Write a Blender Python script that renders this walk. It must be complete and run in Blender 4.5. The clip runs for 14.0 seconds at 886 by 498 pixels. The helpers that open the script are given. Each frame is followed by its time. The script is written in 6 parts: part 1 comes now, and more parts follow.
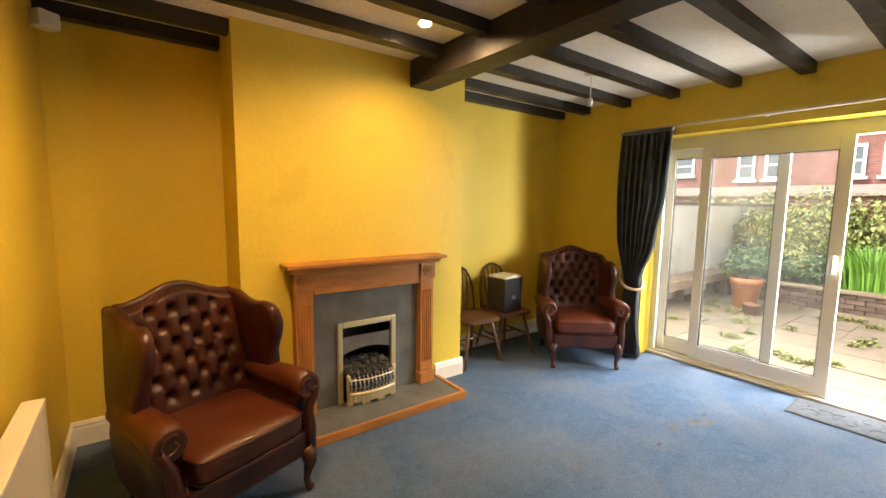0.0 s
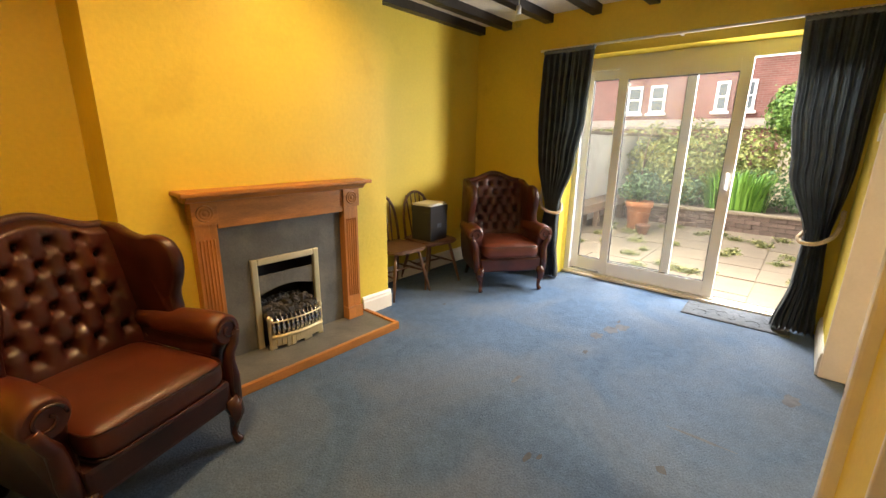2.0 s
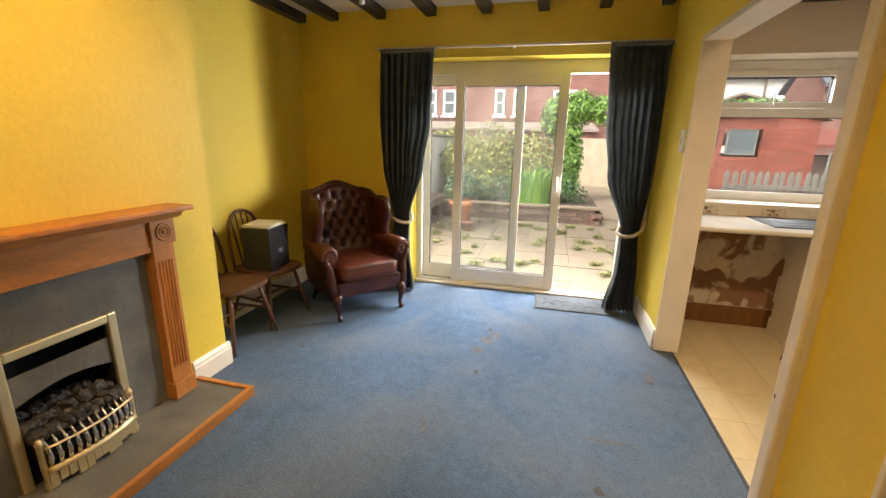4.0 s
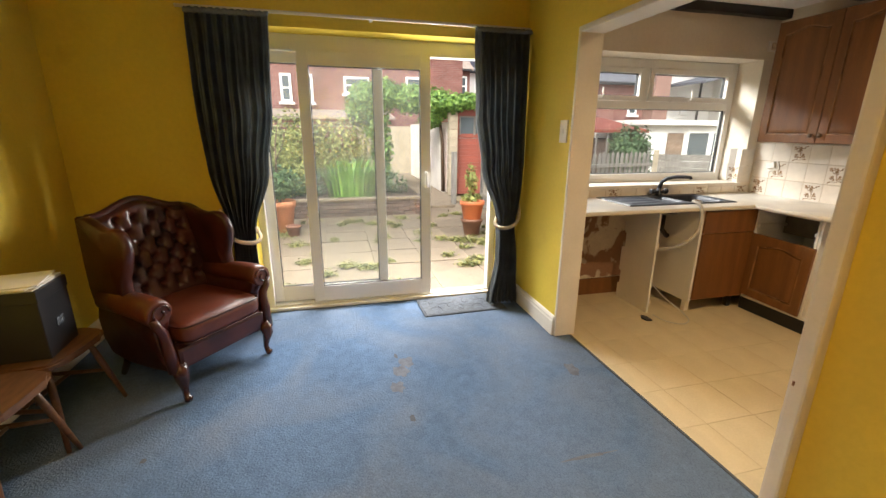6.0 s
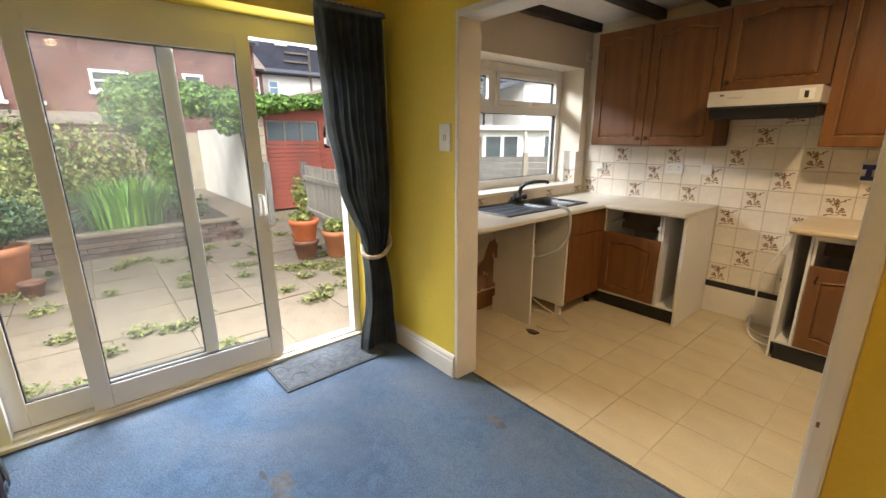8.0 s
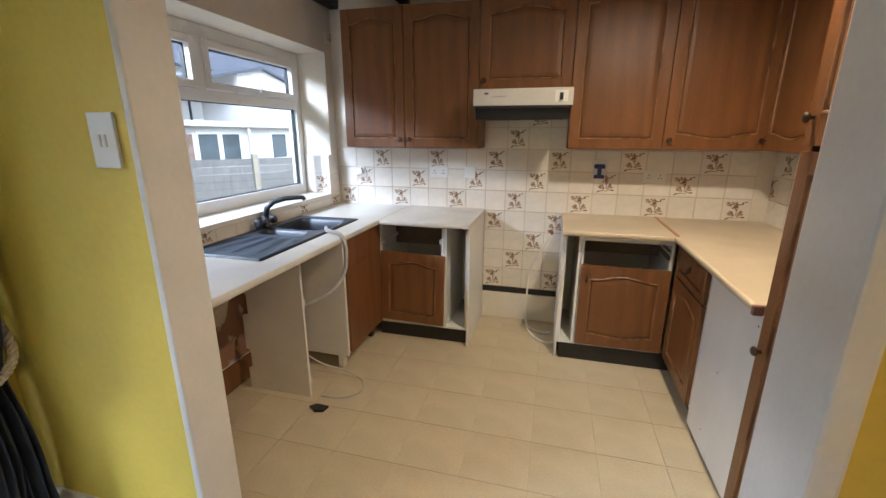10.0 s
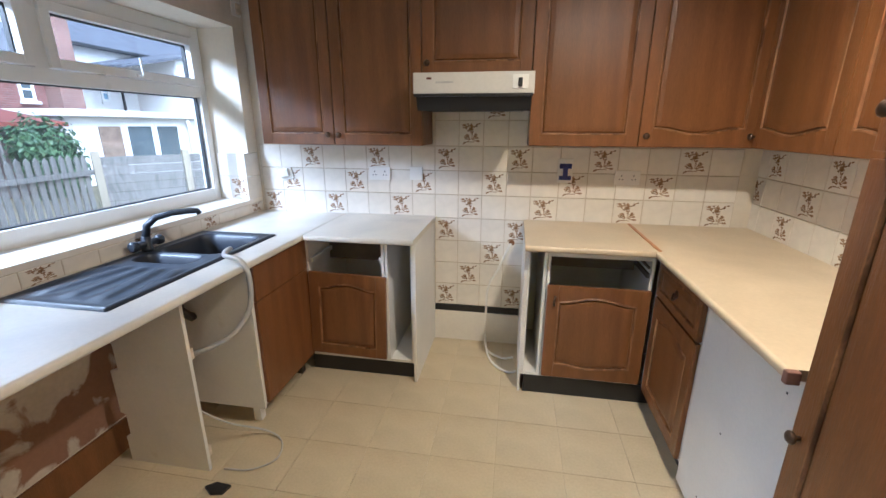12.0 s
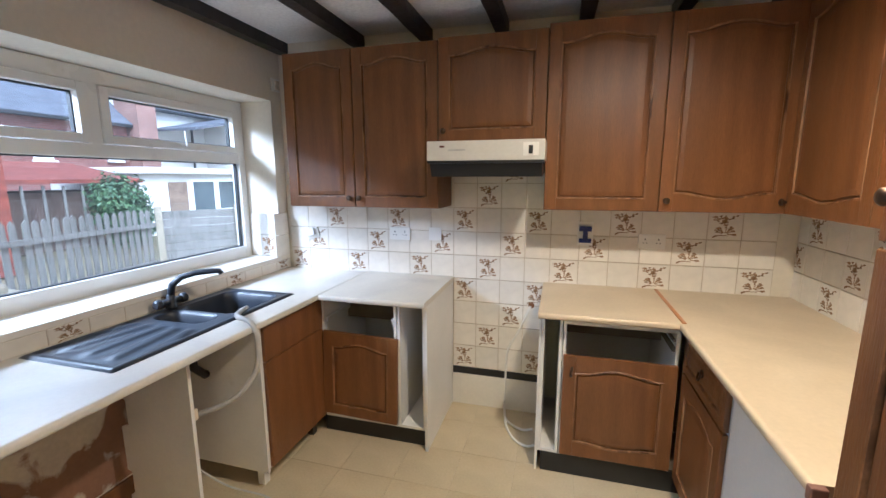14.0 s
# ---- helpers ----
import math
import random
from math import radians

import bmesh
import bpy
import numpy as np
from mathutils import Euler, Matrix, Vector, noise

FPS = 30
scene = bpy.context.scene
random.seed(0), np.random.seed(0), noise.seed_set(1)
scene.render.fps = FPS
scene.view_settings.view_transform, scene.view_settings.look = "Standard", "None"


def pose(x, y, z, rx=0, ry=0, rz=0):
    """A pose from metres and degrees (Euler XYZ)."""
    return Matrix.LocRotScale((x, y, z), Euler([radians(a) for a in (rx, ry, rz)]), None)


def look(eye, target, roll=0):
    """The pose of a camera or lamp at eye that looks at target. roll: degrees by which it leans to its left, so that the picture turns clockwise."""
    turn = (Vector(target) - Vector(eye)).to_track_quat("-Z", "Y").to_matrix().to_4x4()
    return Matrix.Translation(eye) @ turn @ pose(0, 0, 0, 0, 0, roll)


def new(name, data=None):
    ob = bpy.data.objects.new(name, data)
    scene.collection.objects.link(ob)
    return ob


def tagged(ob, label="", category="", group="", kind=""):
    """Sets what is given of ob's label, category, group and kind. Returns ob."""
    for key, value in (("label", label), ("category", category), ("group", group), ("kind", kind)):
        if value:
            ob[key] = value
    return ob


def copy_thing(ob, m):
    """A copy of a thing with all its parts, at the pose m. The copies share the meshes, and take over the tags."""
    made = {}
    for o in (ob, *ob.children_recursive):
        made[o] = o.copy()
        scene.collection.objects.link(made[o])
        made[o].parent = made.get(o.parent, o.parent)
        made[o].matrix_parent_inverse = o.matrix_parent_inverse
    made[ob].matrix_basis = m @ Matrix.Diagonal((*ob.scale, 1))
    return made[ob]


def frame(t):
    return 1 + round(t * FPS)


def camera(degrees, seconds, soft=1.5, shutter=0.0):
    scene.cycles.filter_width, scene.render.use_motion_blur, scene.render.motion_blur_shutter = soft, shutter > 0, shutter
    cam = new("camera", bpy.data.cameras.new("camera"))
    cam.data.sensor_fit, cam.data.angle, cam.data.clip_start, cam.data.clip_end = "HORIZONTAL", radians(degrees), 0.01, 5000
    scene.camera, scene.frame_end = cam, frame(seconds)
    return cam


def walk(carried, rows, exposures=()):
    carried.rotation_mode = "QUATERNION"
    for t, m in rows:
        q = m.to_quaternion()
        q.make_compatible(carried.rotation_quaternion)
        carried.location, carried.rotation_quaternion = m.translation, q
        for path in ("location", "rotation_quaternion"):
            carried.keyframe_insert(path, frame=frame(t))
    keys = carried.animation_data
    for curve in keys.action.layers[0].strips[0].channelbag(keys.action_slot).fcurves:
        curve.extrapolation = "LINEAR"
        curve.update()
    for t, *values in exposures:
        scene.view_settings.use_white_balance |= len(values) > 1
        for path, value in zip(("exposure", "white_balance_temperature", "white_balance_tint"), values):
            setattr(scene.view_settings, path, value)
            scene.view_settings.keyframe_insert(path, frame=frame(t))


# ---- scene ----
cam = camera(93.4, 14.0)
PATH = [
    (0, (0.58, 0.005, 1.48), (1.757, 1.607, 1.261), 0.8),
    (0.5, (0.595, -0.034, 1.452), (1.797, 1.535, 1.147), 0.7),
    (1, (0.599, 0.016, 1.407), (1.873, 1.508, 1.017), 0.8),
    (1.5, (0.604, 0.11, 1.375), (1.961, 1.505, 0.917), 0.8),
    (2, (0.597, 0.252, 1.357), (2.062, 1.517, 0.852), 0.8),
    (2.5, (0.61, 0.376, 1.358), (2.203, 1.464, 0.829), 0.7),
    (3, (0.689, 0.528, 1.356), (2.387, 1.455, 0.849), 0.0),
    (3.2, (0.69, 0.558, 1.396), (2.428, 1.413, 0.897), 0.6),
    (5.5, (1.142, 1.414, 1.441), (3.038, 1.12, 0.879), -0.1),
    (6, (1.292, 1.49, 1.45), (3.158, 1.019, 0.908), 0.4),
    (6.5, (1.502, 1.646, 1.445), (3.308, 0.956, 0.934), 0.5),
    (7, (1.682, 1.69, 1.462), (3.407, 0.812, 0.957), 0.3),
    (7.5, (1.912, 1.653, 1.435), (3.545, 0.612, 0.937), -0.4),
    (8, (2.085, 1.548, 1.459), (3.566, 0.308, 0.94), -0.3),
    (8.5, (2.273, 1.406, 1.439), (3.524, -0.067, 0.923), 0.2),
    (9, (2.497, 1.25, 1.461), (3.468, -0.426, 0.963), 0.2),
    (9.2, (2.556, 1.19, 1.478), (3.41, -0.536, 0.985), 0.2),
    (11.3, (2.833, 0.474, 1.468), (3.068, -1.431, 0.906), 0.4),
    (11.5, (2.812, 0.439, 1.479), (3.069, -1.459, 0.904), 0.1),
    (12, (2.719, 0.373, 1.49), (3.039, -1.519, 0.925), 0.2),
    (12.5, (2.618, 0.336, 1.493), (3.034, -1.55, 0.974), -0.1),
    (13, (2.571, 0.322, 1.515), (3.051, -1.564, 1.051), -0.3),
    (13.5, (2.56, 0.31, 1.529), (3.082, -1.581, 1.137), -0.1),
    (14, (2.566, 0.305, 1.558), (3.096, -1.594, 1.223), -0.1),
]
walk(cam, [(t, look(eye, target, roll)) for t, eye, target, roll in PATH], exposures=[(0.0, 1.60, 6700, 10), (3.0, 1.45, 6700, 10), (5.5, 1.30, 6550, 10), (6.5, 1.18, 6450, 10), (8.0, 1.0, 6100, 10), (9.0, 1.05, 5500, 10), (11.5, 1.45, 4550, 10), (14.0, 1.48, 4600, 10)])

# ---- light ----
world = bpy.data.worlds.new("sky")
scene.world = world
world.use_nodes = True
wn = world.node_tree.nodes
sky = wn.new("ShaderNodeTexSky")
sky.sky_type, sky.sun_disc = "NISHITA", False
sky.sun_elevation, sky.sun_rotation = radians(46), radians(306)
sky.air_density, sky.dust_density, sky.ozone_density = 1.0, 6.0, 1.0
soften = wn.new("ShaderNodeHueSaturation")
soften.inputs["Saturation"].default_value = 0.35
world.node_tree.links.new(sky.outputs[0], soften.inputs["Color"])
world.node_tree.links.new(soften.outputs[0], wn["Background"].inputs[0])
wn["Background"].inputs[1].default_value = 0.15

sun_data = bpy.data.lights.new("sun", "SUN")
sun_data.energy, sun_data.angle, sun_data.color = 1.1, radians(30), (1.0, 0.96, 0.90)
sun = new("sun", sun_data)
sun.matrix_basis = look((-16.0, 11.5, 20.5), (0.0, 0.0, 0.0))


def lamp(name, at, energy, radius, color, down=None):
    data = bpy.data.lights.new(name, "SPOT" if down else "POINT")
    data.energy, data.shadow_soft_size, data.color = energy, radius, color
    if down:
        data.spot_size, data.spot_blend = radians(down), 0.9
    ob = new(name, data)
    ob.location = at
    return ob


WARM = (1.0, 0.62, 0.28)
SPOTS = [(1.99, 2.13), (0.92, 1.62)]
for (sx, sy), watts in zip(SPOTS, (24, 42)):
    lamp("spot_lamp", (sx, sy, 2.490), watts, 0.05, WARM, 168)
lamp("kitchen_spot_lamp", (2.20, -0.85, 2.44), 66, 0.05, (1.0, 0.72, 0.40), 168)
# Added lamp at an assumed place, to even out the kitchen's light.
lamp("kitchen_spot_lamp", (3.15, -0.95, 2.44), 2, 0.05, (1.0, 0.86, 0.70), 168)


def fill_lamp(name, at, target, width, height, watts):
    """An added lamp in place of the sky's light, out of view at an opening's head or side, outside the wall."""
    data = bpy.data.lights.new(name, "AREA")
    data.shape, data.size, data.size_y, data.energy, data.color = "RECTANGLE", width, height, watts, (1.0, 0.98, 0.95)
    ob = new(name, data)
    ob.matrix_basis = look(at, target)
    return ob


fill_lamp("patio_door_fill_lamp", (6.3, 1.12, 2.85), (2.6, 1.12, 0.3), 1.8, 0.7, 170)
fill_lamp("patio_door_side_fill_lamp", (5.16, -0.14, 1.45), (3.25, 3.2, 1.25), 0.36, 1.3, 50)
fill_lamp("kitchen_window_fill_lamp", (6.3, -1.29, 2.80), (2.4, -1.29, 0.6), 1.6, 0.7, 27)


# ---- materials ----
def material(name, color, rough=0.6, vary=0.12, scale=6.0, fine=0.0, fine_scale=120.0, metal=0.0, bump=0.0, bump_scale=60.0,
             second=None, second_scale=2.0, second_low=0.5, second_high=0.65, stretch=None, coat=0.0, island=0.0, spec=0.5, distort=0.0):
    """Principled surface: broad tone variation, fine grain, an optional second colour in patches, and relief."""
    m = bpy.data.materials.new(name)
    m.use_nodes = True
    nt = m.node_tree
    n, l = nt.nodes, nt.links
    p = n["Principled BSDF"]
    co = n.new("ShaderNodeTexCoord")
    mp = n.new("ShaderNodeMapping")
    l.new(co.outputs["Object"], mp.inputs[0])
    if stretch:
        mp.inputs["Scale"].default_value = stretch

    def noisy(s, detail=4.0, d=0.0):
        t = n.new("ShaderNodeTexNoise")
        t.inputs["Scale"].default_value, t.inputs["Detail"].default_value, t.inputs["Distortion"].default_value = s, detail, d
        l.new(mp.outputs[0], t.inputs["Vector"])
        return t.outputs["Fac"]

    def ranged(out, lo, hi, a=0.0, b=1.0):
        r = n.new("ShaderNodeMapRange")
        r.inputs[1].default_value, r.inputs[2].default_value, r.inputs[3].default_value, r.inputs[4].default_value = lo, hi, a, b
        l.new(out, r.inputs[0])
        return r.outputs[0]

    def mixed(fac, a, b, blend="MIX"):
        x = n.new("ShaderNodeMix")
        x.data_type, x.blend_type = "RGBA", blend
        if isinstance(fac, float):
            x.inputs[0].default_value = fac
        else:
            l.new(fac, x.inputs[0])
        for i, v in ((6, a), (7, b)):
            if isinstance(v, tuple):
                x.inputs[i].default_value = (*v, 1.0)
            else:
                l.new(v, x.inputs[i])
        return x.outputs[2]

    dark = tuple(c * (1 - vary) for c in color)
    light = tuple(min(1.0, c * (1 + vary)) for c in color)
    out = mixed(ranged(noisy(scale, 4.0, distort), 0.35, 0.65), dark, light)
    if second:
        out = mixed(ranged(noisy(second_scale, 6.0, distort), second_low, second_high), out, second)
    if fine:
        g = mixed(ranged(noisy(fine_scale, 2.0), 0.3, 0.7), (1 - fine,) * 3, (1.0, 1.0, 1.0))
        out = mixed(1.0, out, g, "MULTIPLY")
    if island:
        info = n.new("ShaderNodeObjectInfo")
        g = mixed(info.outputs["Random"], (1 - island,) * 3, (1.0, 1.0, 1.0))
        out = mixed(1.0, out, g, "MULTIPLY")
    l.new(out, p.inputs["Base Color"])
    l.new(ranged(noisy(scale * 1.37, 3.0), 0.2, 0.8, max(0.03, rough - 0.04), min(1.0, rough + 0.04)), p.inputs["Roughness"])
    p.inputs["Metallic"].default_value = metal
    p.inputs["Coat Weight"].default_value = coat
    p.inputs["Specular IOR Level"].default_value = spec
    if bump:
        b = n.new("ShaderNodeBump")
        b.inputs["Strength"].default_value, b.inputs["Distance"].default_value = 1.0, bump
        l.new(noisy(bump_scale, 3.0), b.inputs["Height"])
        l.new(b.outputs[0], p.inputs["Normal"])
    return m


M = {}
M["yellow"] = material("yellow_wall_paint", (0.74, 0.56, 0.065), 0.55, 0.05, 1.3, 0.05, 40, bump=0.0015, bump_scale=45, second=(0.66, 0.48, 0.055), second_scale=3.5, second_low=0.62, second_high=0.8)
M["cream_wall"] = material("cream_wall_paint", (0.74, 0.68, 0.56), 0.6, 0.05, 1.5, 0.05, 40, bump=0.0015, bump_scale=45)
M["ceiling"] = material("ceiling_plaster", (0.86, 0.83, 0.78), 0.85, 0.05, 1.5, 0.12, 55, bump=0.006, bump_scale=38)
M["beam"] = material("black_stained_beam", (0.022, 0.017, 0.014), 0.45, 0.35, 5.0, 0.3, 60, bump=0.004, bump_scale=22, second=(0.10, 0.075, 0.055), second_scale=9.0, second_low=0.68, second_high=0.78)
M["carpet"] = material("blue_carpet", (0.092, 0.150, 0.250), 0.95, 0.09, 14.0, 0.32, 150, bump=0.006, bump_scale=110, second=(0.150, 0.185, 0.245), second_scale=1.4, second_low=0.42, second_high=0.80, spec=0.15, distort=0.8)
M["carpet_stain"] = material("carpet_stain", (0.132, 0.147, 0.178), 0.95, 0.2, 20, 0.3, 300, spec=0.1)
M["lino"] = material("beige_vinyl_tile", (0.58, 0.49, 0.32), 0.32, 0.08, 3.0, 0.08, 90, bump=0.0006, bump_scale=60, second=(0.44, 0.345, 0.21), second_scale=1.3, second_low=0.52, second_high=0.75, island=0.03)
M["grout_floor"] = material("vinyl_joint", (0.45, 0.37, 0.235), 0.6)
M["white_gloss"] = material("white_gloss_paint", (0.76, 0.72, 0.64), 0.32, 0.05, 4.0, 0.04, 60, bump=0.0008, bump_scale=30, second=(0.72, 0.67, 0.585), second_scale=2.3, second_low=0.5, second_high=0.9)
M["upvc"] = material("white_plastic_frame", (0.80, 0.80, 0.77), 0.3, 0.03, 3.0, second=(0.68, 0.66, 0.58), second_scale=5, second_low=0.66, second_high=0.85)
M["gasket"] = material("black_rubber_gasket", (0.02, 0.02, 0.02), 0.6)
M["oak"] = material("brown_oak_door", (0.200, 0.083, 0.024), 0.34, 0.14, 4.0, 0.20, 95, bump=0.0012, bump_scale=80, stretch=(4.0, 4.0, 0.4), second=(0.140, 0.052, 0.016), second_scale=3, second_low=0.5, second_high=0.8)
M["oak_worn"] = material("worn_oak_arris", (0.30, 0.145, 0.055), 0.42, 0.30, 9.0, 0.3, 90, stretch=(3.0, 3.0, 1.0), second=(0.12, 0.048, 0.015), second_scale=5, second_low=0.50, second_high=0.62)
M["white_board"] = material("white_melamine_board", (0.74, 0.72, 0.67), 0.4, 0.04, 3.0, 0.04, 80, second=(0.58, 0.53, 0.45), second_scale=6, second_low=0.68, second_high=0.85)
# Dark brown standing for shade in drawer openings; also on rails and a pipe.
M["dark_void"] = material("shade_and_fittings_brown", (0.16, 0.13, 0.10), 0.7, 0.2)
M["plinth"] = material("black_plinth", (0.016, 0.016, 0.017), 0.4, 0.2, 8.0)
# Two tints of one worktop: window light and warm lamplight put into the colours.
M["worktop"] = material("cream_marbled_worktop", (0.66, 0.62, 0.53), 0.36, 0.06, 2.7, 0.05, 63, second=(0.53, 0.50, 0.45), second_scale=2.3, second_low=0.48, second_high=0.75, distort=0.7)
M["worktop_warm"] = material("warm_lit_marbled_worktop", (0.58, 0.475, 0.315), 0.34, 0.07, 2.2, 0.06, 63, second=(0.67, 0.56, 0.39), second_scale=2.6, second_low=0.45, second_high=0.8, distort=0.6)
M["worktop_edge"] = material("worktop_edge_strip", (0.20, 0.10, 0.07), 0.5, 0.1)
M["tile"] = material("cream_glazed_tile", (0.80, 0.75, 0.66), 0.16, 0.04, 5.0, 0.05, 30, island=0.06, bump=0.0005, bump_scale=14)
M["grout"] = material("tile_grout", (0.50, 0.42, 0.31), 0.9, 0.15, 12)
M["motif"] = material("brown_flower_glaze", (0.27, 0.170, 0.095), 0.25, 0.35, 70)
M["sink"] = material("dark_grey_composite", (0.026, 0.031, 0.042), 0.36, 0.12, 9.0, 0.25, 400)
M["bare_plaster"] = material("bare_patchy_plaster", (0.62, 0.55, 0.45), 0.85, 0.1, 5, 0.1, 50, second=(0.26, 0.14, 0.085), second_scale=5.5, second_low=0.47, second_high=0.53, distort=0.6)
M["white_plastic"] = material("white_plastic", (0.78, 0.76, 0.71), 0.35, 0.03)
# White enamel darkened: the hood's shade is put into its colour.
M["hood_white"] = material("shaded_white_enamel", (0.60, 0.575, 0.52), 0.35, 0.05, 4.0, 0.05, 60, second=(0.50, 0.46, 0.39), second_scale=3, second_low=0.6, second_high=0.8)
M["black_plastic"] = material("black_plastic", (0.02, 0.02, 0.022), 0.35, 0.1)
M["blue_plastic"] = material("dark_blue_plastic", (0.012, 0.022, 0.16), 0.4, 0.1)
M["hose"] = material("grey_plastic_hose", (0.45, 0.44, 0.42), 0.45, 0.1, 20)
M["brass"] = material("satin_brass", (0.80, 0.69, 0.42), 0.42, 0.03, 3.0, metal=0.9)
M["knob"] = material("aged_bronze_knob", (0.10, 0.065, 0.04), 0.4, 0.2, 30, metal=0.8)
M["chrome"] = material("polished_metal", (0.75, 0.75, 0.74), 0.15, 0.04, 20, metal=1.0)
M["pine"] = material("orange_pine", (0.50, 0.205, 0.050), 0.36, 0.16, 6.0, 0.2, 60, stretch=(1.0, 4.0, 4.0), bump=0.0008, bump_scale=40, second=(0.39, 0.140, 0.032), second_scale=3, second_low=0.55, second_high=0.75)
M["pine_v"] = material("orange_pine_upright", (0.50, 0.205, 0.050), 0.36, 0.16, 6.0, 0.2, 60, stretch=(5.0, 5.0, 0.7), bump=0.0008, bump_scale=40, second=(0.39, 0.140, 0.032), second_scale=3, second_low=0.55, second_high=0.75)
M["slate"] = material("grey_slate", (0.128, 0.134, 0.130), 0.5, 0.15, 6.0, 0.2, 90, bump=0.002, bump_scale=30, second=(0.190, 0.190, 0.172), second_scale=4, second_low=0.5, second_high=0.7)
M["black_iron"] = material("black_iron", (0.010, 0.010, 0.010), 0.55, 0.2)
M["coal"] = material("imitation_coal", (0.022, 0.021, 0.020), 0.6, 0.4, 30, bump=0.006, bump_scale=40, second=(0.20, 0.19, 0.175), second_scale=24, second_low=0.55, second_high=0.7)
M["leather"] = material("oxblood_leather", (0.046, 0.0093, 0.0062), 0.31, 0.35, 7.0, 0.25, 220, bump=0.0010, bump_scale=260, second=(0.090, 0.021, 0.010), second_scale=4.0, second_low=0.5, second_high=0.8, coat=0.15)
M["leather_seat"] = material("worn_red_brown_leather", (0.105, 0.024, 0.010), 0.36, 0.25, 5.0, 0.2, 220, bump=0.0010, bump_scale=240, second=(0.085, 0.017, 0.010), second_scale=5.0, second_low=0.52, second_high=0.75, coat=0.15)
M["mahogany"] = material("polished_mahogany", (0.050, 0.014, 0.008), 0.25, 0.3, 14, coat=0.3)
M["elm"] = material("dark_stained_elm", (0.115, 0.052, 0.023), 0.4, 0.25, 10, 0.2, 80, stretch=(1, 5, 5))
M["curtain"] = material("dark_blue_grey_curtain", (0.170, 0.188, 0.195), 0.95, 0.15, 9, 0.35, 260, bump=0.002, bump_scale=300, spec=0.15)
M["rope"] = material("cream_rope", (0.66, 0.56, 0.42), 0.9, 0.15, 40, bump=0.003, bump_scale=150)
M["mat"] = material("grey_blue_doormat", (0.105, 0.120, 0.145), 0.95, 0.2, 25, 0.45, 260, bump=0.006, bump_scale=70)
M["mat_edge"] = material("mat_border", (0.075, 0.085, 0.10), 0.9, 0.15, 25, 0.3, 260)
M["switch"] = M["white_plastic"]


def glass_material(name, tint):
    m = bpy.data.materials.new(name)
    m.use_nodes = True
    n, l = m.node_tree.nodes, m.node_tree.links
    n.remove(n["Principled BSDF"])
    clear, gloss, mix = n.new("ShaderNodeBsdfTransparent"), n.new("ShaderNodeBsdfGlossy"), n.new("ShaderNodeMixShader")
    clear.inputs["Color"].default_value = (*tint, 1)
    gloss.inputs["Roughness"].default_value, mix.inputs[0].default_value = 0.02, 0.035
    mix.name = "pane"
    l.new(clear.outputs[0], mix.inputs[1]), l.new(gloss.outputs[0], mix.inputs[2])
    l.new(mix.outputs[0], n["Material Output"].inputs["Surface"])
    return m


M["glass"] = glass_material("clear_glass", (0.97, 0.98, 0.97))


def hazy_glass(name, low, high):
    """Clear glass under a thin uneven pale film: dust, and haze over the view put into the material."""
    m = glass_material(name, (0.97, 0.98, 0.97))
    n, l = m.node_tree.nodes, m.node_tree.links
    film, mix = n.new("ShaderNodeBsdfTranslucent"), n.new("ShaderNodeMixShader")
    film.inputs["Color"].default_value = (0.85, 0.84, 0.80, 1)
    co, nz, r = n.new("ShaderNodeTexCoord"), n.new("ShaderNodeTexNoise"), n.new("ShaderNodeMapRange")
    nz.inputs["Scale"].default_value, nz.inputs["Detail"].default_value = 2.5, 5.0
    r.inputs[1].default_value, r.inputs[2].default_value, r.inputs[3].default_value, r.inputs[4].default_value = 0.3, 0.7, low, high
    l.new(co.outputs["Object"], nz.inputs["Vector"]), l.new(nz.outputs["Fac"], r.inputs[0])
    l.new(r.outputs[0], mix.inputs[0]), l.new(n["pane"].outputs[0], mix.inputs[1]), l.new(film.outputs[0], mix.inputs[2])
    l.new(mix.outputs[0], n["Material Output"].inputs["Surface"])
    return m


M["hazy_glass"] = hazy_glass("hazy_glass", 0.003, 0.011)


def glow(name, color, strength):
    m = bpy.data.materials.new(name)
    m.use_nodes = True
    p = m.node_tree.nodes["Principled BSDF"]
    p.inputs["Emission Color"].default_value, p.inputs["Emission Strength"].default_value = (*color, 1), strength
    return m


M["lamp_glow"] = glow("lit_bulb", (1.0, 0.72, 0.40), 25.0)


# ---- mesh helpers ----
def box(bm, x0, x1, y0, y1, z0, z1, bevel=0.0, m=None):
    made = bmesh.ops.create_cube(bm, size=1.0)["verts"]
    bmesh.ops.scale(bm, vec=(abs(x1 - x0), abs(y1 - y0), abs(z1 - z0)), verts=made)
    bmesh.ops.translate(bm, vec=((x0 + x1) / 2, (y0 + y1) / 2, (z0 + z1) / 2), verts=made)
    if bevel:
        edges = list({e for v in made for e in v.link_edges})
        got = bmesh.ops.bevel(bm, geom=edges, offset=bevel, segments=2, profile=0.6, affect="EDGES", clamp_overlap=True)
        made = list({v for f in got["faces"] for v in f.verts} | {v for v in made if v.is_valid})
    if m:
        bmesh.ops.transform(bm, matrix=m, verts=[v for v in made if v.is_valid])
    return bm


def boxes(*dims, bevel=0.0):
    bm = bmesh.new()
    for d in dims:
        box(bm, *d, bevel=bevel)
    return bm


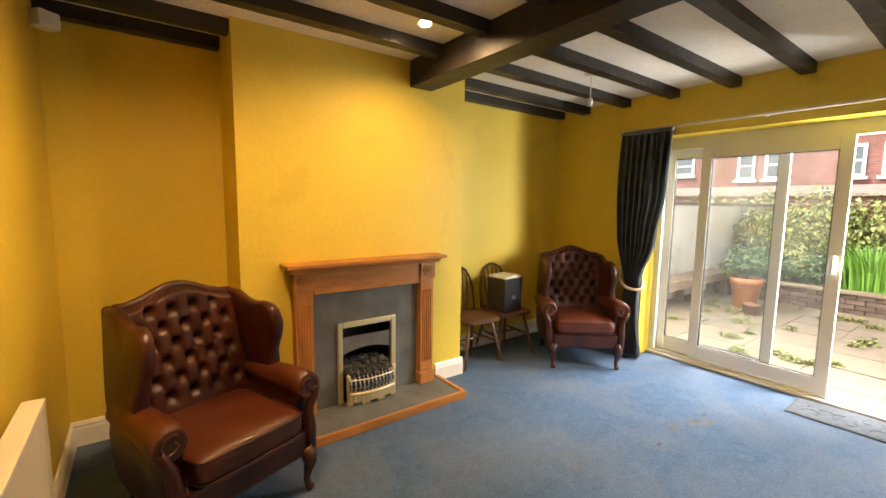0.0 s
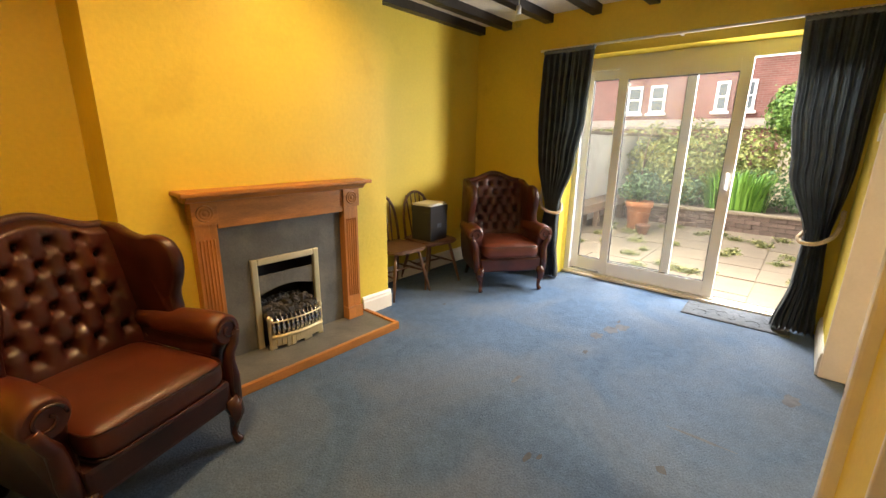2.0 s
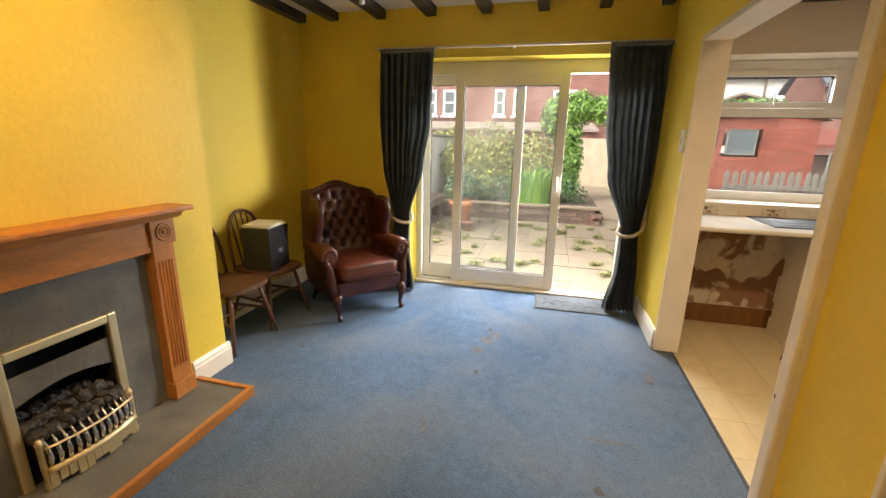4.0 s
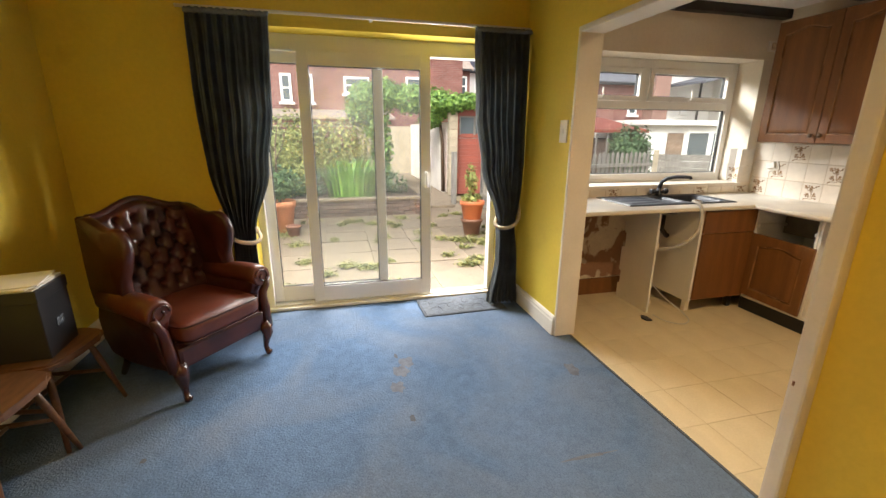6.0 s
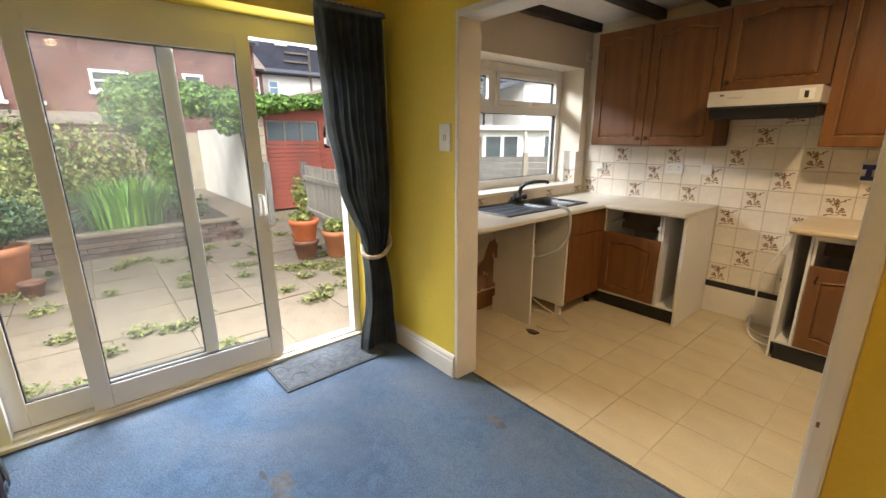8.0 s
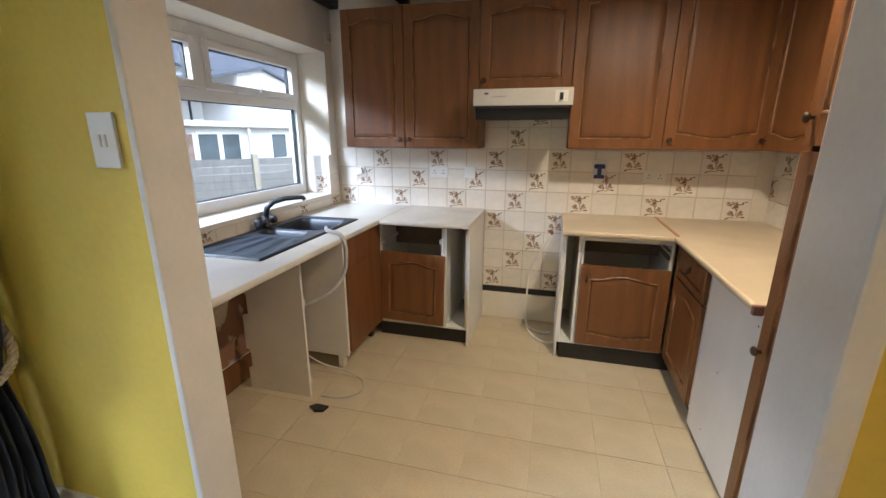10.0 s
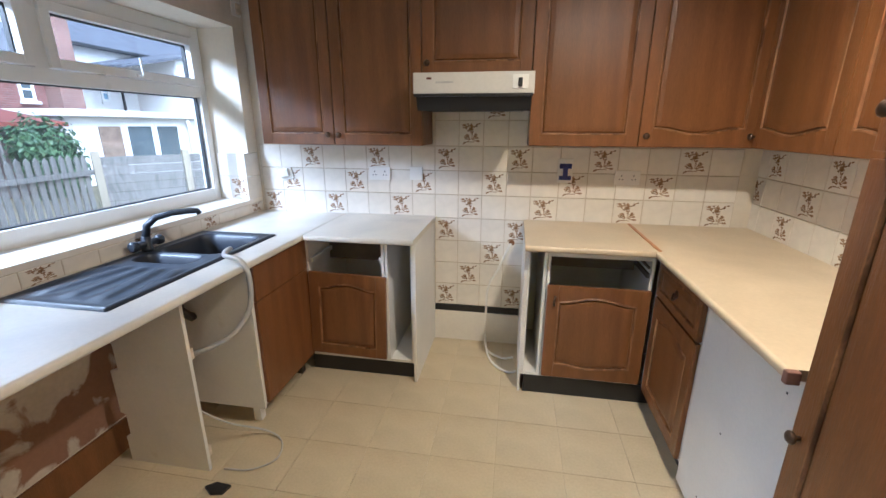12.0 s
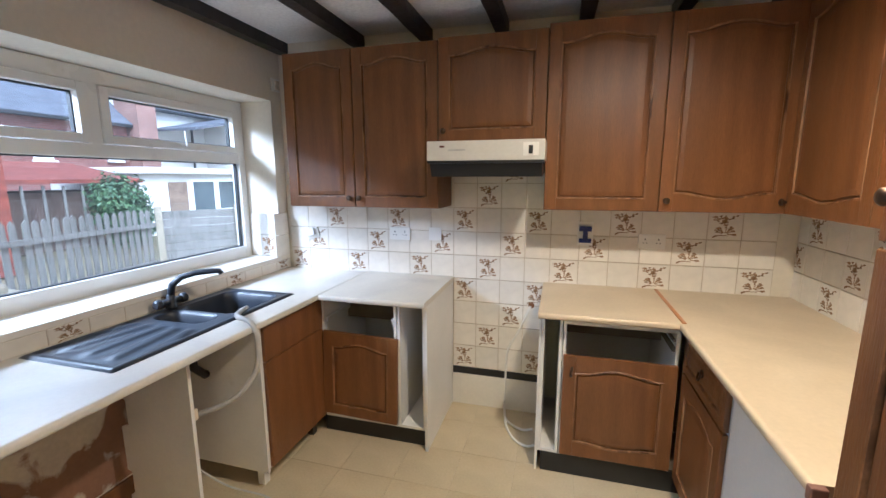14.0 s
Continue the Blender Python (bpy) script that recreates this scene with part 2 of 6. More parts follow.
def tube(bm, points, radius, sides=8, cap=True):
    """A round rod through the points; radius is one number or one for each point."""
    pts = [Vector(p) for p in points]
    rad = [radius] * len(pts) if isinstance(radius, (int, float)) else list(radius)
    rings, side = [], None
    for i, p in enumerate(pts):
        d = (pts[min(i + 1, len(pts) - 1)] - pts[max(i - 1, 0)]).normalized()
        if side is None:
            side = d.orthogonal().normalized()
        side = (side - d * side.dot(d)).normalized()
        up = d.cross(side)
        rings.append([bm.verts.new(p + (side * math.cos(a) + up * math.sin(a)) * rad[i]) for a in (2 * math.pi * k / sides for k in range(sides))])
    for a, b in zip(rings, rings[1:]):
        for k in range(sides):
            f = bm.faces.new((a[k], a[(k + 1) % sides], b[(k + 1) % sides], b[k]))
            f.smooth = True
    if cap:
        bm.faces.new(list(reversed(rings[0])))
        bm.faces.new(rings[-1])
    return bm


def lathe(bm, profile, sides=20, at=(0, 0, 0)):
    """Turn (radius, height) pairs round an upright axis."""
    rings = [[bm.verts.new((at[0] + r * math.cos(2 * math.pi * k / sides), at[1] + r * math.sin(2 * math.pi * k / sides), at[2] + z)) for k in range(sides)] for r, z in profile]
    for a, b in zip(rings, rings[1:]):
        for k in range(sides):
            f = bm.faces.new((a[k], a[(k + 1) % sides], b[(k + 1) % sides], b[k]))
            f.smooth = True
    bm.faces.new(list(reversed(rings[0])))
    bm.faces.new(rings[-1])
    return bm


def sheet(bm, nu, nv, fn, smooth=True, closed=False):
    """A grid of points fn(u, v), u and v from 0 to 1."""
    grid = [[bm.verts.new(fn(i / (nu - 1), j / (nv - 1))) for j in range(nv)] for i in range(nu)]
    for i in range(nu - 1):
        for j in range(nv - 1):
            f = bm.faces.new((grid[i][j], grid[i + 1][j], grid[i + 1][j + 1], grid[i][j + 1]))
            f.smooth = smooth
    return grid


def solid(bm, pts, axis, lo, hi, smooth=False):
    """A flat outline pushed through along an axis: pts are pairs on the other two axes."""
    def at(p, w):
        return {0: (w, p[0], p[1]), 1: (p[0], w, p[1]), 2: (p[0], p[1], w)}[axis]
    a = [bm.verts.new(at(p, lo)) for p in pts]
    b = [bm.verts.new(at(p, hi)) for p in pts]
    bm.faces.new(a)
    bm.faces.new(list(reversed(b)))
    for k in range(len(pts)):
        f = bm.faces.new((a[k], b[k], b[(k + 1) % len(pts)], a[(k + 1) % len(pts)]))
        f.smooth = smooth
    return bm


def mesh_of(name, bm, mat):
    bmesh.ops.recalc_face_normals(bm, faces=bm.faces)
    me = bpy.data.meshes.new(name)
    bm.to_mesh(me)
    bm.free()
    me.materials.append(M[mat])
    return me


def part(name, bm, mat, parent=None, label="", at=None):
    ob = new(name, mesh_of(name, bm, mat))
    if parent:
        ob.parent = parent
    if at is not None:
        ob.matrix_basis = at
    if label:
        tagged(ob, label)
    return ob


def piece(name, me, parent, at):
    ob = new(name, me)
    ob.parent = parent
    ob.matrix_basis = at
    return ob


def thing(name, m, label, category, group=""):
    ob = new(name)
    ob.empty_display_size = 0.1
    ob.matrix_basis = m
    return tagged(ob, label, category, group)


def structure(name, bm, mat, label):
    return tagged(part(name, bm, mat), label, name.rstrip("_0123456789").replace("_", " "), kind="structure")


# ---- rooms ----
XW, XE, YN = 0.20, 4.56, 3.20        # living room: west and east faces, alcove wall
BX0, BX1, BY = 1.07, 2.79, 2.745     # chimney breast
OX0, OX1, OZ = 2.20, 3.80, 2.04      # opening to the kitchen
KX, KY, KXW = 4.50, -2.36, 1.31      # kitchen: window wall, tiled wall, west wall
CZ, KZ = 2.52, 2.47                  # ceilings
DY0, DY1, DZ = 0.13, 2.11, 2.12      # patio door opening
WY0, WY1, WZ0, WZ1 = -2.25, -0.33, 1.00, 2.08  # kitchen window opening
XO = 4.86                            # outer face of the outside wall
T = 0.145                            # inner wall thickness
SY, PY = 0.030, 0.066                # wall stub and post beside the opening, proud of the divider

structure("wall_west", boxes((XW - 0.15, XW, -1.5, YN + 0.15, 0, CZ)), "yellow", "mustard yellow painted plaster wall with a radiator")
structure("wall_north", boxes((XW, XO, YN, YN + 0.15, 0, CZ)), "yellow", "mustard yellow painted alcove wall behind the fireplace")
structure("chimney_breast", boxes((BX0, 1.70, BY, YN, 0, CZ), (2.09, BX1, BY, YN, 0, CZ), (1.70, 2.09, BY, YN, 0.60, CZ), (1.70, 2.09, BY + 0.2, YN, 0, 0.60)), "yellow", "mustard yellow chimney breast projecting into the room")
structure("wall_east", boxes((XE, XO, DY1, YN, 0, CZ), (XE, XO, DY0, DY1, DZ, CZ), (XE, XO, -T, DY0, 0, CZ)), "yellow", "mustard yellow outside wall with the patio door opening")
structure("wall_divider", boxes((OX1 + 0.02, XE, -T + 0.004, 0, 0, CZ), (OX0 - 0.02, OX1 + 0.02, -T + 0.004, 0, OZ + 0.02, CZ), (1.80, OX0 - 0.061, -T + 0.004, SY, 0, CZ), (OX0 - 0.061, OX0 - 0.02, -T + 0.004, 0, OZ + 0.02, CZ), (XW, 0.28, -T + 0.004, 0, 0, CZ), (0.28, 1.80, -T + 0.004, 0, 2.06, CZ)), "yellow", "mustard yellow wall between living room and kitchen")
structure("wall_kitchen_side", boxes((OX1 + 0.02, KX, -T - 0.01, -T, 0, KZ), (OX0 - 0.02, OX1 + 0.02, -T - 0.01, -T, OZ + 0.02, KZ), (KXW, OX0 - 0.02, -T - 0.01, -T, 0, KZ)), "cream_wall", "cream painted kitchen face of the dividing wall")
structure("wall_kitchen_east", boxes((KX, XO, KY, WY0, 0, KZ), (KX, XO, WY1, -T, 0, KZ), (KX, XO, WY0, WY1, 0, WZ0 - 0.03), (KX, XO, WY0, WY1, WZ1, KZ)), "cream_wall", "cream painted kitchen wall with a deep window opening")
structure("wall_kitchen_south", boxes((KXW - 0.15, XO, KY - 0.15, KY, 0, KZ)), "cream_wall", "cream kitchen wall behind tiles and cabinets")
structure("wall_kitchen_west", boxes((KXW - 0.15, KXW, KY, -T, 0, KZ)), "cream_wall", "cream kitchen side wall")
# Unseen walls added behind the doorway so no outside light leaks in.
structure("wall_hall", boxes((XW, KXW - 0.15, -1.5, -1.4, 0, CZ), (KXW - 0.16, KXW - 0.15, -1.4, -T, 0, CZ)), "yellow", "unseen yellow wall added to close off the doorway")
structure("ceiling", boxes((XW - 0.15, XO, -T, YN + 0.15, CZ, CZ + 0.1), (XW - 0.15, KXW, -1.5, -T, CZ, CZ + 0.1)), "ceiling", "white textured plaster ceiling between black beams")
structure("ceiling_kitchen", boxes((KXW - 0.15, XO, KY - 0.15, -T, KZ, KZ + 0.1)), "ceiling", "white plaster kitchen ceiling between black beams")


def carpet_height(x, y):
    return 0.0035 * noise.noise((x * 2.1, y * 2.1, 0.3)) + 0.0025 * noise.noise((x * 7, y * 7, 4.0)) - 0.003


bm = bmesh.new()
sheet(bm, 120, 90, lambda u, v: ((XW + u * (XE - XW)), -0.115 + v * (YN + 0.115), carpet_height(XW + u * (XE - XW), -0.115 + v * (YN + 0.115))))
box(bm, XE, 4.765, DY0, DY1, -0.05, -0.004)
box(bm, XW, XE, -0.115, YN, -0.06, -0.02)
box(bm, XW, KXW - 0.15, -1.4, -0.115, -0.06, -0.004)
structure("floor", bm, "carpet", "worn mid-blue fitted carpet with stains and dents")


def beam(x0, x1, y0, y1, z0, z1, seed):
    """A rough-hewn beam with wavering edges."""
    bm = bmesh.new()
    box(bm, x0, x1, y0, y1, z0, z1)
    long = 0 if x1 - x0 > y1 - y0 else 1
    edges = [e for e in bm.edges if abs((e.verts[0].co - e.verts[1].co)[long]) > 0.3]
    bmesh.ops.subdivide_edges(bm, edges=edges, cuts=24, use_grid_fill=True)
    for v in bm.verts:
        if v.co.z < (z0 + z1) / 2:
            s = v.co[long] * 5.0 + seed
            side = 0.006 * noise.noise((s, seed, v.co[1 - long] * 40))
            v.co.z += max(0.0, 0.007 * noise.noise((s * 1.3, seed + 5, v.co[1 - long] * 30)))
            v.co[1 - long] += side
    return bm


MBX0, MBX1 = 2.27, 2.46
structure("main_beam", beam(MBX0, MBX1, 0.0, BY, 2.33, CZ, 3.0), "beam", "large black-stained timber cross beam")
for i, y in enumerate((3.118, 2.79, 2.335, 1.875, 1.40, 0.94, 0.48, 0.04)):
    north = YN if y > 3 else y + 0.085
    spans = [(XW, BX0), (BX1, XE)] if y > BY else [(XW, MBX0), (MBX1, XE)]
    if 2.7 < y < 3:
        spans = [(XW, BX0), (BX1, XE)]
    for j, (a, b) in enumerate(spans):
        structure("ceiling_beam", beam(a, b, y, north, 2.445, CZ, i * 7.1 + j), "beam", "thin black-stained ceiling joist with chipped edges")
for i, x in enumerate((4.415, 3.84, 3.375, 2.90, 2.43, 1.96, 1.50)):
    structure("ceiling_beam", beam(x, x + 0.075, KY, -T - 0.01, 2.40, KZ, i * 5.3 + 40), "beam", "thin black-stained kitchen ceiling joist")

# opening between the rooms: gloss-painted lining with a rounded front edge
lining = tagged(new("opening_lining"), "cream-white gloss painted opening lining", "lining", kind="structure")
part("east_jamb", boxes((OX1 - 0.004, OX1 + 0.022, -T - 0.012, 0.006, 0, OZ + 0.03), bevel=0.007), "white_gloss", lining)
part("head", boxes((OX0, OX1 - 0.004, -T - 0.012, 0.006, OZ - 0.004, OZ + 0.03), bevel=0.006), "white_gloss", lining)
part("west_post", boxes((OX0 - 0.060, OX0, -T - 0.012, PY, 0, OZ + 0.03), bevel=0.010), "white_gloss", lining)
for nx, ny, nz in ((OX0 - 0.018, PY, 0.655),):
    part("paint_chip", boxes((nx - 0.004, nx + 0.004, ny - 0.002, ny + 0.0008, nz - 0.009, nz + 0.009), bevel=0.001), "oak", lining, "dark chip in the paint")
# Doorway widened until its far jamb leaves the camera's view.
structure("doorway_lining", boxes((0.28, 0.305, -T - 0.01, 0.008, 0, 2.06), (1.785, 1.80, -T, SY + 0.004, 0, 2.06), (0.28, 1.80, -T, 0.008, 2.035, 2.06), bevel=0.004), "white_gloss", "white gloss doorway lining")


def skirting(x0, x1, y0, y1, face):
    """A moulded skirting board along a wall; face is the side that shows (+x, -x, +y, -y)."""
    prof = [(0.0, 0.0), (0.020, 0.0), (0.020, 0.105), (0.015, 0.118), (0.016, 0.130), (0.008, 0.146), (0.0, 0.15)]
    bm = bmesh.new()
    if face[1] == "y":
        s = 1 if face[0] == "+" else -1
        base = y0 if s > 0 else y1
        pts = [(base + s * d, z) for d, z in prof]
        solid(bm, pts, 0, x0, x1)
    else:
        s = 1 if face[0] == "+" else -1
        base = x0 if s > 0 else x1
        a = [bm.verts.new((base + s * d, y0, z)) for d, z in prof]
        b = [bm.verts.new((base + s * d, y1, z)) for d, z in prof]
        bm.faces.new(a), bm.faces.new(b[::-1])
        for k in range(len(prof)):
            bm.faces.new((a[k], b[k], b[(k + 1) % len(prof)], a[(k + 1) % len(prof)]))
    structure("baseboard", bm, "white_gloss", "cream-white moulded skirting board")


skirting(XW, BX0, 0, YN, "-y")
skirting(BX1, XE, 0, YN, "-y")
skirting(BX0, 1.40, 0, BY, "-y")
skirting(2.52, BX1 + 0.02, 0, BY, "-y")
skirting(BX1, BX1 + 0.02, BY, YN - 0.02, "+x")
skirting(BX0 - 0.02, BX0, BY - 0.02, YN - 0.02, "-x")
skirting(OX1 + 0.023, XE - 0.02, 0, 0.02, "+y")
skirting(1.80, OX0 - 0.062, SY, SY + 0.02, "+y")
skirting(XW, XW + 0.02, 0.05, YN - 0.02, "+x")
skirting(XE - 0.02, XE, DY1 + 0.02, YN - 0.02, "-x")


# ---- patio door ----
def frame_rect(bm, x0, x1, y0, y1, z0, z1, w, bevel=0.004, wb=None, wt=None):
    wb, wt = wb or w, wt or w
    box(bm, x0, x1, y0, y0 + w, z0, z1, bevel)
    box(bm, x0, x1, y1 - w, y1, z0, z1, bevel)
    box(bm, x0 + 0.001, x1 - 0.001, y0 + w, y1 - w, z0, z0 + wb, bevel)
    box(bm, x0 + 0.001, x1 - 0.001, y0 + w, y1 - w, z1 - wt, z1, bevel)


def pane(name, x, y0, y1, z0, z1, parent, glazing="glass"):
    ob = part(name, boxes((x - 0.003, x + 0.003, y0, y1, z0, z1)), glazing, parent, "clear glass" if glazing == "glass" else "dusty hazy glass")
    ob.visible_shadow = False
    gk = bmesh.new()
    frame_rect(gk, x - 0.012, x + 0.012, y0, y1, z0, z1, 0.006, 0.0)
    part("gasket", gk, "gasket", parent)
    return ob


door = tagged(new("door_1"), "white plastic sliding patio door, partly slid open", "patio door", kind="structure")
bm = bmesh.new()
frame_rect(bm, 4.765, 4.85, DY0, DY1, 0.0, DZ, 0.055, wb=0.035, wt=0.11)
part("outer_frame", bm, "upvc", door)
part("threshold", boxes((4.72, 4.765, DY0, DY1, 0.0, 0.022), bevel=0.004), "white_gloss", door)
part("track", boxes((4.80, 4.806, DY0 + 0.05, DY1 - 0.05, 0.035, 0.047), (4.82, 4.826, DY0 + 0.05, DY1 - 0.05, 0.035, 0.047)), "chrome", door)
fixed = part("fixed_leaf", bmesh.new(), "upvc", door)
bm = bmesh.new()
frame_rect(bm, 4.812, 4.846, 1.10, DY1 - 0.05, 0.05, DZ - 0.10, 0.075, wb=0.13, wt=0.09)
fixed.data = mesh_of("fixed_leaf", bm, "upvc")
pane("pane", 4.83, 1.175, DY1 - 0.125, 0.18, DZ - 0.19, fixed, "hazy_glass")
slide = part("sliding_leaf", bmesh.new(), "upvc", door)
bm = bmesh.new()
frame_rect(bm, 4.766, 4.804, 0.725, 1.735, 0.04, DZ - 0.10, 0.082, wb=0.135, wt=0.105)
slide.data = mesh_of("sliding_leaf", bm, "upvc")
pane("pane", 4.785, 0.807, 1.653, 0.175, DZ - 0.205, slide, "hazy_glass")
bm = bmesh.new()
box(bm, 4.750, 4.766, 0.752, 0.782, 0.98, 1.13, 0.004)
tube(bm, [(4.752, 0.767, 1.0), (4.715, 0.767, 1.005), (4.708, 0.767, 1.03), (4.708, 0.767, 1.09), (4.715, 0.767, 1.115), (4.752, 0.767, 1.12)], 0.010)
part("handle", bm, "upvc", slide)

# ---- kitchen window ----
window = tagged(new("window_1"), "white plastic kitchen window with two small top openers", "window", kind="structure")
FX0, FX1 = 4.745, 4.815
bm = bmesh.new()
frame_rect(bm, FX0, FX1, WY0 + 0.003, WY1, WZ0 - 0.03, WZ1 - 0.003, 0.055, wb=0.105, wt=0.072)
box(bm, FX0 + 0.001, FX1 - 0.001, WY0 + 0.06, WY1 - 0.05, 1.66, 1.725, 0.004)
box(bm, FX0 + 0.001, FX1 - 0.001, -1.285, -1.225, 1.72, WZ1 - 0.07, 0.004)
part("window_frame", bm, "upvc", window)
# The panes' film imitates the haze over the view outside.
pane("pane", 4.78, WY0 + 0.065, WY1 - 0.055, WZ0 + 0.075, 1.66, window, "hazy_glass")
for a, b in ((WY0 + 0.065, -1.285), (-1.225, WY1 - 0.055)):
    bm = bmesh.new()
    frame_rect(bm, FX0 - 0.014, FX1 - 0.02, a, b, 1.728, WZ1 - 0.078, 0.042)
    op = part("opener", bm, "upvc", window)
    pane("pane", 4.78, a + 0.042, b - 0.042, 1.77, WZ1 - 0.12, op, "hazy_glass")
    bm = bmesh.new()
    c = (a + b) / 2
    box(bm, FX0 - 0.022, FX0 - 0.012, c - 0.02, c + 0.02, 1.735, 1.752, 0.002)
    tube(bm, [(FX0 - 0.022, c, 1.745), (FX0 - 0.04, c, 1.748), (FX0 - 0.045, c + 0.012, 1.83)], 0.006)
    part("handle", bm, "upvc", op)
structure("window_sill", boxes((KX - 0.006, FX0, WY0 + 0.002, WY1 - 0.002, WZ0 - 0.03, WZ0), bevel=0.004), "white_gloss", "deep white painted tiled window sill with dusty marks")


# ---- kitchen: cabinets ----
def arch(w, rise, n=14, flip=False):
    """A cathedral curve across a width: level shoulders and a raised middle, as (x, rise) pairs."""
    out = []
    for i in range(n + 1):
        u = i / n
        s = math.sin(math.pi * min(1.0, max(0.0, (u - 0.06) / 0.88)))
        out.append((u * w, rise * (s ** 1.6)))
    return out


def panel_door(w, h, top=0.03, bottom=0.0, stile=0.062):
    """A framed door with a raised, curved field: its back board, frame pieces and field. Local: x across, z up, front towards +y."""
    a, b = 0.009, 0.020
    iw = w - 2 * stile
    crest, low = arch(iw, top), arch(iw, bottom)
    ztop, zlow = h - stile - top, stile + bottom
    back = boxes((0.0005, w - 0.0005, 0, 0.010, 0.0005, h - 0.0005))
    stiles = [boxes((x, x + stile, a, b, 0, h), bevel=0.003) for x in (0, w - stile)]
    head, foot = bmesh.new(), bmesh.new()
    solid(head, [(stile + x, ztop + r) for x, r in crest] + [(w - stile, h - 0.001), (stile, h - 0.001)], 1, a, b - 0.0005)
    solid(foot, [(stile + x, zlow - r) for x, r in low][::-1] + [(stile, 0.001), (w - stile, 0.001)], 1, a, b - 0.0005)

    def field(inset):
        k = (iw - 2 * inset) / iw
        up = [(stile + inset + x * k, ztop + r * k - inset) for x, r in crest]
        dn = [(stile + inset + x * k, zlow - r * k + inset) for x, r in low]
        return dn + up[::-1]
    fld = bmesh.new()
    loops = [[fld.verts.new((x, y, z)) for x, z in field(i)] for i, y in ((0.010, 0.0102), (0.014, 0.016), (0.036, 0.0195))]
    for p, q in zip(loops, loops[1:]):
        for k in range(len(p)):
            fld.faces.new((p[k], p[(k + 1) % len(p)], q[(k + 1) % len(p)], q[k]))
    fld.faces.new(loops[-1])
    return back, stiles, (head, foot), fld


def door_moulding(w, h, top=0.03, bottom=0.0, stile=0.062):
    """The rounded bead along the inner edge of a door's frame, following its curves."""
    iw = w - 2 * stile
    ztop, zlow = h - stile - top, stile + bottom
    loop = [(stile + x, zlow - r) for x, r in arch(iw, bottom)] + [(stile + x, ztop + r) for x, r in arch(iw, top)][::-1]
    cx, cz = w / 2, (ztop + zlow) / 2
    bm = bmesh.new()
    rings = []
    for inset, y in ((-0.003, 0.0195), (0.000, 0.0222), (0.004, 0.0215), (0.007, 0.0120)):
        kx, kz = 1 - 2 * inset / iw, 1 - 2 * inset / max(0.05, ztop - zlow)
        rings.append([bm.verts.new((cx + (x - cx) * kx, y, cz + (z - cz) * kz)) for x, z in loop])
    for p, q in zip(rings, rings[1:]):
        for k in range(len(p)):
            bm.faces.new((p[k], p[(k + 1) % len(p)], q[(k + 1) % len(p)], q[k]))
    return bm


def add_door(name, parent, at, *size):
    back, stiles, rails, fld = panel_door(*size)
    d = part(name, back, "oak", parent, at=at)
    for bm in stiles:
        part("stile", bm, "oak", d)
    for bm in rails:
        part("rail", bm, "oak", d)
    part("panel", fld, "oak", d)
    part("moulding", door_moulding(*size), "oak_worn", d, "worn paler oak moulding")
    return d


def add_knob(parent, x, z, y=0.020):
    bm = bmesh.new()
    lathe(bm, [(0.006, 0), (0.006, 0.010), (0.016, 0.016), (0.017, 0.022), (0.011, 0.028), (0.003, 0.029)], 14)
    bmesh.ops.transform(bm, matrix=pose(x, y, z, -90, 0, 0), verts=bm.verts)
    return part("knob", bm, "knob", parent, "dark bronze knob")


def carcass(w, d, z0, z1, t=0.016, back=True, shelf=None, top=True):
    """Boards of an open-fronted cabinet; local front at y = 0, depth towards -y."""
    bm = boxes((0, t, -d, 0, z0, z1), (w - t, w, -d, 0, z0, z1), (t, w - t, -d, -0.001, z0, z0 + t), (t, w - t, -d if top else -0.06, -0.001, z1 - t, z1), bevel=0.001)
    if back:
        box(bm, t, w - t, -d, -d + 0.006, z0 + t, z1 - t)
    if shelf:
        box(bm, t, w - t, -d + 0.01, -0.03, shelf, shelf + t)
    return bm


def wall_unit(m, w, z0, z1, doors, depth=0.30, label="brown oak wall cabinet with arched panel doors", bottom=0.0):
    u = thing("wall_cabinet", m, label, "cabinet", "kitchen wall cabinets")
    part("body", carcass(w, depth, z0, z1), "oak", u)
    dw = w / len(doors)
    for i, knob in enumerate(doors):
        d = add_door("door", u, pose(i * dw + 0.002, 0.001, z0 + 0.003), dw - 0.004, z1 - z0 - 0.006, 0.035, bottom)
        if knob:
            add_knob(d, 0.03 if knob == "l" else dw - 0.034, 0.055)
    return u


UY = -2.07
for x0, x1, z0, z1, doors, bot in ((3.785, 4.25, 1.38, 2.31, ["l"], 0.0), (3.252, 3.783, 1.38, 2.31, ["r"], 0.0), (2.655, 3.25, 1.76, 2.32, ["r"], 0.0), (2.085, 2.653, 1.385, 2.34, [""], 0.0), (1.515, 2.083, 1.385, 2.34, ["r"], 0.03)):
    wall_unit(pose(x0, UY, 0), x1 - x0, z0, z1, doors, -KY + UY, bottom=bot)
for y0, y1, kn in ((-2.07, -1.47, "r"), (-1.468, -0.90, "l"), (-0.898, -0.625, "l")):
    wall_unit(pose(1.515, y1, 0, 0, 0, -90), y1 - y0, 1.385, 2.34, [kn], 0.20, bottom=0.03)

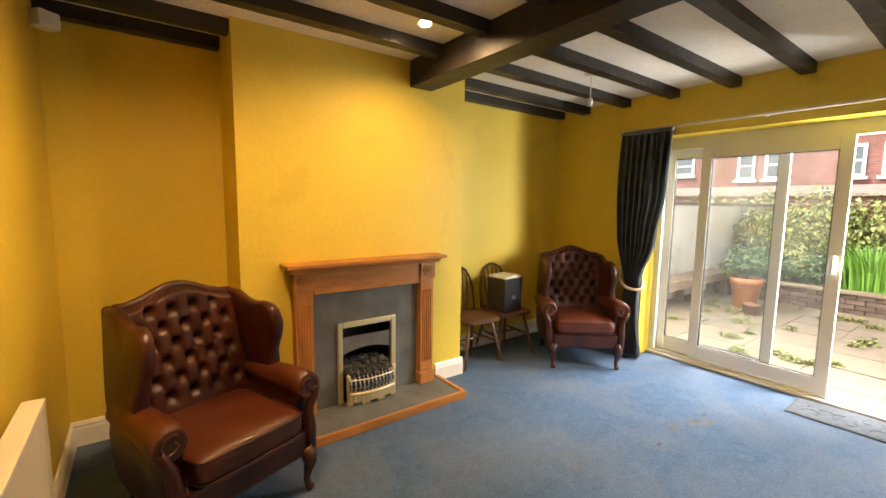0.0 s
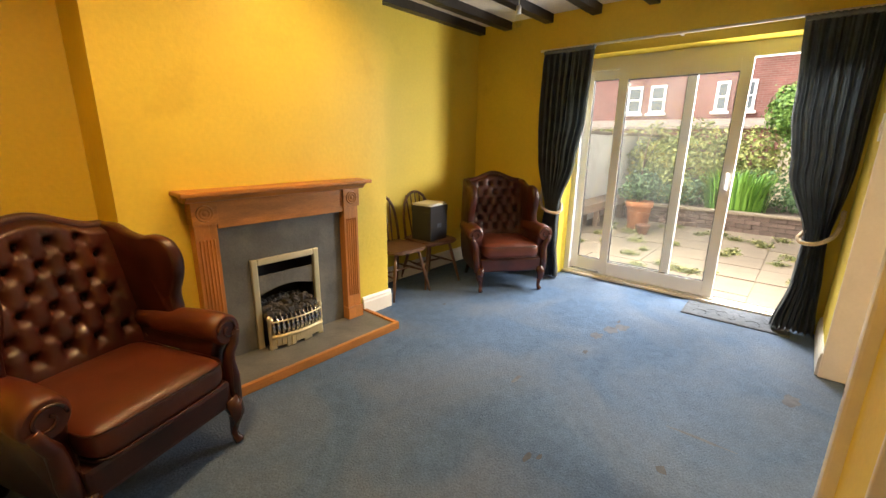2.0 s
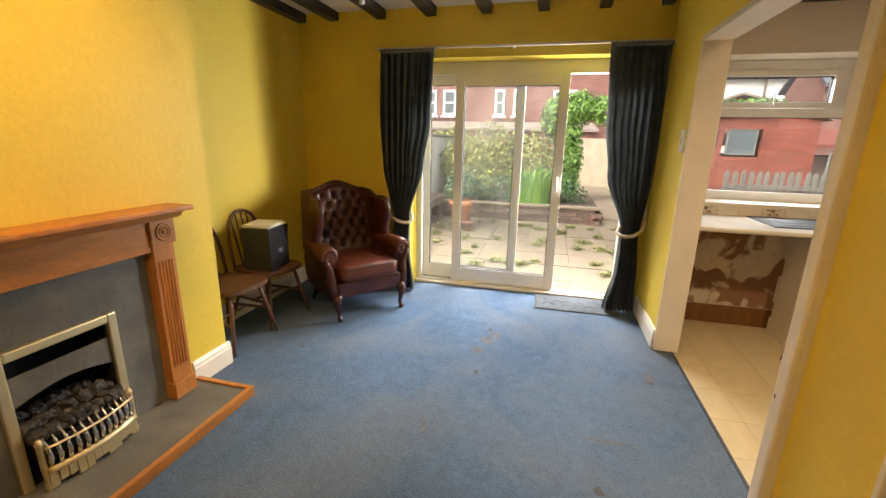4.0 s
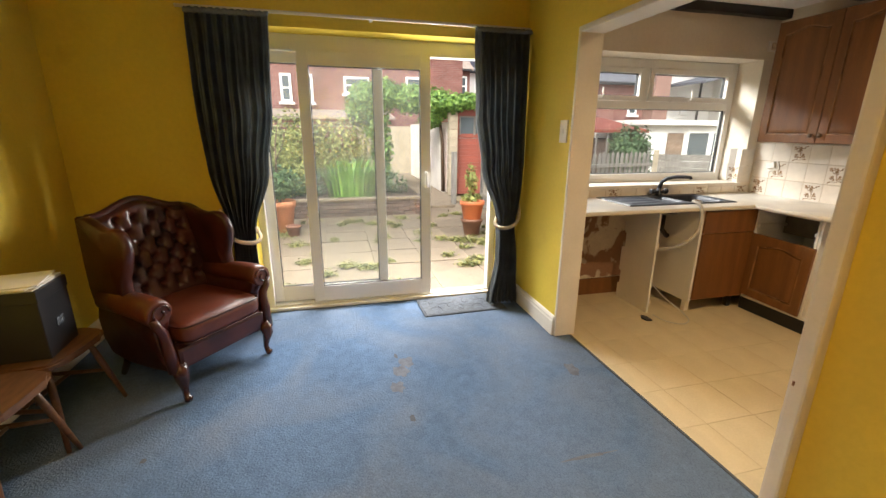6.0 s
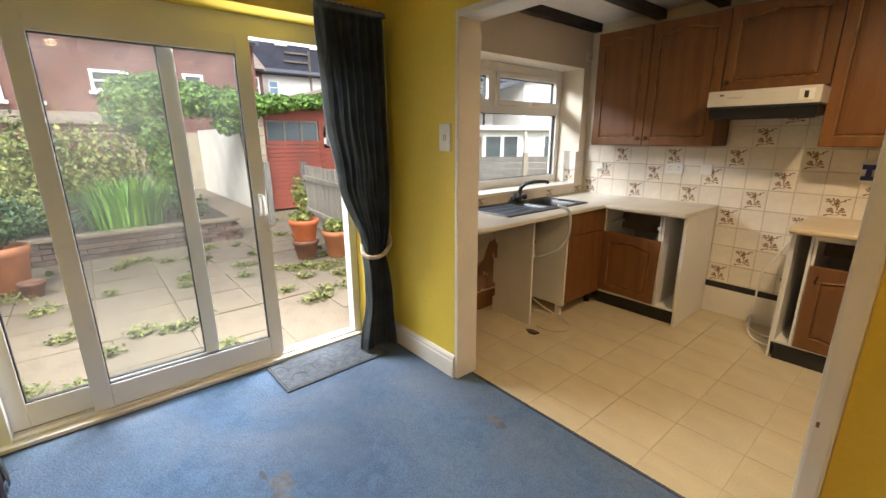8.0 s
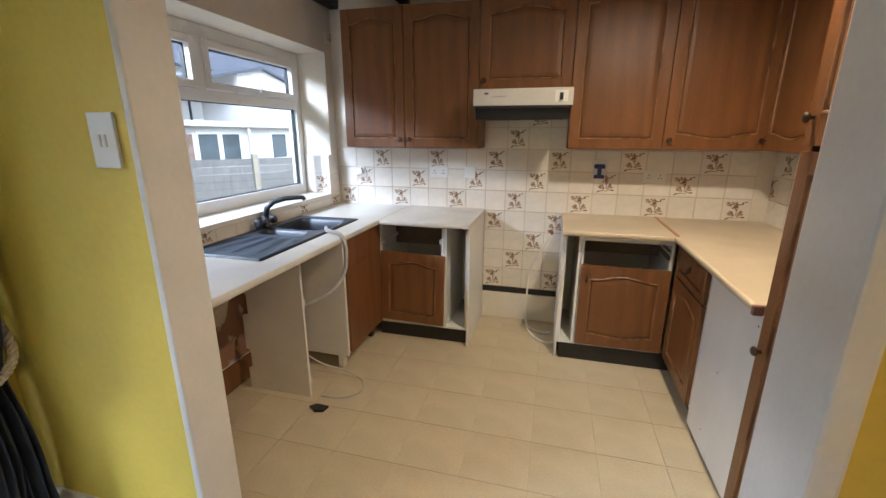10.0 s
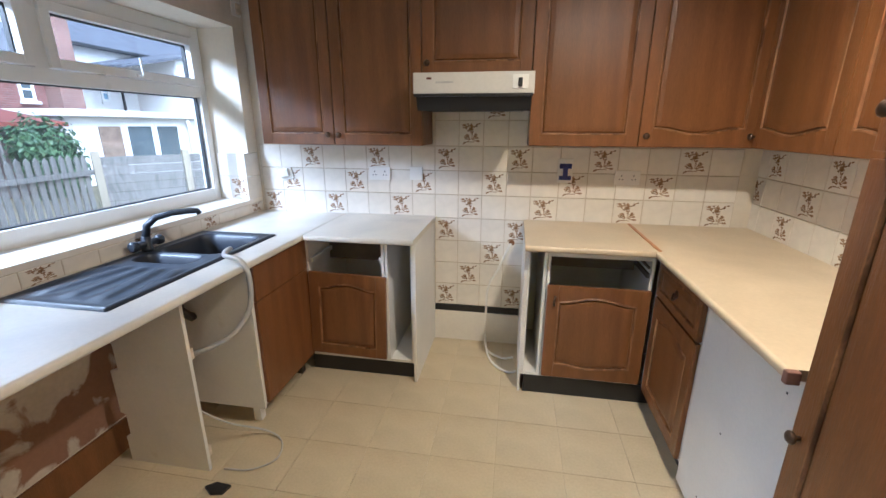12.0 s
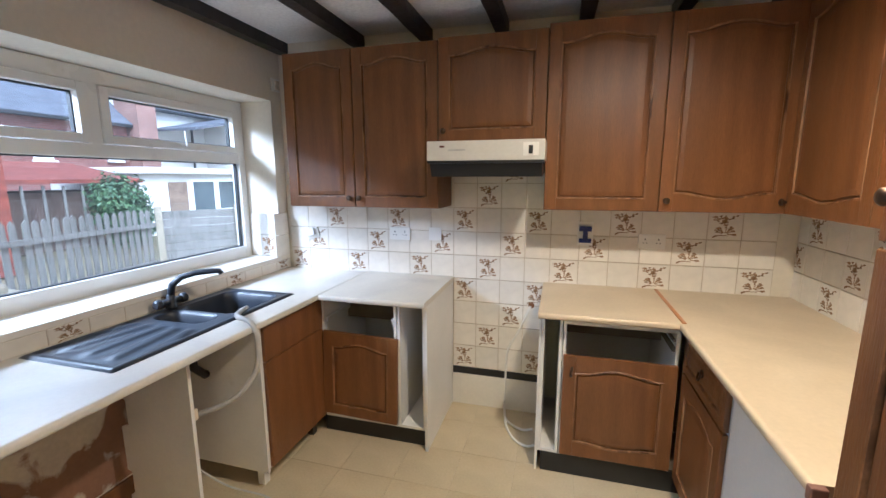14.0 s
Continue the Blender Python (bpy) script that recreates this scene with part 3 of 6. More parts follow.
# tall larder unit beside the opening
u = thing("larder_cabinet", pose(1.988, -0.17, 0, 0, 0, -90), "tall brown oak larder cabinet with two doors", "cabinet")
part("body", carcass(0.46, 0.60, 0.10, 2.32), "oak", u)
part("plinth", boxes((0.0, 0.46, -0.06, -0.045, 0, 0.10)), "plinth", u, "black plinth")
d = add_door("door", u, pose(0.002, 0.001, 0.11), 0.455, 1.32, 0.0)
add_knob(d, 0.425, 0.66)
d = add_door("door", u, pose(0.002, 0.001, 1.445), 0.455, 0.86, 0.035, 0.03)
add_knob(d, 0.425, 0.08)

# base units of the tiled wall
FY = -1.79


def plinth_board(x0, x1, tilt=0.0):
    return boxes((x0, x1, -0.065, -0.050, 0.0, 0.115), bevel=0.001)


u = thing("base_cabinet", pose(3.425, FY, 0), "brown oak base cabinet missing its drawer front, door hanging askew", "cabinet")
part("body", carcass(0.475, 0.55, 0.115, 0.872), "white_board", u, "white board carcass")
# Dark board across the drawer opening, put in for the shade inside.
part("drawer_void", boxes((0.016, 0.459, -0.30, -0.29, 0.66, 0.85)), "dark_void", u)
part("drawer_rail", boxes((0.02, 0.035, -0.5, -0.01, 0.74, 0.765)), "white_board", u)
part("drawer_rail", boxes((0.44, 0.455, -0.5, -0.01, 0.72, 0.745)), "white_board", u)
d = add_door("door", u, pose(0.001, 0.002, 0.135, 0, -1.5, 0), 0.472, 0.525, 0.03)
part("plinth", boxes((-0.18, 0.50, -0.045, -0.030, 0.0, 0.110), bevel=0.001), "plinth", u, "black plinth")

u = thing("shelf_cabinet", pose(3.255, FY, 0), "narrow open white cabinet with a full-depth end panel", "cabinet")
part("body", carcass(0.165, 0.55, 0.115, 0.872), "white_board", u)
part("end_panel", boxes((-0.018, -0.001, -0.565, 0.02, 0.0, 0.874), bevel=0.001), "white_board", u)

u = thing("base_cabinet", pose(1.99, FY, 0), "brown oak base cabinet missing its drawer front above a panel door", "cabinet")
part("body", carcass(0.53, 0.55, 0.115, 0.872), "white_board", u, "white board carcass")
# Again a dark board in place of the opening's inner shade.
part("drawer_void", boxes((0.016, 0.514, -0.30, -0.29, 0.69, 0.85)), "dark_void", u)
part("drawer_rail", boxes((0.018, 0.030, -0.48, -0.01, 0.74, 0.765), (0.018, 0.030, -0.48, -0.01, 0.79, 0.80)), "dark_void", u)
part("top_rail", boxes((0.0, 0.53, -0.012, 0.001, 0.835, 0.874)), "white_board", u)
d = add_door("door", u, pose(0.003, 0.002, 0.13), 0.522, 0.548, 0.03, 0.02)
bm = bmesh.new()
tube(bm, [(0.48, 0.022, 0.44), (0.484, 0.036, 0.455), (0.48, 0.036, 0.475), (0.478, 0.022, 0.49)], 0.006)
part("drop_handle", bm, "knob", d, "small bronze drop handle")
part("plinth", boxes((-0.07, 0.62, -0.020, -0.005, 0.0, 0.112), bevel=0.001), "plinth", u, "black plinth")
u = thing("shelf_cabinet", pose(2.523, FY, 0), "very narrow open white cabinet beside the cooker gap", "cabinet")
part("body", carcass(0.105, 0.55, 0.115, 0.872), "white_board", u)
part("end_panel", boxes((0.106, 0.118, -0.56, 0.0, 0.0, 0.874)), "white_board", u)

# west run
u = thing("drawer_cabinet", pose(1.965, -1.235, 0, 0, 0, -90), "brown oak base cabinet with a drawer over a panel door", "cabinet")
part("body", carcass(0.53, 0.60, 0.115, 0.872), "white_board", u, "white board carcass")
d = add_door("drawer_front", u, pose(0.002, 0.001, 0.68), 0.50, 0.185, 0.0, 0.0, 0.035)
bm = bmesh.new()
lathe(bm, [(0.018, 0), (0.018, 0.004), (0.006, 0.008)], 12)
bmesh.ops.transform(bm, matrix=pose(0.25, 0.02, 0.10, -90, 0, 0), verts=bm.verts)
tube(bm, [(0.237, 0.028, 0.10), (0.240, 0.034, 0.078), (0.25, 0.036, 0.072), (0.260, 0.034, 0.078), (0.263, 0.028, 0.10)], 0.004)
part("drop_handle", bm, "knob", d, "bronze drop handle")
d = add_door("door", u, pose(0.002, 0.001, 0.125), 0.50, 0.545, 0.03)
part("edge_post", boxes((0.504, 0.53, -0.02, 0.012, 0.115, 0.872)), "white_board", u)
part("plinth", boxes((0.0, 0.53, -0.065, -0.05, 0.0, 0.112)), "plinth", u)
u = thing("end_board", pose(1.965, -0.685, 0, 0, 0, -90), "plain white board closing the end of the worktop", "board")
part("board", boxes((0, 0.545, -0.018, 0.0, 0.03, 0.872), bevel=0.001), "white_board", u)
for xa, za in ((0.30, 0.46), (0.36, 0.12), (0.05, 0.80)):
    part("screw_hole", boxes((xa, xa + 0.006, 0.0, 0.0012, za, za + 0.006)), "plinth", u, "small dark screw hole")
part("board_return", boxes((0.0, 0.018, -0.60, -0.019, 0.03, 0.872), bevel=0.001), "white_board", u)
for xa in (0.02, 0.49):
    part("foot", boxes((xa, xa + 0.045, -0.10, -0.03, 0.0, 0.03)), "plinth", u)

# window run: door unit, open sink bay, bare wall
u = thing("sink_cabinet", pose(3.915, -1.795, 0, 0, 0, 90), "brown oak base cabinet under the sink with white side", "cabinet")
part("body", carcass(0.515, 0.56, 0.115, 0.872, top=False), "white_board", u, "white board carcass")
part("side_panel", boxes((0.516, 0.532, -0.50, 0.004, 0.10, 0.872), bevel=0.001), "white_board", u)
part("false_drawer", boxes((0.004, 0.509, 0.001, 0.019, 0.684, 0.866), bevel=0.003), "oak", u)
part("door", boxes((0.004, 0.509, 0.001, 0.019, 0.125, 0.680), bevel=0.003), "oak", u, "plain flat brown oak door")
part("foot", boxes((0.46, 0.50, -0.09, -0.05, 0.0, 0.115)), "white_plastic", u)
part("foot", boxes((0.02, 0.06, -0.09, -0.05, 0.0, 0.115)), "plinth", u)
u = thing("support_panel", pose(4.00, -0.955, 0, 0, 0, 0), "white board upright with a notched back edge under the worktop", "panel")
bm = bmesh.new()
solid(bm, [(0.0, 0.0), (0.40, 0.0), (0.40, 0.13), (0.375, 0.14), (0.375, 0.25), (0.40, 0.26), (0.40, 0.47), (0.36, 0.48), (0.36, 0.60), (0.385, 0.62), (0.385, 0.70), (0.44, 0.71), (0.44, 0.872), (0.0, 0.872)], 1, -0.008, 0.008)
part("board", bm, "white_board", u)
for za in (0.80, 0.825):
    part("bracket", boxes((0.34, 0.375, 0.008, 0.02, za, za + 0.015)), "chrome", u)
for za in (0.55, 0.06):
    part("corner_block", boxes((0.005, 0.03, -0.03, -0.009, za, za + 0.05), bevel=0.003), "rope", u, "cream plastic corner block")
structure("bare_wall_patch", boxes((KX - 0.006, KX, -1.30, -T - 0.012, 0.16, 0.87)), "bare_plaster", "bare wall with torn paper and brown plaster patches")
structure("baseboard", boxes((KX - 0.022, KX - 0.007, -1.30, -T - 0.012, 0.0, 0.155), bevel=0.003), "oak", "stained brown timber skirting under the worktop")


# ---- worktops ----
def nose(x, s, z0, z1, r=0.013, n=5):
    """The rounded front of a worktop as (position, z) pairs; s is the direction of the front."""
    pts = []
    for i in range(n + 1):
        a = math.pi / 2 * i / n
        pts.append((x - s * r + s * r * math.sin(a), z1 - r + r * math.cos(a)))
    for i in range(n + 1):
        a = math.pi / 2 * i / n
        pts.append((x - s * r + s * r * math.cos(a), z0 + r - r * math.sin(a)))
    return pts


WZ, WB = 0.905, 0.873
SX0, SX1, SY0, SY1 = 4.005, 4.465, -1.69, -0.67   # sink edges
w = thing("worktop", pose(0, 0, 0), "long cream marbled worktop under the window, holding the sink", "worktop")
bm = bmesh.new()
a, b = KY + 0.02, -0.145
prof = [(SX0 + 0.02, WB), (SX0 + 0.02, WZ)] + nose(3.862, -1, WB, WZ)
solid(bm, prof, 1, a, b, False)
box(bm, SX1 - 0.02, KX, a, b, WB, WZ)
box(bm, SX0 + 0.02, SX1 - 0.02, a, SY0 + 0.02, WB, WZ)
box(bm, SX0 + 0.02, SX1 - 0.02, SY1 - 0.02, b, WB, WZ)
part("slab", bm, "worktop", w)
w = thing("worktop", pose(0, 0, 0), "short cream worktop beside the cooker gap", "worktop")
bm = bmesh.new()
yz = nose(-1.70, 1, WB + 0.002, WZ + 0.002)
solid(bm, [(y, z) for y, z in [(KY + 0.004, WB + 0.002), (KY + 0.004, WZ + 0.002)] + yz], 0, 3.232, 3.858)
part("slab", bm, "worktop", w)
w = thing("worktop", pose(0, 0, 0), "short cream worktop beyond the cooker gap", "worktop")
bm = bmesh.new()
solid(bm, [(KY + 0.004, WB), (KY + 0.004, WZ)] + nose(-1.715, 1, WB, WZ), 0, 2.008, 2.645)
part("slab", bm, "worktop_warm", w)
w = thing("worktop", pose(0, 0, 0), "cream marbled worktop with a rounded front along the side wall", "worktop")
bm = bmesh.new()
solid(bm, [(KXW + 0.002, WB), (KXW + 0.002, WZ)] + nose(2.02, 1, WB, WZ), 1, KY + 0.004, -0.685)
part("slab", bm, "worktop_warm", w)
part("joint_strip", boxes((1.990, 2.0075, KY + 0.02, -1.73, WZ - 0.004, WZ + 0.004), bevel=0.001), "pine", w, "brown wooden joint strip")
part("end_cap", boxes((1.992, 2.026, -0.684, -0.664, WB - 0.002, WZ + 0.002), bevel=0.004), "worktop_edge", w, "dark brown end cap")

# ---- sink, tap, hose ----
s = thing("sink", pose(SX0, SY0, WZ), "dark grey composite sink with one and a half bowls and drainer", "sink")
SW, SL = SX1 - SX0, SY1 - SY0


def sink_height(x, y):
    """Height of the sink's surface above the worktop; x from front to back, y along it."""
    def soft(d, w):
        t = min(1.0, max(0.0, d / w))
        return t * t * (3 - 2 * t)

    def bowl(cx, cy, hx, hy, r):
        dx, dy = max(0.0, abs(x - cx) - hx + r), max(0.0, abs(y - cy) - hy + r)
        return r - math.hypot(dx, dy)
    edge = min(x, SW - x, y, SL - y)
    z = 0.010 * soft(edge, 0.012) - 0.005 * soft(edge - 0.022, 0.012)
    z -= 0.155 * soft(bowl(0.225, 0.225, 0.175, 0.175, 0.07), 0.03)
    z -= 0.105 * soft(bowl(0.245, 0.490, 0.150, 0.070, 0.055), 0.03)
    if y > 0.59 and edge > 0.03:
        fan = (x - 0.22) / (0.35 + 0.9 * (y - 0.55)) * 34
        z += 0.0048 * math.copysign(abs(math.sin(fan)) ** 0.6, math.sin(fan)) * soft(y - 0.60, 0.05) * soft(SL - y - 0.05, 0.06)
    return z


bm = bmesh.new()
grid = sheet(bm, 62, 130, lambda u, v: (u * SW, v * SL, sink_height(u * SW, v * SL)))
part("basin", bm, "sink", s)
for dx, dy, dz in ((0.225, 0.225, -0.150), (0.245, 0.49, -0.100)):
    bm = bmesh.new()
    lathe(bm, [(0.038, 0.0), (0.036, 0.004), (0.022, 0.005), (0.020, 0.001)], 18, (dx, dy, dz))
    part("waste", bm, "chrome", s)
bm = bmesh.new()
tube(bm, [(0.225, 0.225, -0.20), (0.225, 0.225, -0.26), (0.225, 0.30, -0.31), (0.23, 0.44, -0.31), (0.24, 0.49, -0.25), (0.24, 0.49, -0.13)], 0.022)
lathe(bm, [(0.045, -0.22), (0.045, -0.14), (0.03, -0.13)], 14, (0.225, 0.225, 0))
part("trap", bm, "black_plastic", s, "black plastic waste trap")
t = thing("mixer_tap", pose(4.435, -1.285, WZ + 0.008), "dark grey swan-neck mixer tap with two knobs", "tap")
bm = bmesh.new()
lathe(bm, [(0.026, 0), (0.026, 0.012), (0.020, 0.02), (0.020, 0.065), (0.014, 0.075)], 16)
tube(bm, [(0, -0.055, 0.035), (0, 0.055, 0.035)], 0.016, 12)
part("body", bm, "sink", t)
bm = bmesh.new()
tube(bm, [(0, 0, 0.06), (-0.012, -0.006, 0.12), (-0.045, -0.03, 0.155), (-0.10, -0.07, 0.172), (-0.165, -0.115, 0.176), (-0.19, -0.13, 0.174), (-0.195, -0.135, 0.160)], [0.018, 0.017, 0.016, 0.015, 0.014, 0.014, 0.014], 10)
part("spout", bm, "sink", t)
for sgn in (-1, 1):
    bm = bmesh.new()
    lathe(bm, [(0.015, 0), (0.024, 0.006), (0.025, 0.026), (0.018, 0.034)], 12)
    bmesh.ops.transform(bm, matrix=pose(0, sgn * 0.055, 0.035, -90 * sgn, 0, 0), verts=bm.verts)
    part("knob", bm, "sink", t)


def cable(name, pts, radius, mat, label, category="cable", n=10):
    """A smooth hose or cable through the points."""
    P = [Vector(p) for p in pts]
    fine = []
    for i in range(len(P) - 1):
        p0, p1, p2, p3 = P[max(i - 1, 0)], P[i], P[i + 1], P[min(i + 2, len(P) - 1)]
        for k in range(n):
            t = k / n
            fine.append(0.5 * ((2 * p1) + (p2 - p0) * t + (2 * p0 - 5 * p1 + 4 * p2 - p3) * t * t + (3 * p1 - p0 - 3 * p2 + p3) * t ** 3))
    fine.append(P[-1])
    bm = bmesh.new()
    tube(bm, fine, radius, 8)
    return tagged(part(name, bm, mat), label, category)


cable("drain_hose", [(4.10, -1.42, 0.90), (4.03, -1.30, 0.925), (3.96, -1.20, 0.938), (3.88, -1.185, 0.925), (3.845, -1.18, 0.86), (3.85, -1.17, 0.72), (3.90, -1.13, 0.62), (3.98, -1.08, 0.56), (4.10, -1.03, 0.52)], 0.012, "hose", "grey corrugated waste hose hooked over the sink edge", "hose")
cable("floor_cable", [(4.30, -1.10, 0.30), (4.15, -1.08, 0.22), (4.02, -1.12, 0.12), (3.88, -1.20, 0.03), (3.78, -1.17, 0.008), (3.74, -1.06, 0.008), (3.82, -0.98, 0.008), (3.94, -0.965, 0.008)], 0.0042, "hose", "loose grey cable lying on the kitchen floor")
cable("cooker_cable", [(2.72, KY + 0.012, 0.74), (2.80, KY + 0.012, 0.55), (2.86, KY + 0.012, 0.42), (2.87, KY + 0.012, 0.22), (2.87, KY + 0.03, 0.03), (2.84, -2.20, 0.010), (2.74, -2.12, 0.010), (2.67, -2.14, 0.010)], 0.0075, "white_plastic", "thick white cooker cable down the tiles")
cable("cooker_cable", [(2.87, KY + 0.05, 0.07), (2.84, -2.16, 0.012), (2.78, -2.02, 0.010), (2.70, -1.96, 0.010), (2.65, -1.98, 0.010)], 0.0075, "white_plastic", "cut end of a white cooker cable on the floor")
bm = bmesh.new()
solid(bm, [(-0.05, -0.025), (0.02, -0.03), (0.055, 0.0), (0.01, 0.028), (-0.04, 0.018)], 2, 0.0, 0.012)
tagged(part("broken_tile", bm, "plinth", at=pose(3.90, -0.86, 0.001)), "dark broken floor tile scrap by the panel", "scrap")

bm = bmesh.new()
lathe(bm, [(0.020, 0.0), (0.018, 0.0014), (0.010, 0.0016)], 14)
bmesh.ops.transform(bm, matrix=pose(0, 0, 0, -90, 0, 0), verts=bm.verts)
tagged(part("pipe_hole", bm, "oak", at=pose(2.715, KY + 0.0085, 0.745)), "rusty pipe hole drilled through a wall tile", "hole", kind="structure")

# ---- extractor hood ----
h = thing("extractor_hood", pose(2.645, KY, 0), "white cooker hood with a black slotted visor", "cooker hood")
HW = 0.60
part("canopy", boxes((0, HW, 0.01, 0.545, 1.645, 1.745), bevel=0.004), "hood_white", h)
bm = bmesh.new()
solid(bm, [(0.02, 1.600), (0.50, 1.565), (0.535, 1.640), (0.02, 1.640)], 0, 0.012, HW - 0.012)
part("visor", bm, "black_iron", h, "black slanted visor")
for i in range(34):
    x = 0.05 + i * 0.0152
    part("slot", boxes((x, x + 0.006, 0.30, 0.498, 1.5655, 1.5735)), "black_iron", h) if i == 0 else piece("slot", bpy.data.objects["slot"].data, h, pose(i * 0.0152, 0, 0))
part("visor_edge", boxes((0.004, HW - 0.004, 0.535, 0.552, 1.632, 1.646), bevel=0.002), "black_plastic", h)
part("switch_plate", boxes((0.03, 0.105, 0.5452, 0.549, 1.665, 1.730), bevel=0.001), "white_board", h)
part("switch", boxes((0.058, 0.078, 0.549, 0.556, 1.675, 1.715), bevel=0.002), "black_plastic", h)
part("badge", boxes((0.505, 0.53, 0.5452, 0.547, 1.712, 1.722)), "leather_seat", h, "small red badge")
part("lettering_bar", boxes((0.395, 0.485, 0.5452, 0.5465, 1.694, 1.703)), "hose", h, "faint grey lettering bar")

# ---- sockets, switches and boxes ----
def socket(name, m, w, hgt, holes, label, category="socket"):
    """A wall plate facing local +y, centred on its origin."""
    u = thing(name, m, label, category)
    part("plate", boxes((-w / 2, w / 2, 0.0, 0.010, -hgt / 2, hgt / 2), bevel=0.002), "white_plastic", u)
    for cx in holes:
        bm = boxes((cx - 0.003, cx + 0.003, 0.010, 0.0108, 0.008, 0.018), (cx - 0.013, cx - 0.006, 0.010, 0.0108, -0.012, -0.007), (cx + 0.006, cx + 0.013, 0.010, 0.0108, -0.012, -0.007))
        part("pin_holes", bm, "black_plastic", u)
        part("rocker", boxes((cx - 0.006, cx + 0.006, 0.010, 0.013, 0.022, 0.036), bevel=0.001), "white_plastic", u)
    return u


TY = KY + 0.009
socket("double_socket", pose(3.61, TY, 1.185, 0, 0, 0), 0.146, 0.086, (-0.036, 0.036), "white double wall socket on the tiles")
socket("fused_switch", pose(3.36, TY, 1.19), 0.086, 0.086, (), "small white fused switch plate on the tiles", "switch")
socket("double_socket", pose(2.04, TY, 1.19), 0.146, 0.086, (-0.036, 0.036), "white double wall socket on the tiles")
u = socket("cooker_switch", pose(2.41, TY, 1.225), 0.090, 0.146, (), "white cooker switch plate with a dark blue holder", "switch")
part("holder", boxes((-0.014, 0.014, 0.010, 0.03, -0.045, 0.035), (-0.036, 0.036, 0.010, 0.024, 0.015, 0.045), (-0.036, 0.036, 0.010, 0.024, -0.055, -0.03), bevel=0.003), "blue_plastic", u, "dark blue plastic holder")
u = socket("junction_box", pose(4.29, TY, 1.165), 0.10, 0.075, (), "white plastic box hanging crooked on the tiles", "box")
u.rotation_euler = (0, radians(14), 0)
part("lid", boxes((-0.03, 0.045, 0.010, 0.035, -0.015, 0.035), bevel=0.004), "white_plastic", u)
u = socket("light_switch", pose(3.905, 0.0, 1.455), 0.088, 0.146, (), "white plastic double light switch beside the opening", "switch")
part("rocker", boxes((-0.014, -0.002, 0.010, 0.016, -0.016, 0.016), (0.004, 0.016, 0.010, 0.016, -0.016, 0.016), bevel=0.001), "white_plastic", u)
u = socket("thermostat_box", pose(KX, -2.30, 2.19, 0, 0, 90), 0.085, 0.085, (), "yellowed plastic switch box high on the wall", "switch box")
part("cover", boxes((-0.03, 0.01, 0.010, 0.022, -0.03, 0.03), bevel=0.003), "rope", u)

# ---- kitchen tiles ----
PT = 0.1555


def tile_mesh(w, hgt):
    bm = bmesh.new()
    box(bm, -w / 2 + 0.0016, w / 2 - 0.0016, 0.0, 0.007, -hgt / 2 + 0.0016, hgt / 2 - 0.0016)
    bmesh.ops.bevel(bm, geom=[e for e in bm.edges if all(v.co.y > 0.005 for v in e.verts)], offset=0.0018, segments=1, affect="EDGES")
    return mesh_of("tile", bm, "tile")


def motif_mesh():
    """A sprig of brown flowers and leaves, a hair proud of the glaze."""
    rng = random.Random(11)
    bm = bmesh.new()

    def leaf(x, z, a, l, w):
        pts = []
        for u, k in ((0, 0), (0.3, 1), (0.7, 0.8), (1, 0), (0.7, -0.8), (0.3, -1)):
            px, pz = l * u, w * k
            pts.append(bm.verts.new((x + px * math.cos(a) - pz * math.sin(a), 0.0076, z + px * math.sin(a) + pz * math.cos(a))))
        bm.faces.new(pts)
    # spray of flowers, wide at the top and narrowing to a neck
    for k in range(46):
        q = rng.random() ** 0.75
        z = 0.002 + 0.056 * q
        x = 0.006 + rng.uniform(-1, 1) * (0.006 + 0.052 * q ** 1.3)
        z -= 0.010 * q if x > 0.035 else 0.0
        leaf(x, z, rng.choice((0.5, 2.6, 0.2, 2.9, 1.6)) + rng.uniform(-.4, .4), rng.uniform(0.012, 0.020), rng.uniform(0.0030, 0.0052))
    # drooping leaves of the lower clump
    for k in range(9):
        a = math.pi * (0.06 + 0.88 * k / 8) + rng.uniform(-0.16, 0.16)
        for j in range(4):
            u = (j + 1) / 4
            x, z = 0.043 * u * math.cos(a), -0.050 + 0.050 * u * math.sin(a) ** 0.7 - 0.010 * u * u * abs(math.cos(a))
            leaf(x, z, a - (0.9 + rng.uniform(-.5, .5)) * u * math.copysign(1, math.cos(a)), rng.uniform(0.012, 0.019), 0.0028 + 0.0024 * (j > 1))
    for k in range(5):
        leaf(-0.018 + k * 0.009, -0.054 + 0.002 * (k % 2), 0.1, 0.012, 0.0022)
    return mesh_of("motif", bm, "motif")


TILE, MOTIF = tile_mesh(PT, PT), motif_mesh()


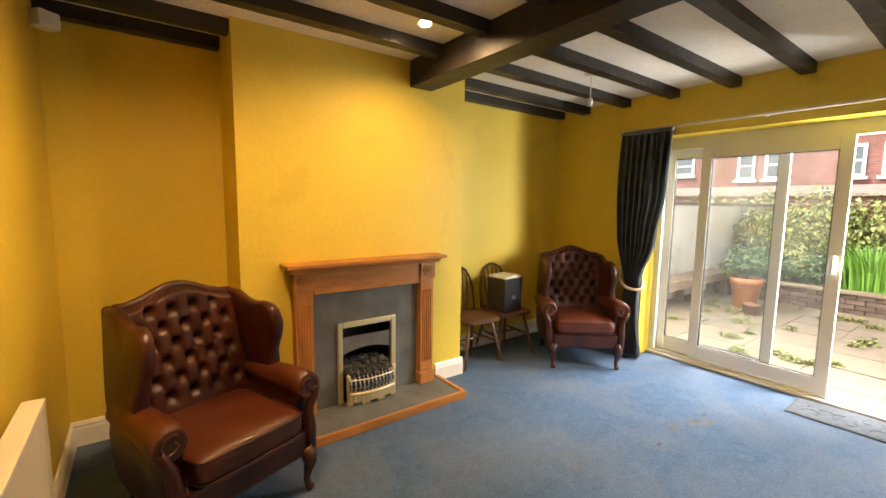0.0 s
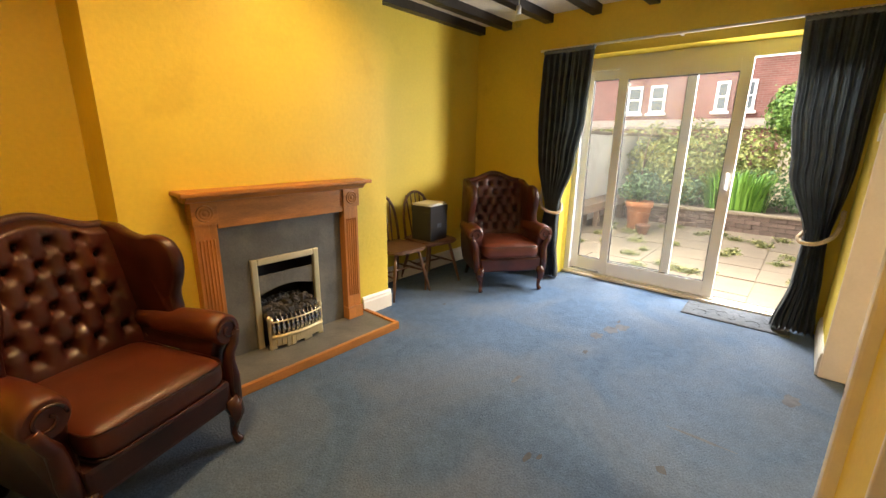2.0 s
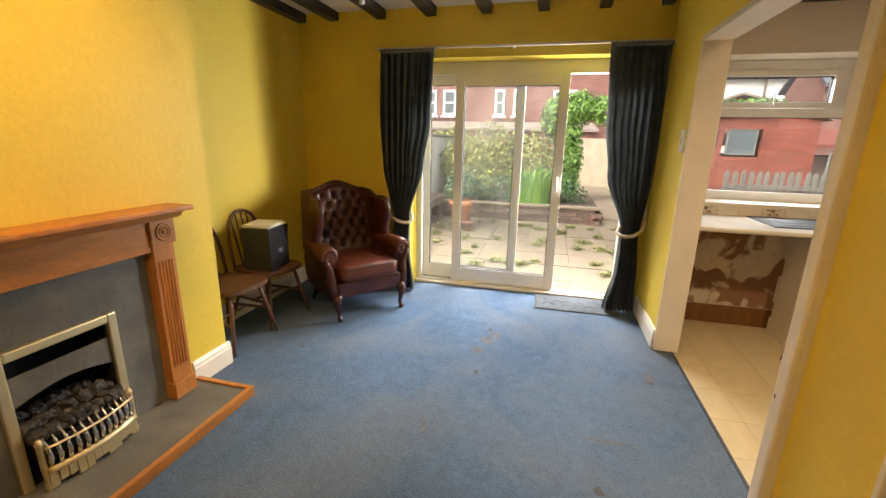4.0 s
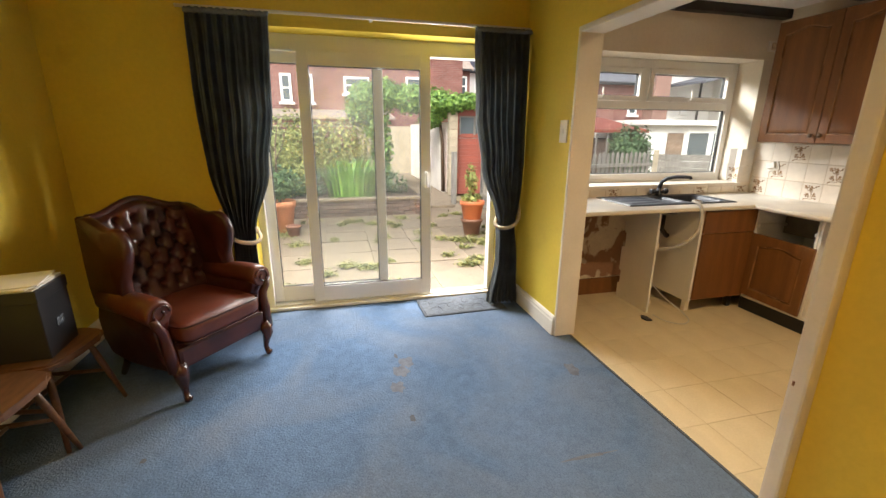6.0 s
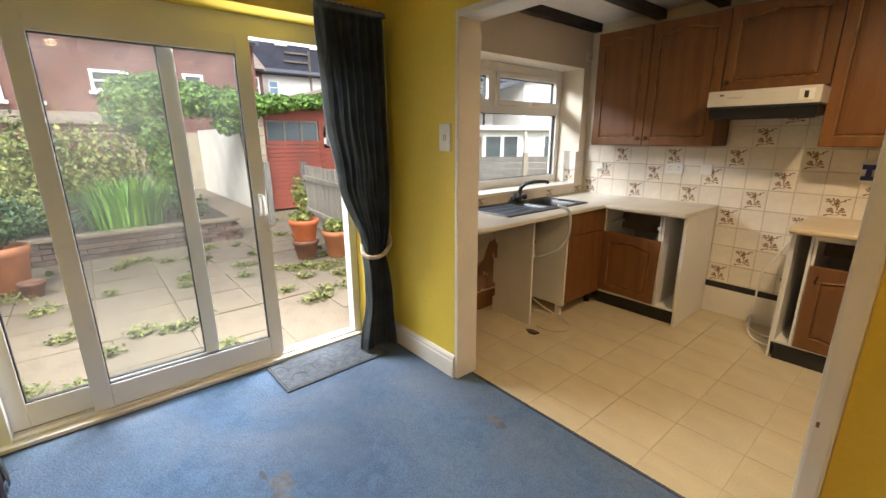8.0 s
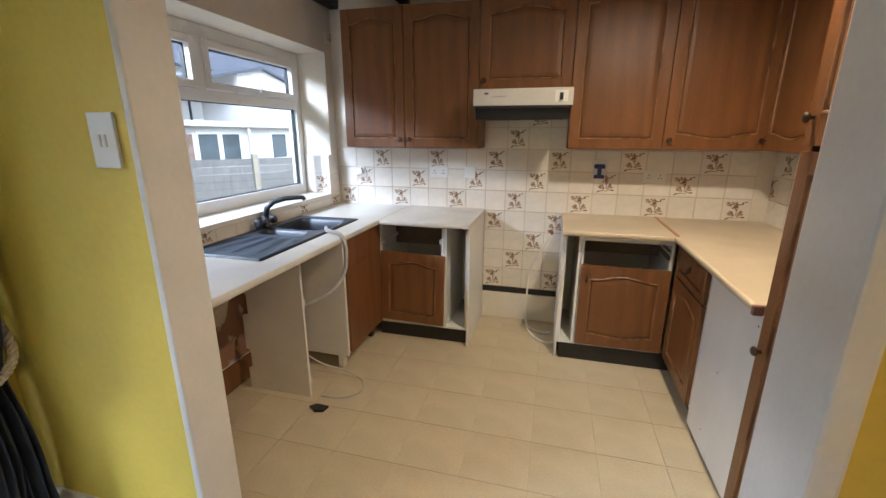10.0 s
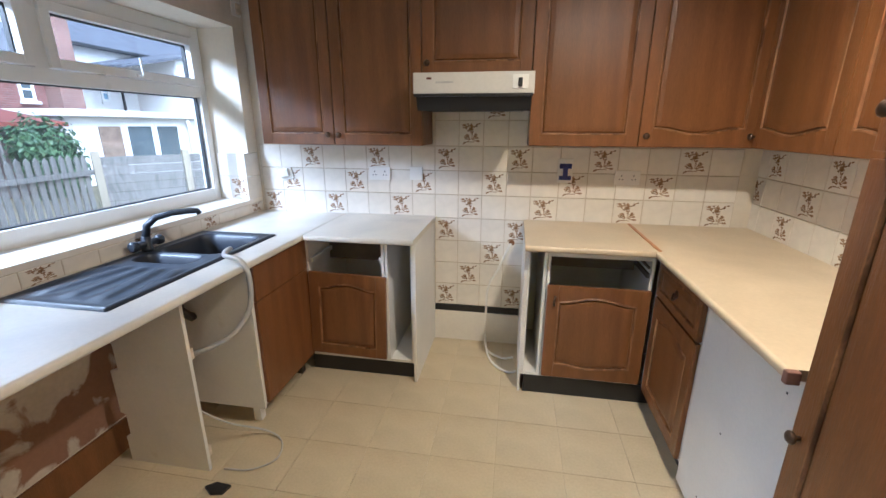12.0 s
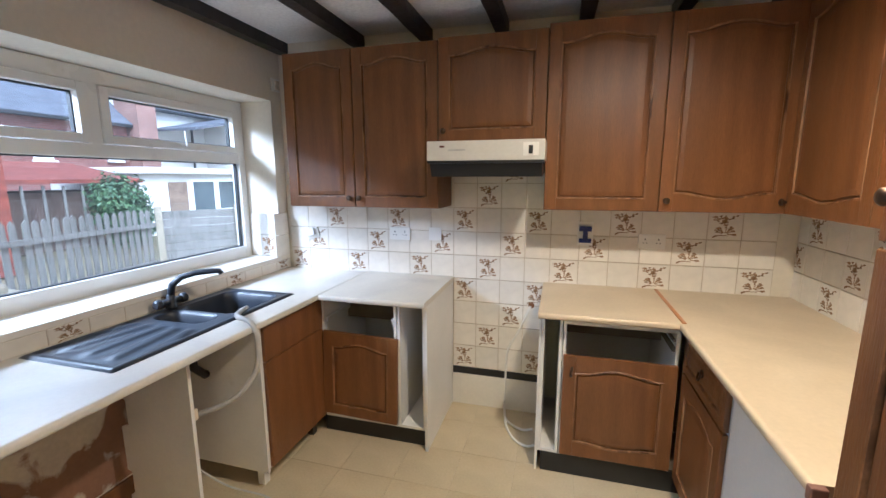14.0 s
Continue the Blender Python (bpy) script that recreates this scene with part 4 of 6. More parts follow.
structure("tile_edge_strip", boxes((2.645, 3.234, KY, KY + 0.012, 0.222, 0.266)), "plinth", "black gap strip under the tiles")
structure("baseboard", boxes((2.640, 3.236, KY, KY + 0.018, 0.0, 0.222), bevel=0.002), "white_gloss", "white board at the foot of the tiled wall")
for c0, c1, r0, r1 in ((-8, -1, 0, 2), (0, 3, -2, 6), (4, 11, 0, 2)):
    field = tagged(new("wall_tiles"), "cream glazed wall tiles with brown flower sprigs", "wall tiles", kind="structure")
    bm = bmesh.new()
    for c in range(c0, c1 + 1):
        for r in range(r0, r1 + 1):
            wide = 1.10 if c >= 4 else 1.0
            xa = 3.234 - ((c + 0.5) * PT if c < 4 else (4 + (c - 3.5) * wide) * PT)
            za = 1.368 - (r + 0.5) * PT * 1.008
            if not KXW + 0.03 < xa < KX - 0.04:
                continue
            box(bm, xa - PT * wide / 2, xa + PT * wide / 2, KY, KY + 0.0055, za - PT / 2, za + PT / 2)
            t = piece("tile", TILE, field, pose(xa, KY + 0.001, za) @ Matrix.Diagonal((wide, 1, 1, 1)))
            if (c + r) % 3 == 0:
                piece("motif", MOTIF, t, Matrix.Identity(4))
    part("grout", bm, "grout", field)
for name, x, face, ya, n, rows, rot, phase in (("wall_tiles", KXW, 1, KY + 0.012, 10, 3, -90, 0),):
    field = tagged(new(name), "cream glazed wall tiles with brown flower sprigs", "wall tiles", kind="structure")
    bm = bmesh.new()
    for c in range(-1, n):
        for r in range(rows):
            yb, za = ya + (c + 1.0) * PT, 1.368 - (r + 0.5) * PT * 1.008
            box(bm, x, x + 0.0055, yb - PT / 2, yb + PT / 2, za - PT / 2, za + PT / 2)
            t = piece("tile", TILE, field, pose(x + 0.001, yb, za, 0, 0, rot))
            if (c + phase + r) % 3 == 0:
                piece("motif", MOTIF, t, Matrix.Identity(4))
    part("grout", bm, "grout", field)
field = tagged(new("wall_tiles"), "cream tile strip with flower sprigs under the window sill", "wall tiles", kind="structure")
LOW = tile_mesh(PT, 0.068)
bm = bmesh.new()
for c in range(14):
    yb = KY + 0.02 + (c + 0.5) * PT
    if yb > -0.22:
        continue
    box(bm, KX - 0.0055, KX, yb - PT / 2, yb + PT / 2, WZ, 0.972)
    t = piece("tile", LOW, field, pose(KX - 0.001, yb, 0.938, 0, 0, 90))
    if c % 3 == 0:
        ob = piece("motif", MOTIF, t, Matrix.Diagonal((0.9, 1.0, 0.5, 1.0)))
for za, flower in ((1.078, False), (1.2335, True), (1.29, False)):
    if za < 1.27:
        t = piece("tile", TILE, field, pose(KX - 0.001, WY0 - 0.02, za, 0, 0, 90))
for xa, za, flower in ((4.585, 1.078, True), (4.74 - 0.06, 1.078, False), (4.585, 1.2335, False), (4.68, 1.2335, False)):
    t = piece("tile", TILE, field, pose(min(xa, 4.66), WY0 + 0.001, za))
    if flower:
        piece("motif", MOTIF, t, Matrix.Identity(4))
part("grout", bm, "grout", field)

# ---- vinyl floor tiles ----
kf = tagged(new("floor_kitchen"), "beige vinyl tiled kitchen floor", "floor", kind="structure")
part("underlay", boxes((KXW, KX, KY, -0.118, -0.05, -0.0035)), "grout_floor", kf)
VP = 0.305
bm = bmesh.new()
box(bm, -VP / 2 + 0.0011, VP / 2 - 0.0011, -VP / 2 + 0.0011, VP / 2 - 0.0011, -0.004, 0.0)
vinyl = mesh_of("vinyl_tile", bm, "lino")
for i in range(-5, 7):
    for j in range(-4, 5):
        cx, cy = 2.741 + (i + 0.5) * VP, -1.208 + (j + 0.5) * VP
        x0, x1, y0, y1 = max(KXW, cx - VP / 2), min(KX, cx + VP / 2), max(KY, cy - VP / 2), min(-0.118, cy + VP / 2)
        if x1 - x0 < 0.02 or y1 - y0 < 0.02:
            continue
        sx, sy = (x1 - x0) / VP, (y1 - y0) / VP
        piece("vinyl_tile", vinyl, kf, Matrix.Translation(((x0 + x1) / 2, (y0 + y1) / 2, 0.0)) @ Matrix.Diagonal((sx, sy, 1, 1)))
structure("carpet_edge_strip", boxes((OX0 + 0.01, OX1 - 0.01, -0.125, -0.112, -0.004, 0.004), bevel=0.001), "mat_edge", "dark frayed carpet edge at the kitchen floor")


# ---- living room: fireplace ----
f = thing("fire_surround", pose(0, BY, 0), "orange pine fire surround with fluted uprights and a moulded mantel shelf", "fireplace")
part("mantel_shelf", boxes((1.300, 2.510, -0.172, 0.0, 1.058, 1.082), bevel=0.007), "pine", f)
bm = bmesh.new()
solid(bm, [(-0.150, 1.058), (-0.125, 1.044), (-0.112, 1.026), (-0.098, 1.020), (0.0, 1.020), (0.0, 1.058)], 0, 1.335, 2.480)
part("cornice", bm, "pine", f)
part("header", boxes((1.495, 2.325, -0.070, 0.0, 0.865, 1.020), bevel=0.003), "pine", f)
for xa, xb in ((1.365, 1.495), (2.325, 2.455)):
    part("upright", boxes((xa + 0.006, xb - 0.006, -0.074, 0.0, 0.14, 0.895), (xa, xb, -0.090, 0.0, 0.05, 0.14), bevel=0.003), "pine_v", f)
    for k in range(5):
        xc = xa + 0.029 + k * 0.018
        bm = bmesh.new()
        tube(bm, [(xc, -0.074, 0.23), (xc, -0.076, 0.24), (xc, -0.076, 0.80), (xc, -0.074, 0.81)], 0.0052, 8)
        part("reed", bm, "pine_v", f)
    part("corner_block", boxes((xa - 0.002, xb + 0.002, -0.086, 0.0, 0.895, 1.022), bevel=0.003), "pine", f)
    bm = bmesh.new()
    lathe(bm, [(0.046, 0.0), (0.044, 0.006), (0.038, 0.007), (0.035, 0.002), (0.030, 0.002), (0.027, 0.007), (0.022, 0.007), (0.019, 0.002), (0.013, 0.003), (0.010, 0.008), (0.002, 0.009)], 24)
    bmesh.ops.transform(bm, matrix=pose((xa + xb) / 2, -0.086, 0.958, 90, 0, 0), verts=bm.verts)
    part("roundel", bm, "pine", f)
h = thing("hearth", pose(0, BY, 0), "grey slate hearth and back panel edged in orange pine", "hearth")
for a, b, c, d in ((1.50, 1.675, 0.05, 0.865), (2.115, 2.325, 0.05, 0.865), (1.675, 2.115, 0.62, 0.865)):
    part("back_panel", boxes((a, b, -0.022, 0.0, c, d)), "slate", h)
part("slab", boxes((1.300, 2.515, -0.365, 0.0, 0.0, 0.046), bevel=0.002), "slate", h)
part("edge", boxes((1.272, 2.545, -0.392, -0.3655, 0.0, 0.056), bevel=0.004), "pine", h, "pine edging")
part("edge", boxes((2.516, 2.545, -0.365, 0.0, 0.0, 0.056), bevel=0.004), "pine", h)
part("edge", boxes((1.272, 1.2995, -0.365, 0.0, 0.0, 0.056), bevel=0.004), "pine", h)

e = thing("inset_fire", pose(1.895, BY - 0.022, 0.046), "brass-framed coal effect fire with barred front", "fire")
bm = bmesh.new()
for a, b, c, d in ((-0.232, -0.192, 0.0, 0.59), (0.192, 0.232, 0.0, 0.59), (-0.1915, 0.1915, 0.548, 0.59)):
    box(bm, a, b, -0.022, 0.0, c, d, 0.008)
part("frame", bm, "brass", e)
bm = boxes((-0.19, 0.19, 0.20, 0.21, 0.0, 0.548), (-0.1915, -0.186, 0.0, 0.20, 0.0, 0.548), (0.186, 0.1915, 0.0, 0.20, 0.0, 0.548), (-0.19, 0.19, 0.0, 0.2, 0.543, 0.548), (-0.19, 0.19, 0.0, 0.2, 0.0, 0.005))
part("firebox", bm, "black_iron", e)
bm = bmesh.new()
top = [(-0.188 + 0.376 * i / 12, 0.352 + 0.035 * math.sin(math.pi * i / 12)) for i in range(13)]
solid(bm, top + [(0.188, 0.475), (-0.188, 0.475)], 1, -0.004, 0.006)
part("canopy", bm, "slate", e, "dark grey arched canopy panel")
rng = random.Random(5)
for i in range(34):
    bm = bmesh.new()
    bmesh.ops.create_icosphere(bm, subdivisions=2, radius=0.026 + 0.010 * rng.random())
    sd = rng.random() * 50
    for v in bm.verts:
        v.co *= 1 + 0.55 * noise.noise(v.co * 30 + Vector((sd, 0, 0)))
    row = i // 12
    part("coal", bm, "coal", e, at=pose(-0.165 + (i % 12) * 0.030 + rng.uniform(-0.008, 0.008), -0.035 + row * 0.05, 0.205 + row * 0.028 + rng.uniform(0, 0.018), rng.uniform(0, 90), rng.uniform(0, 90), 0))
part("grate", boxes((-0.172, 0.172, -0.06, 0.15, 0.11, 0.18)), "black_iron", e)


def bow(x):
    return -0.085 - 0.030 * math.cos(x / 0.18 * math.pi / 2)


for i in range(12):
    x = -0.165 + i * 0.030
    bm = bmesh.new()
    tube(bm, [(x, bow(x), 0.100), (x, bow(x) - 0.012, 0.14), (x, bow(x) - 0.004, 0.185), (x, bow(x) + 0.016, 0.225)], [0.009, 0.010, 0.008, 0.004], 8)
    part("bar", bm, "chrome", e, "pale metal fire bar")
bm = bmesh.new()
tube(bm, [(x, bow(x) - 0.012, 0.190) for x in (-0.18 + 0.03 * i for i in range(13))], 0.005, 8)
part("rail", bm, "brass", e)
bm = bmesh.new()
tube(bm, [(x, bow(x) - 0.004, 0.085) for x in (-0.18 + 0.03 * i for i in range(13))], 0.014, 8)
part("rail", bm, "brass", e)
for i in range(12):
    xa, xb = -0.18 + 0.03 * i, -0.15 + 0.03 * i
    lo = 0.022 if i % 4 in (1, 2) else 0.004
    part("fret", boxes((xa, xb, bow((xa + xb) / 2) - 0.004, bow((xa + xb) / 2) + 0.006, lo, 0.075), bevel=0.002), "brass", e)
for sx in (-0.182, 0.182):
    bm = bmesh.new()
    lathe(bm, [(0.012, 0), (0.014, 0.02), (0.008, 0.04), (0.012, 0.10), (0.012, 0.20), (0.015, 0.21), (0.006, 0.23)], 12, (sx, -0.078, 0))
    part("post", bm, "brass", e)


# ---- armchairs ----
def tuft_points():
    pts = []
    for r in range(6):
        z = 0.545 + r * 0.088
        n = 5 if r % 2 == 0 else 4
        for k in range(n):
            pts.append(((k - (n - 1) / 2) * 0.118, z))
    return pts


TUFTS = tuft_points()


def crest(x):
    """The serpentine top line of the backrest."""
    u = abs(x) / 0.33
    return 1.098 - 0.075 * (0.5 - 0.5 * math.cos(math.pi * min(1, u * 1.15)))


def back_front(u, v):
    x = (u - 0.5) * 0.62
    top = crest(x)
    z = 0.40 + v * (top - 0.40)
    y = 0.165 + 0.20 * (z - 0.40)
    puff = 0.022
    for tx, tz in TUFTS:
        d = math.hypot((x - tx) * 1.0, z - tz)
        puff -= 0.046 * math.exp(-(d / 0.024) ** 2)
        for sx in (-1, 1):
            for sz in (-1, 1):
                dx, dz = 0.059 * sx, 0.088 * sz
                t = max(0.0, min(0.5, ((x - tx) * dx + (z - tz) * dz) / (dx * dx + dz * dz)))
                e = math.hypot(x - tx - t * dx, z - tz - t * dz)
                if 0.03 < t:
                    puff -= 0.006 * math.exp(-(e / 0.008) ** 2)
    edge = min(1.0, (1 - v) / 0.05)
    return (x, y - puff * edge + 0.03 * (1 - edge), z)


def wing_outline():
    ctrl = [(0.26, 0.50), (-0.02, 0.52), (-0.055, 0.60), (-0.060, 0.70), (-0.105, 0.80), (-0.120, 0.89), (-0.085, 0.965), (-0.01, 0.995), (0.08, 0.985), (0.17, 1.000), (0.26, 1.030), (0.34, 1.025), (0.36, 0.98)]
    return ctrl


def rounded_prism(bm, pts, axis_x0, axis_x1, r=0.018, flare=None):
    """A padded panel: an outline in (y, z) with thickness in x and rounded rims."""
    c = (sum(p[0] for p in pts) / len(pts), sum(p[1] for p in pts) / len(pts))
    rings = []
    n = 6
    for i in range(n + 1):
        a = math.pi * i / n
        x = (axis_x0 + axis_x1) / 2 - math.cos(a) * (axis_x1 - axis_x0) / 2
        inset = r * (1 - math.sin(a))
        ring = []
        for y, z in pts:
            d = Vector((y - c[0], z - c[1]))
            d = d * (1 - inset / max(d.length, 0.05))
            out = flare(c[0] + d.x, c[1] + d.y) if flare else 0.0
            ring.append(bm.verts.new((x + out, c[0] + d.x, c[1] + d.y)))
        rings.append(ring)
    for a, b in zip(rings, rings[1:]):
        for k in range(len(pts)):
            fc = bm.faces.new((a[k], a[(k + 1) % len(pts)], b[(k + 1) % len(pts)], b[k]))
            fc.smooth = True
    for ring in (rings[0], rings[-1]):
        mid = bm.verts.new(sum((v.co for v in ring), Vector()) / len(ring))
        for k in range(len(ring)):
            fc = bm.faces.new((ring[k], ring[(k + 1) % len(ring)], mid))
            fc.smooth = True


def smooth_loop(ctrl, n=4):
    P = [Vector(p) for p in ctrl]
    out = []
    for i in range(len(P)):
        p0, p1, p2, p3 = P[i - 1], P[i], P[(i + 1) % len(P)], P[(i + 2) % len(P)]
        for k in range(n):
            t = k / n
            q = 0.5 * ((2 * p1) + (p2 - p0) * t + (2 * p0 - 5 * p1 + 4 * p2 - p3) * t * t + (3 * p1 - p0 - 3 * p2 + p3) * t ** 3)
            out.append((q.x, q.y))
    return out


def cushion_point(u, v, hx, y0, y1, z0, z1):
    """Superellipsoid cushion surface, u round and v from bottom to top."""
    a, b = 2 * math.pi * u, math.pi * (v - 0.5)

    def pw(c, e):
        return math.copysign(abs(c) ** e, c)
    cx, cy = pw(math.cos(a), 0.22), pw(math.sin(a), 0.22)
    s, t = pw(math.cos(b), 0.28), pw(math.sin(b), 0.55)
    x, y = hx * cx * s, (y0 + y1) / 2 + (y1 - y0) / 2 * cy * s
    z = (z0 + z1) / 2 + (z1 - z0) / 2 * t
    if t > 0:
        z += 0.018 * max(0.0, (1 - (x / hx) ** 2)) * max(0.0, 1 - ((y - (y0 + y1) / 2) / ((y1 - y0) / 2)) ** 2)
    return (x, y, z)


def armchair(m, label):
    c = thing("armchair", m, label, "armchair", "wingback armchairs")
    bm = bmesh.new()
    sheet(bm, 81, 91, back_front)
    part("backrest", bm, "leather", c, "deep-buttoned leather back")
    bm = bmesh.new()
    sheet(bm, 25, 14, lambda u, v: ((u - 0.5) * 0.64, 0.235 + 0.20 * (0.36 + v * (crest((u - 0.5) * 0.62) - 0.40) - 0.36) + 0.07 * math.sin(math.pi * min(1, v * 1.02)) ** 0.5 - 0.04 * v ** 12, 0.30 + v * (crest((u - 0.5) * 0.62) - 0.30)))
    part("back_cover", bm, "leather", c)
    bm = bmesh.new()
    tube(bm, [((u - 0.5) * 0.64, 0.165 + 0.20 * (crest((u - 0.5) * 0.62) - 0.40) + 0.035, crest((u - 0.5) * 0.62) - 0.004) for u in (i / 24 for i in range(25))], 0.024, 10)
    part("crest_roll", bm, "leather", c)
    for i, (tx, tz) in enumerate(TUFTS):
        bm = bmesh.new()
        bmesh.ops.create_uvsphere(bm, u_segments=8, v_segments=5, radius=0.009)
        part("button", bm, "leather", c, at=pose(tx, 0.165 + 0.20 * (tz - 0.40) + 0.019, tz))
    bm = bmesh.new()
    sheet(bm, 73, 33, lambda u, v: cushion_point(u, v, 0.285, -0.385, 0.20, 0.325, 0.470))
    seat = part("seat_cushion", bm, "leather_seat", c, "worn red-brown leather seat cushion")
    for z in (0.345, 0.448):
        bm = bmesh.new()
        tube(bm, [(0.282 * math.copysign(abs(math.cos(a)) ** 0.22, math.cos(a)), -0.0925 + 0.291 * math.copysign(abs(math.sin(a)) ** 0.22, math.sin(a)), z) for a in (2 * math.pi * k / 64 for k in range(65))], 0.005, 6)
        part("piping", bm, "leather", seat)
    part("seat_frame", boxes((-0.315, 0.315, -0.355, 0.24, 0.195, 0.33), bevel=0.022), "leather", c)
    for s in (-1, 1):
        bm = bmesh.new()
        rounded_prism(bm, smooth_loop(wing_outline()), 0.300, 0.368, 0.022, lambda y, z: 0.05 * max(0.0, 0.15 - y) * (1 if z > 0.6 else 0.3))
        bmesh.ops.transform(bm, matrix=Matrix.Scale(s, 4, (1, 0, 0)), verts=bm.verts)
        part("wing", bm, "leather", c)
        bm = bmesh.new()
        tube(bm, [(s * 0.335, 0.20, 0.555), (s * 0.335, 0.05, 0.562), (s * 0.340, -0.12, 0.568), (s * 0.348, -0.25, 0.566), (s * 0.352, -0.315, 0.560), (s * 0.352, -0.328, 0.560)], [0.060, 0.066, 0.072, 0.076, 0.074, 0.064], 20)
        arm = part("arm", bm, "leather_seat", c, "rolled leather arm, worn reddish")
        bm = bmesh.new()
        rounded_prism(bm, smooth_loop([(0.22, 0.20), (0.22, 0.54), (-0.10, 0.555), (-0.28, 0.55), (-0.300, 0.50), (-0.275, 0.42), (-0.300, 0.32), (-0.315, 0.20)], 3), 0.285, 0.372, 0.014)
        bmesh.ops.transform(bm, matrix=Matrix.Scale(s, 4, (1, 0, 0)), verts=bm.verts)
        part("side_panel", bm, "leather", c)
        bm = bmesh.new()
        spiral = []
        for k in range(26):
            a = math.pi * (0.5 - 2.35 * k / 25) * s
            r = 0.056 - 0.040 * k / 25
            spiral.append((s * 0.352 + r * math.sin(a) * -1 * s * s, -0.331, 0.560 + r * math.cos(a)))
        tube(bm, spiral, 0.0065, 6)
        part("scroll", bm, "mahogany", arm)
        bm = bmesh.new()
        tube(bm, [(s * 0.395, -0.325, 0.545), (s * 0.375, -0.325, 0.490), (s * 0.352, -0.318, 0.445), (s * 0.348, -0.318, 0.40), (s * 0.352, -0.330, 0.33), (s * 0.350, -0.338, 0.20)], [0.020, 0.026, 0.028, 0.030, 0.034, 0.034], 10)
        part("arm_front", bm, "leather", c)
        bm = bmesh.new()
        for k in range(22):
            z = 0.205 + k * 0.0105
            bmesh.ops.create_icosphere(bm, subdivisions=1, radius=0.0030, matrix=pose(s * 0.322, -0.3665, z))
        tagged(part("nail_trim", bm, "knob", c, "row of small aged brass nails"), kind="stuff")
        bm = bmesh.new()
        tube(bm, [(s * 0.300, -0.335, 0.235), (s * 0.310, -0.352, 0.19), (s * 0.312, -0.360, 0.155), (s * 0.304, -0.350, 0.10), (s * 0.298, -0.345, 0.055), (s * 0.300, -0.356, 0.025), (s * 0.302, -0.372, 0.012), (s * 0.302, -0.382, 0.006)], [0.040, 0.042, 0.036, 0.023, 0.017, 0.020, 0.024, 0.012], 12)
        part("leg", bm, "mahogany", c, "polished cabriole leg")
        bm = bmesh.new()
        tube(bm, [(s * 0.27, 0.20, 0.21), (s * 0.275, 0.23, 0.11), (s * 0.285, 0.285, 0.004)], [0.026, 0.022, 0.018], 8)
        part("leg", bm, "mahogany", c)
    # the back and wings stand narrower than the arms, and the sides draw in towards the floor
    for ob in c.children_recursive:
        if ob.name.startswith("leg"):
            continue
        if ob.name.startswith("button"):
            ob.location.x *= 1 - 0.20 * max(0.0, ob.location.z - 0.52)
            continue
        for v in ob.data.vertices:
            v.co.x *= 1 - 0.20 * max(0.0, v.co.z - 0.52) - 0.16 * max(0.0, 0.52 - v.co.z)
    return c


armchair(pose(0.838, 2.245, 0, 0, 0, 21) @ Matrix.Scale(0.95, 4), "oxblood leather wingback armchair with deep-buttoned back beside the fireplace")
armchair(pose(4.015, 2.455, 0, 0, 0, -38.5) @ Matrix.Scale(0.95, 4), "oxblood leather wingback armchair standing in the corner by the curtain")


# ---- spindle-back chairs ----
def spindle_chair(m, label):
    c = thing("spindle_chair", m, label, "chair", "spindle-back chairs")
    out = smooth_loop([(-0.17, 0.19), (-0.195, 0.0), (-0.205, -0.13), (-0.16, -0.20), (0.0, -0.215), (0.16, -0.20), (0.205, -0.13), (0.195, 0.0), (0.17, 0.19), (0.0, 0.205)], 3)
    bm = bmesh.new()
    solid(bm, out, 2, 0.405, 0.437)
    bmesh.ops.bevel(bm, geom=[e for e in bm.edges if abs(e.verts[0].co.z - e.verts[1].co.z) < 0.001], offset=0.010, segments=2, affect="EDGES")
    part("seat", bm, "elm", c)
    feet = {}
    for sx in (-1, 1):
        for front, (x, y, fx, fy) in ((1, (0.13, -0.13, 0.218, -0.20)), (0, (0.115, 0.13, 0.185, 0.225))):
            bm = bmesh.new()
            a, b = Vector((sx * x, y, 0.41)), Vector((sx * fx, fy, 0.002))
            tube(bm, [a, a.lerp(b, 0.3), a.lerp(b, 0.6), b], [0.012, 0.016, 0.015, 0.010], 10)
            part("leg", bm, "elm", c)
            feet[(sx, front)] = a.lerp(b, 0.52)
    for sx in (-1, 1):
        bm = bmesh.new()
        p, q = feet[(sx, 1)], feet[(sx, 0)]
        tube(bm, [p, p.lerp(q, 0.5), q], [0.008, 0.012, 0.008], 8)
        part("stretcher", bm, "elm", c)
    bm = bmesh.new()
    p, q = feet[(-1, 1)].lerp(feet[(-1, 0)], 0.5), feet[(1, 1)].lerp(feet[(1, 0)], 0.5)
    tube(bm, [p, p.lerp(q, 0.5), q], [0.008, 0.012, 0.008], 8)
    part("stretcher", bm, "elm", c)

    def hoop(a):
        x = 0.165 * math.cos(a) * (1 + 0.10 * math.sin(a))
        z = 0.425 + 0.435 * max(0.0, math.sin(a)) ** 0.62
        return (x, 0.165 + 0.17 * (z - 0.425), z)
    bm = bmesh.new()
    tube(bm, [hoop(math.pi * k / 30) for k in range(31)], 0.0125, 8)
    part("hoop", bm, "elm", c)
    for k in range(5):
        x = (k - 2) * 0.052
        z = 0.85 - 0.9 * abs(x) ** 1.7
        bm = bmesh.new()
        tube(bm, [(x * 0.8, 0.165, 0.43), (x * 0.9, 0.20, 0.62), (x * 1.05, 0.165 + 0.17 * (z - 0.425), z)], [0.006, 0.009, 0.005], 8)
        part("spindle", bm, "elm", c)
    return c


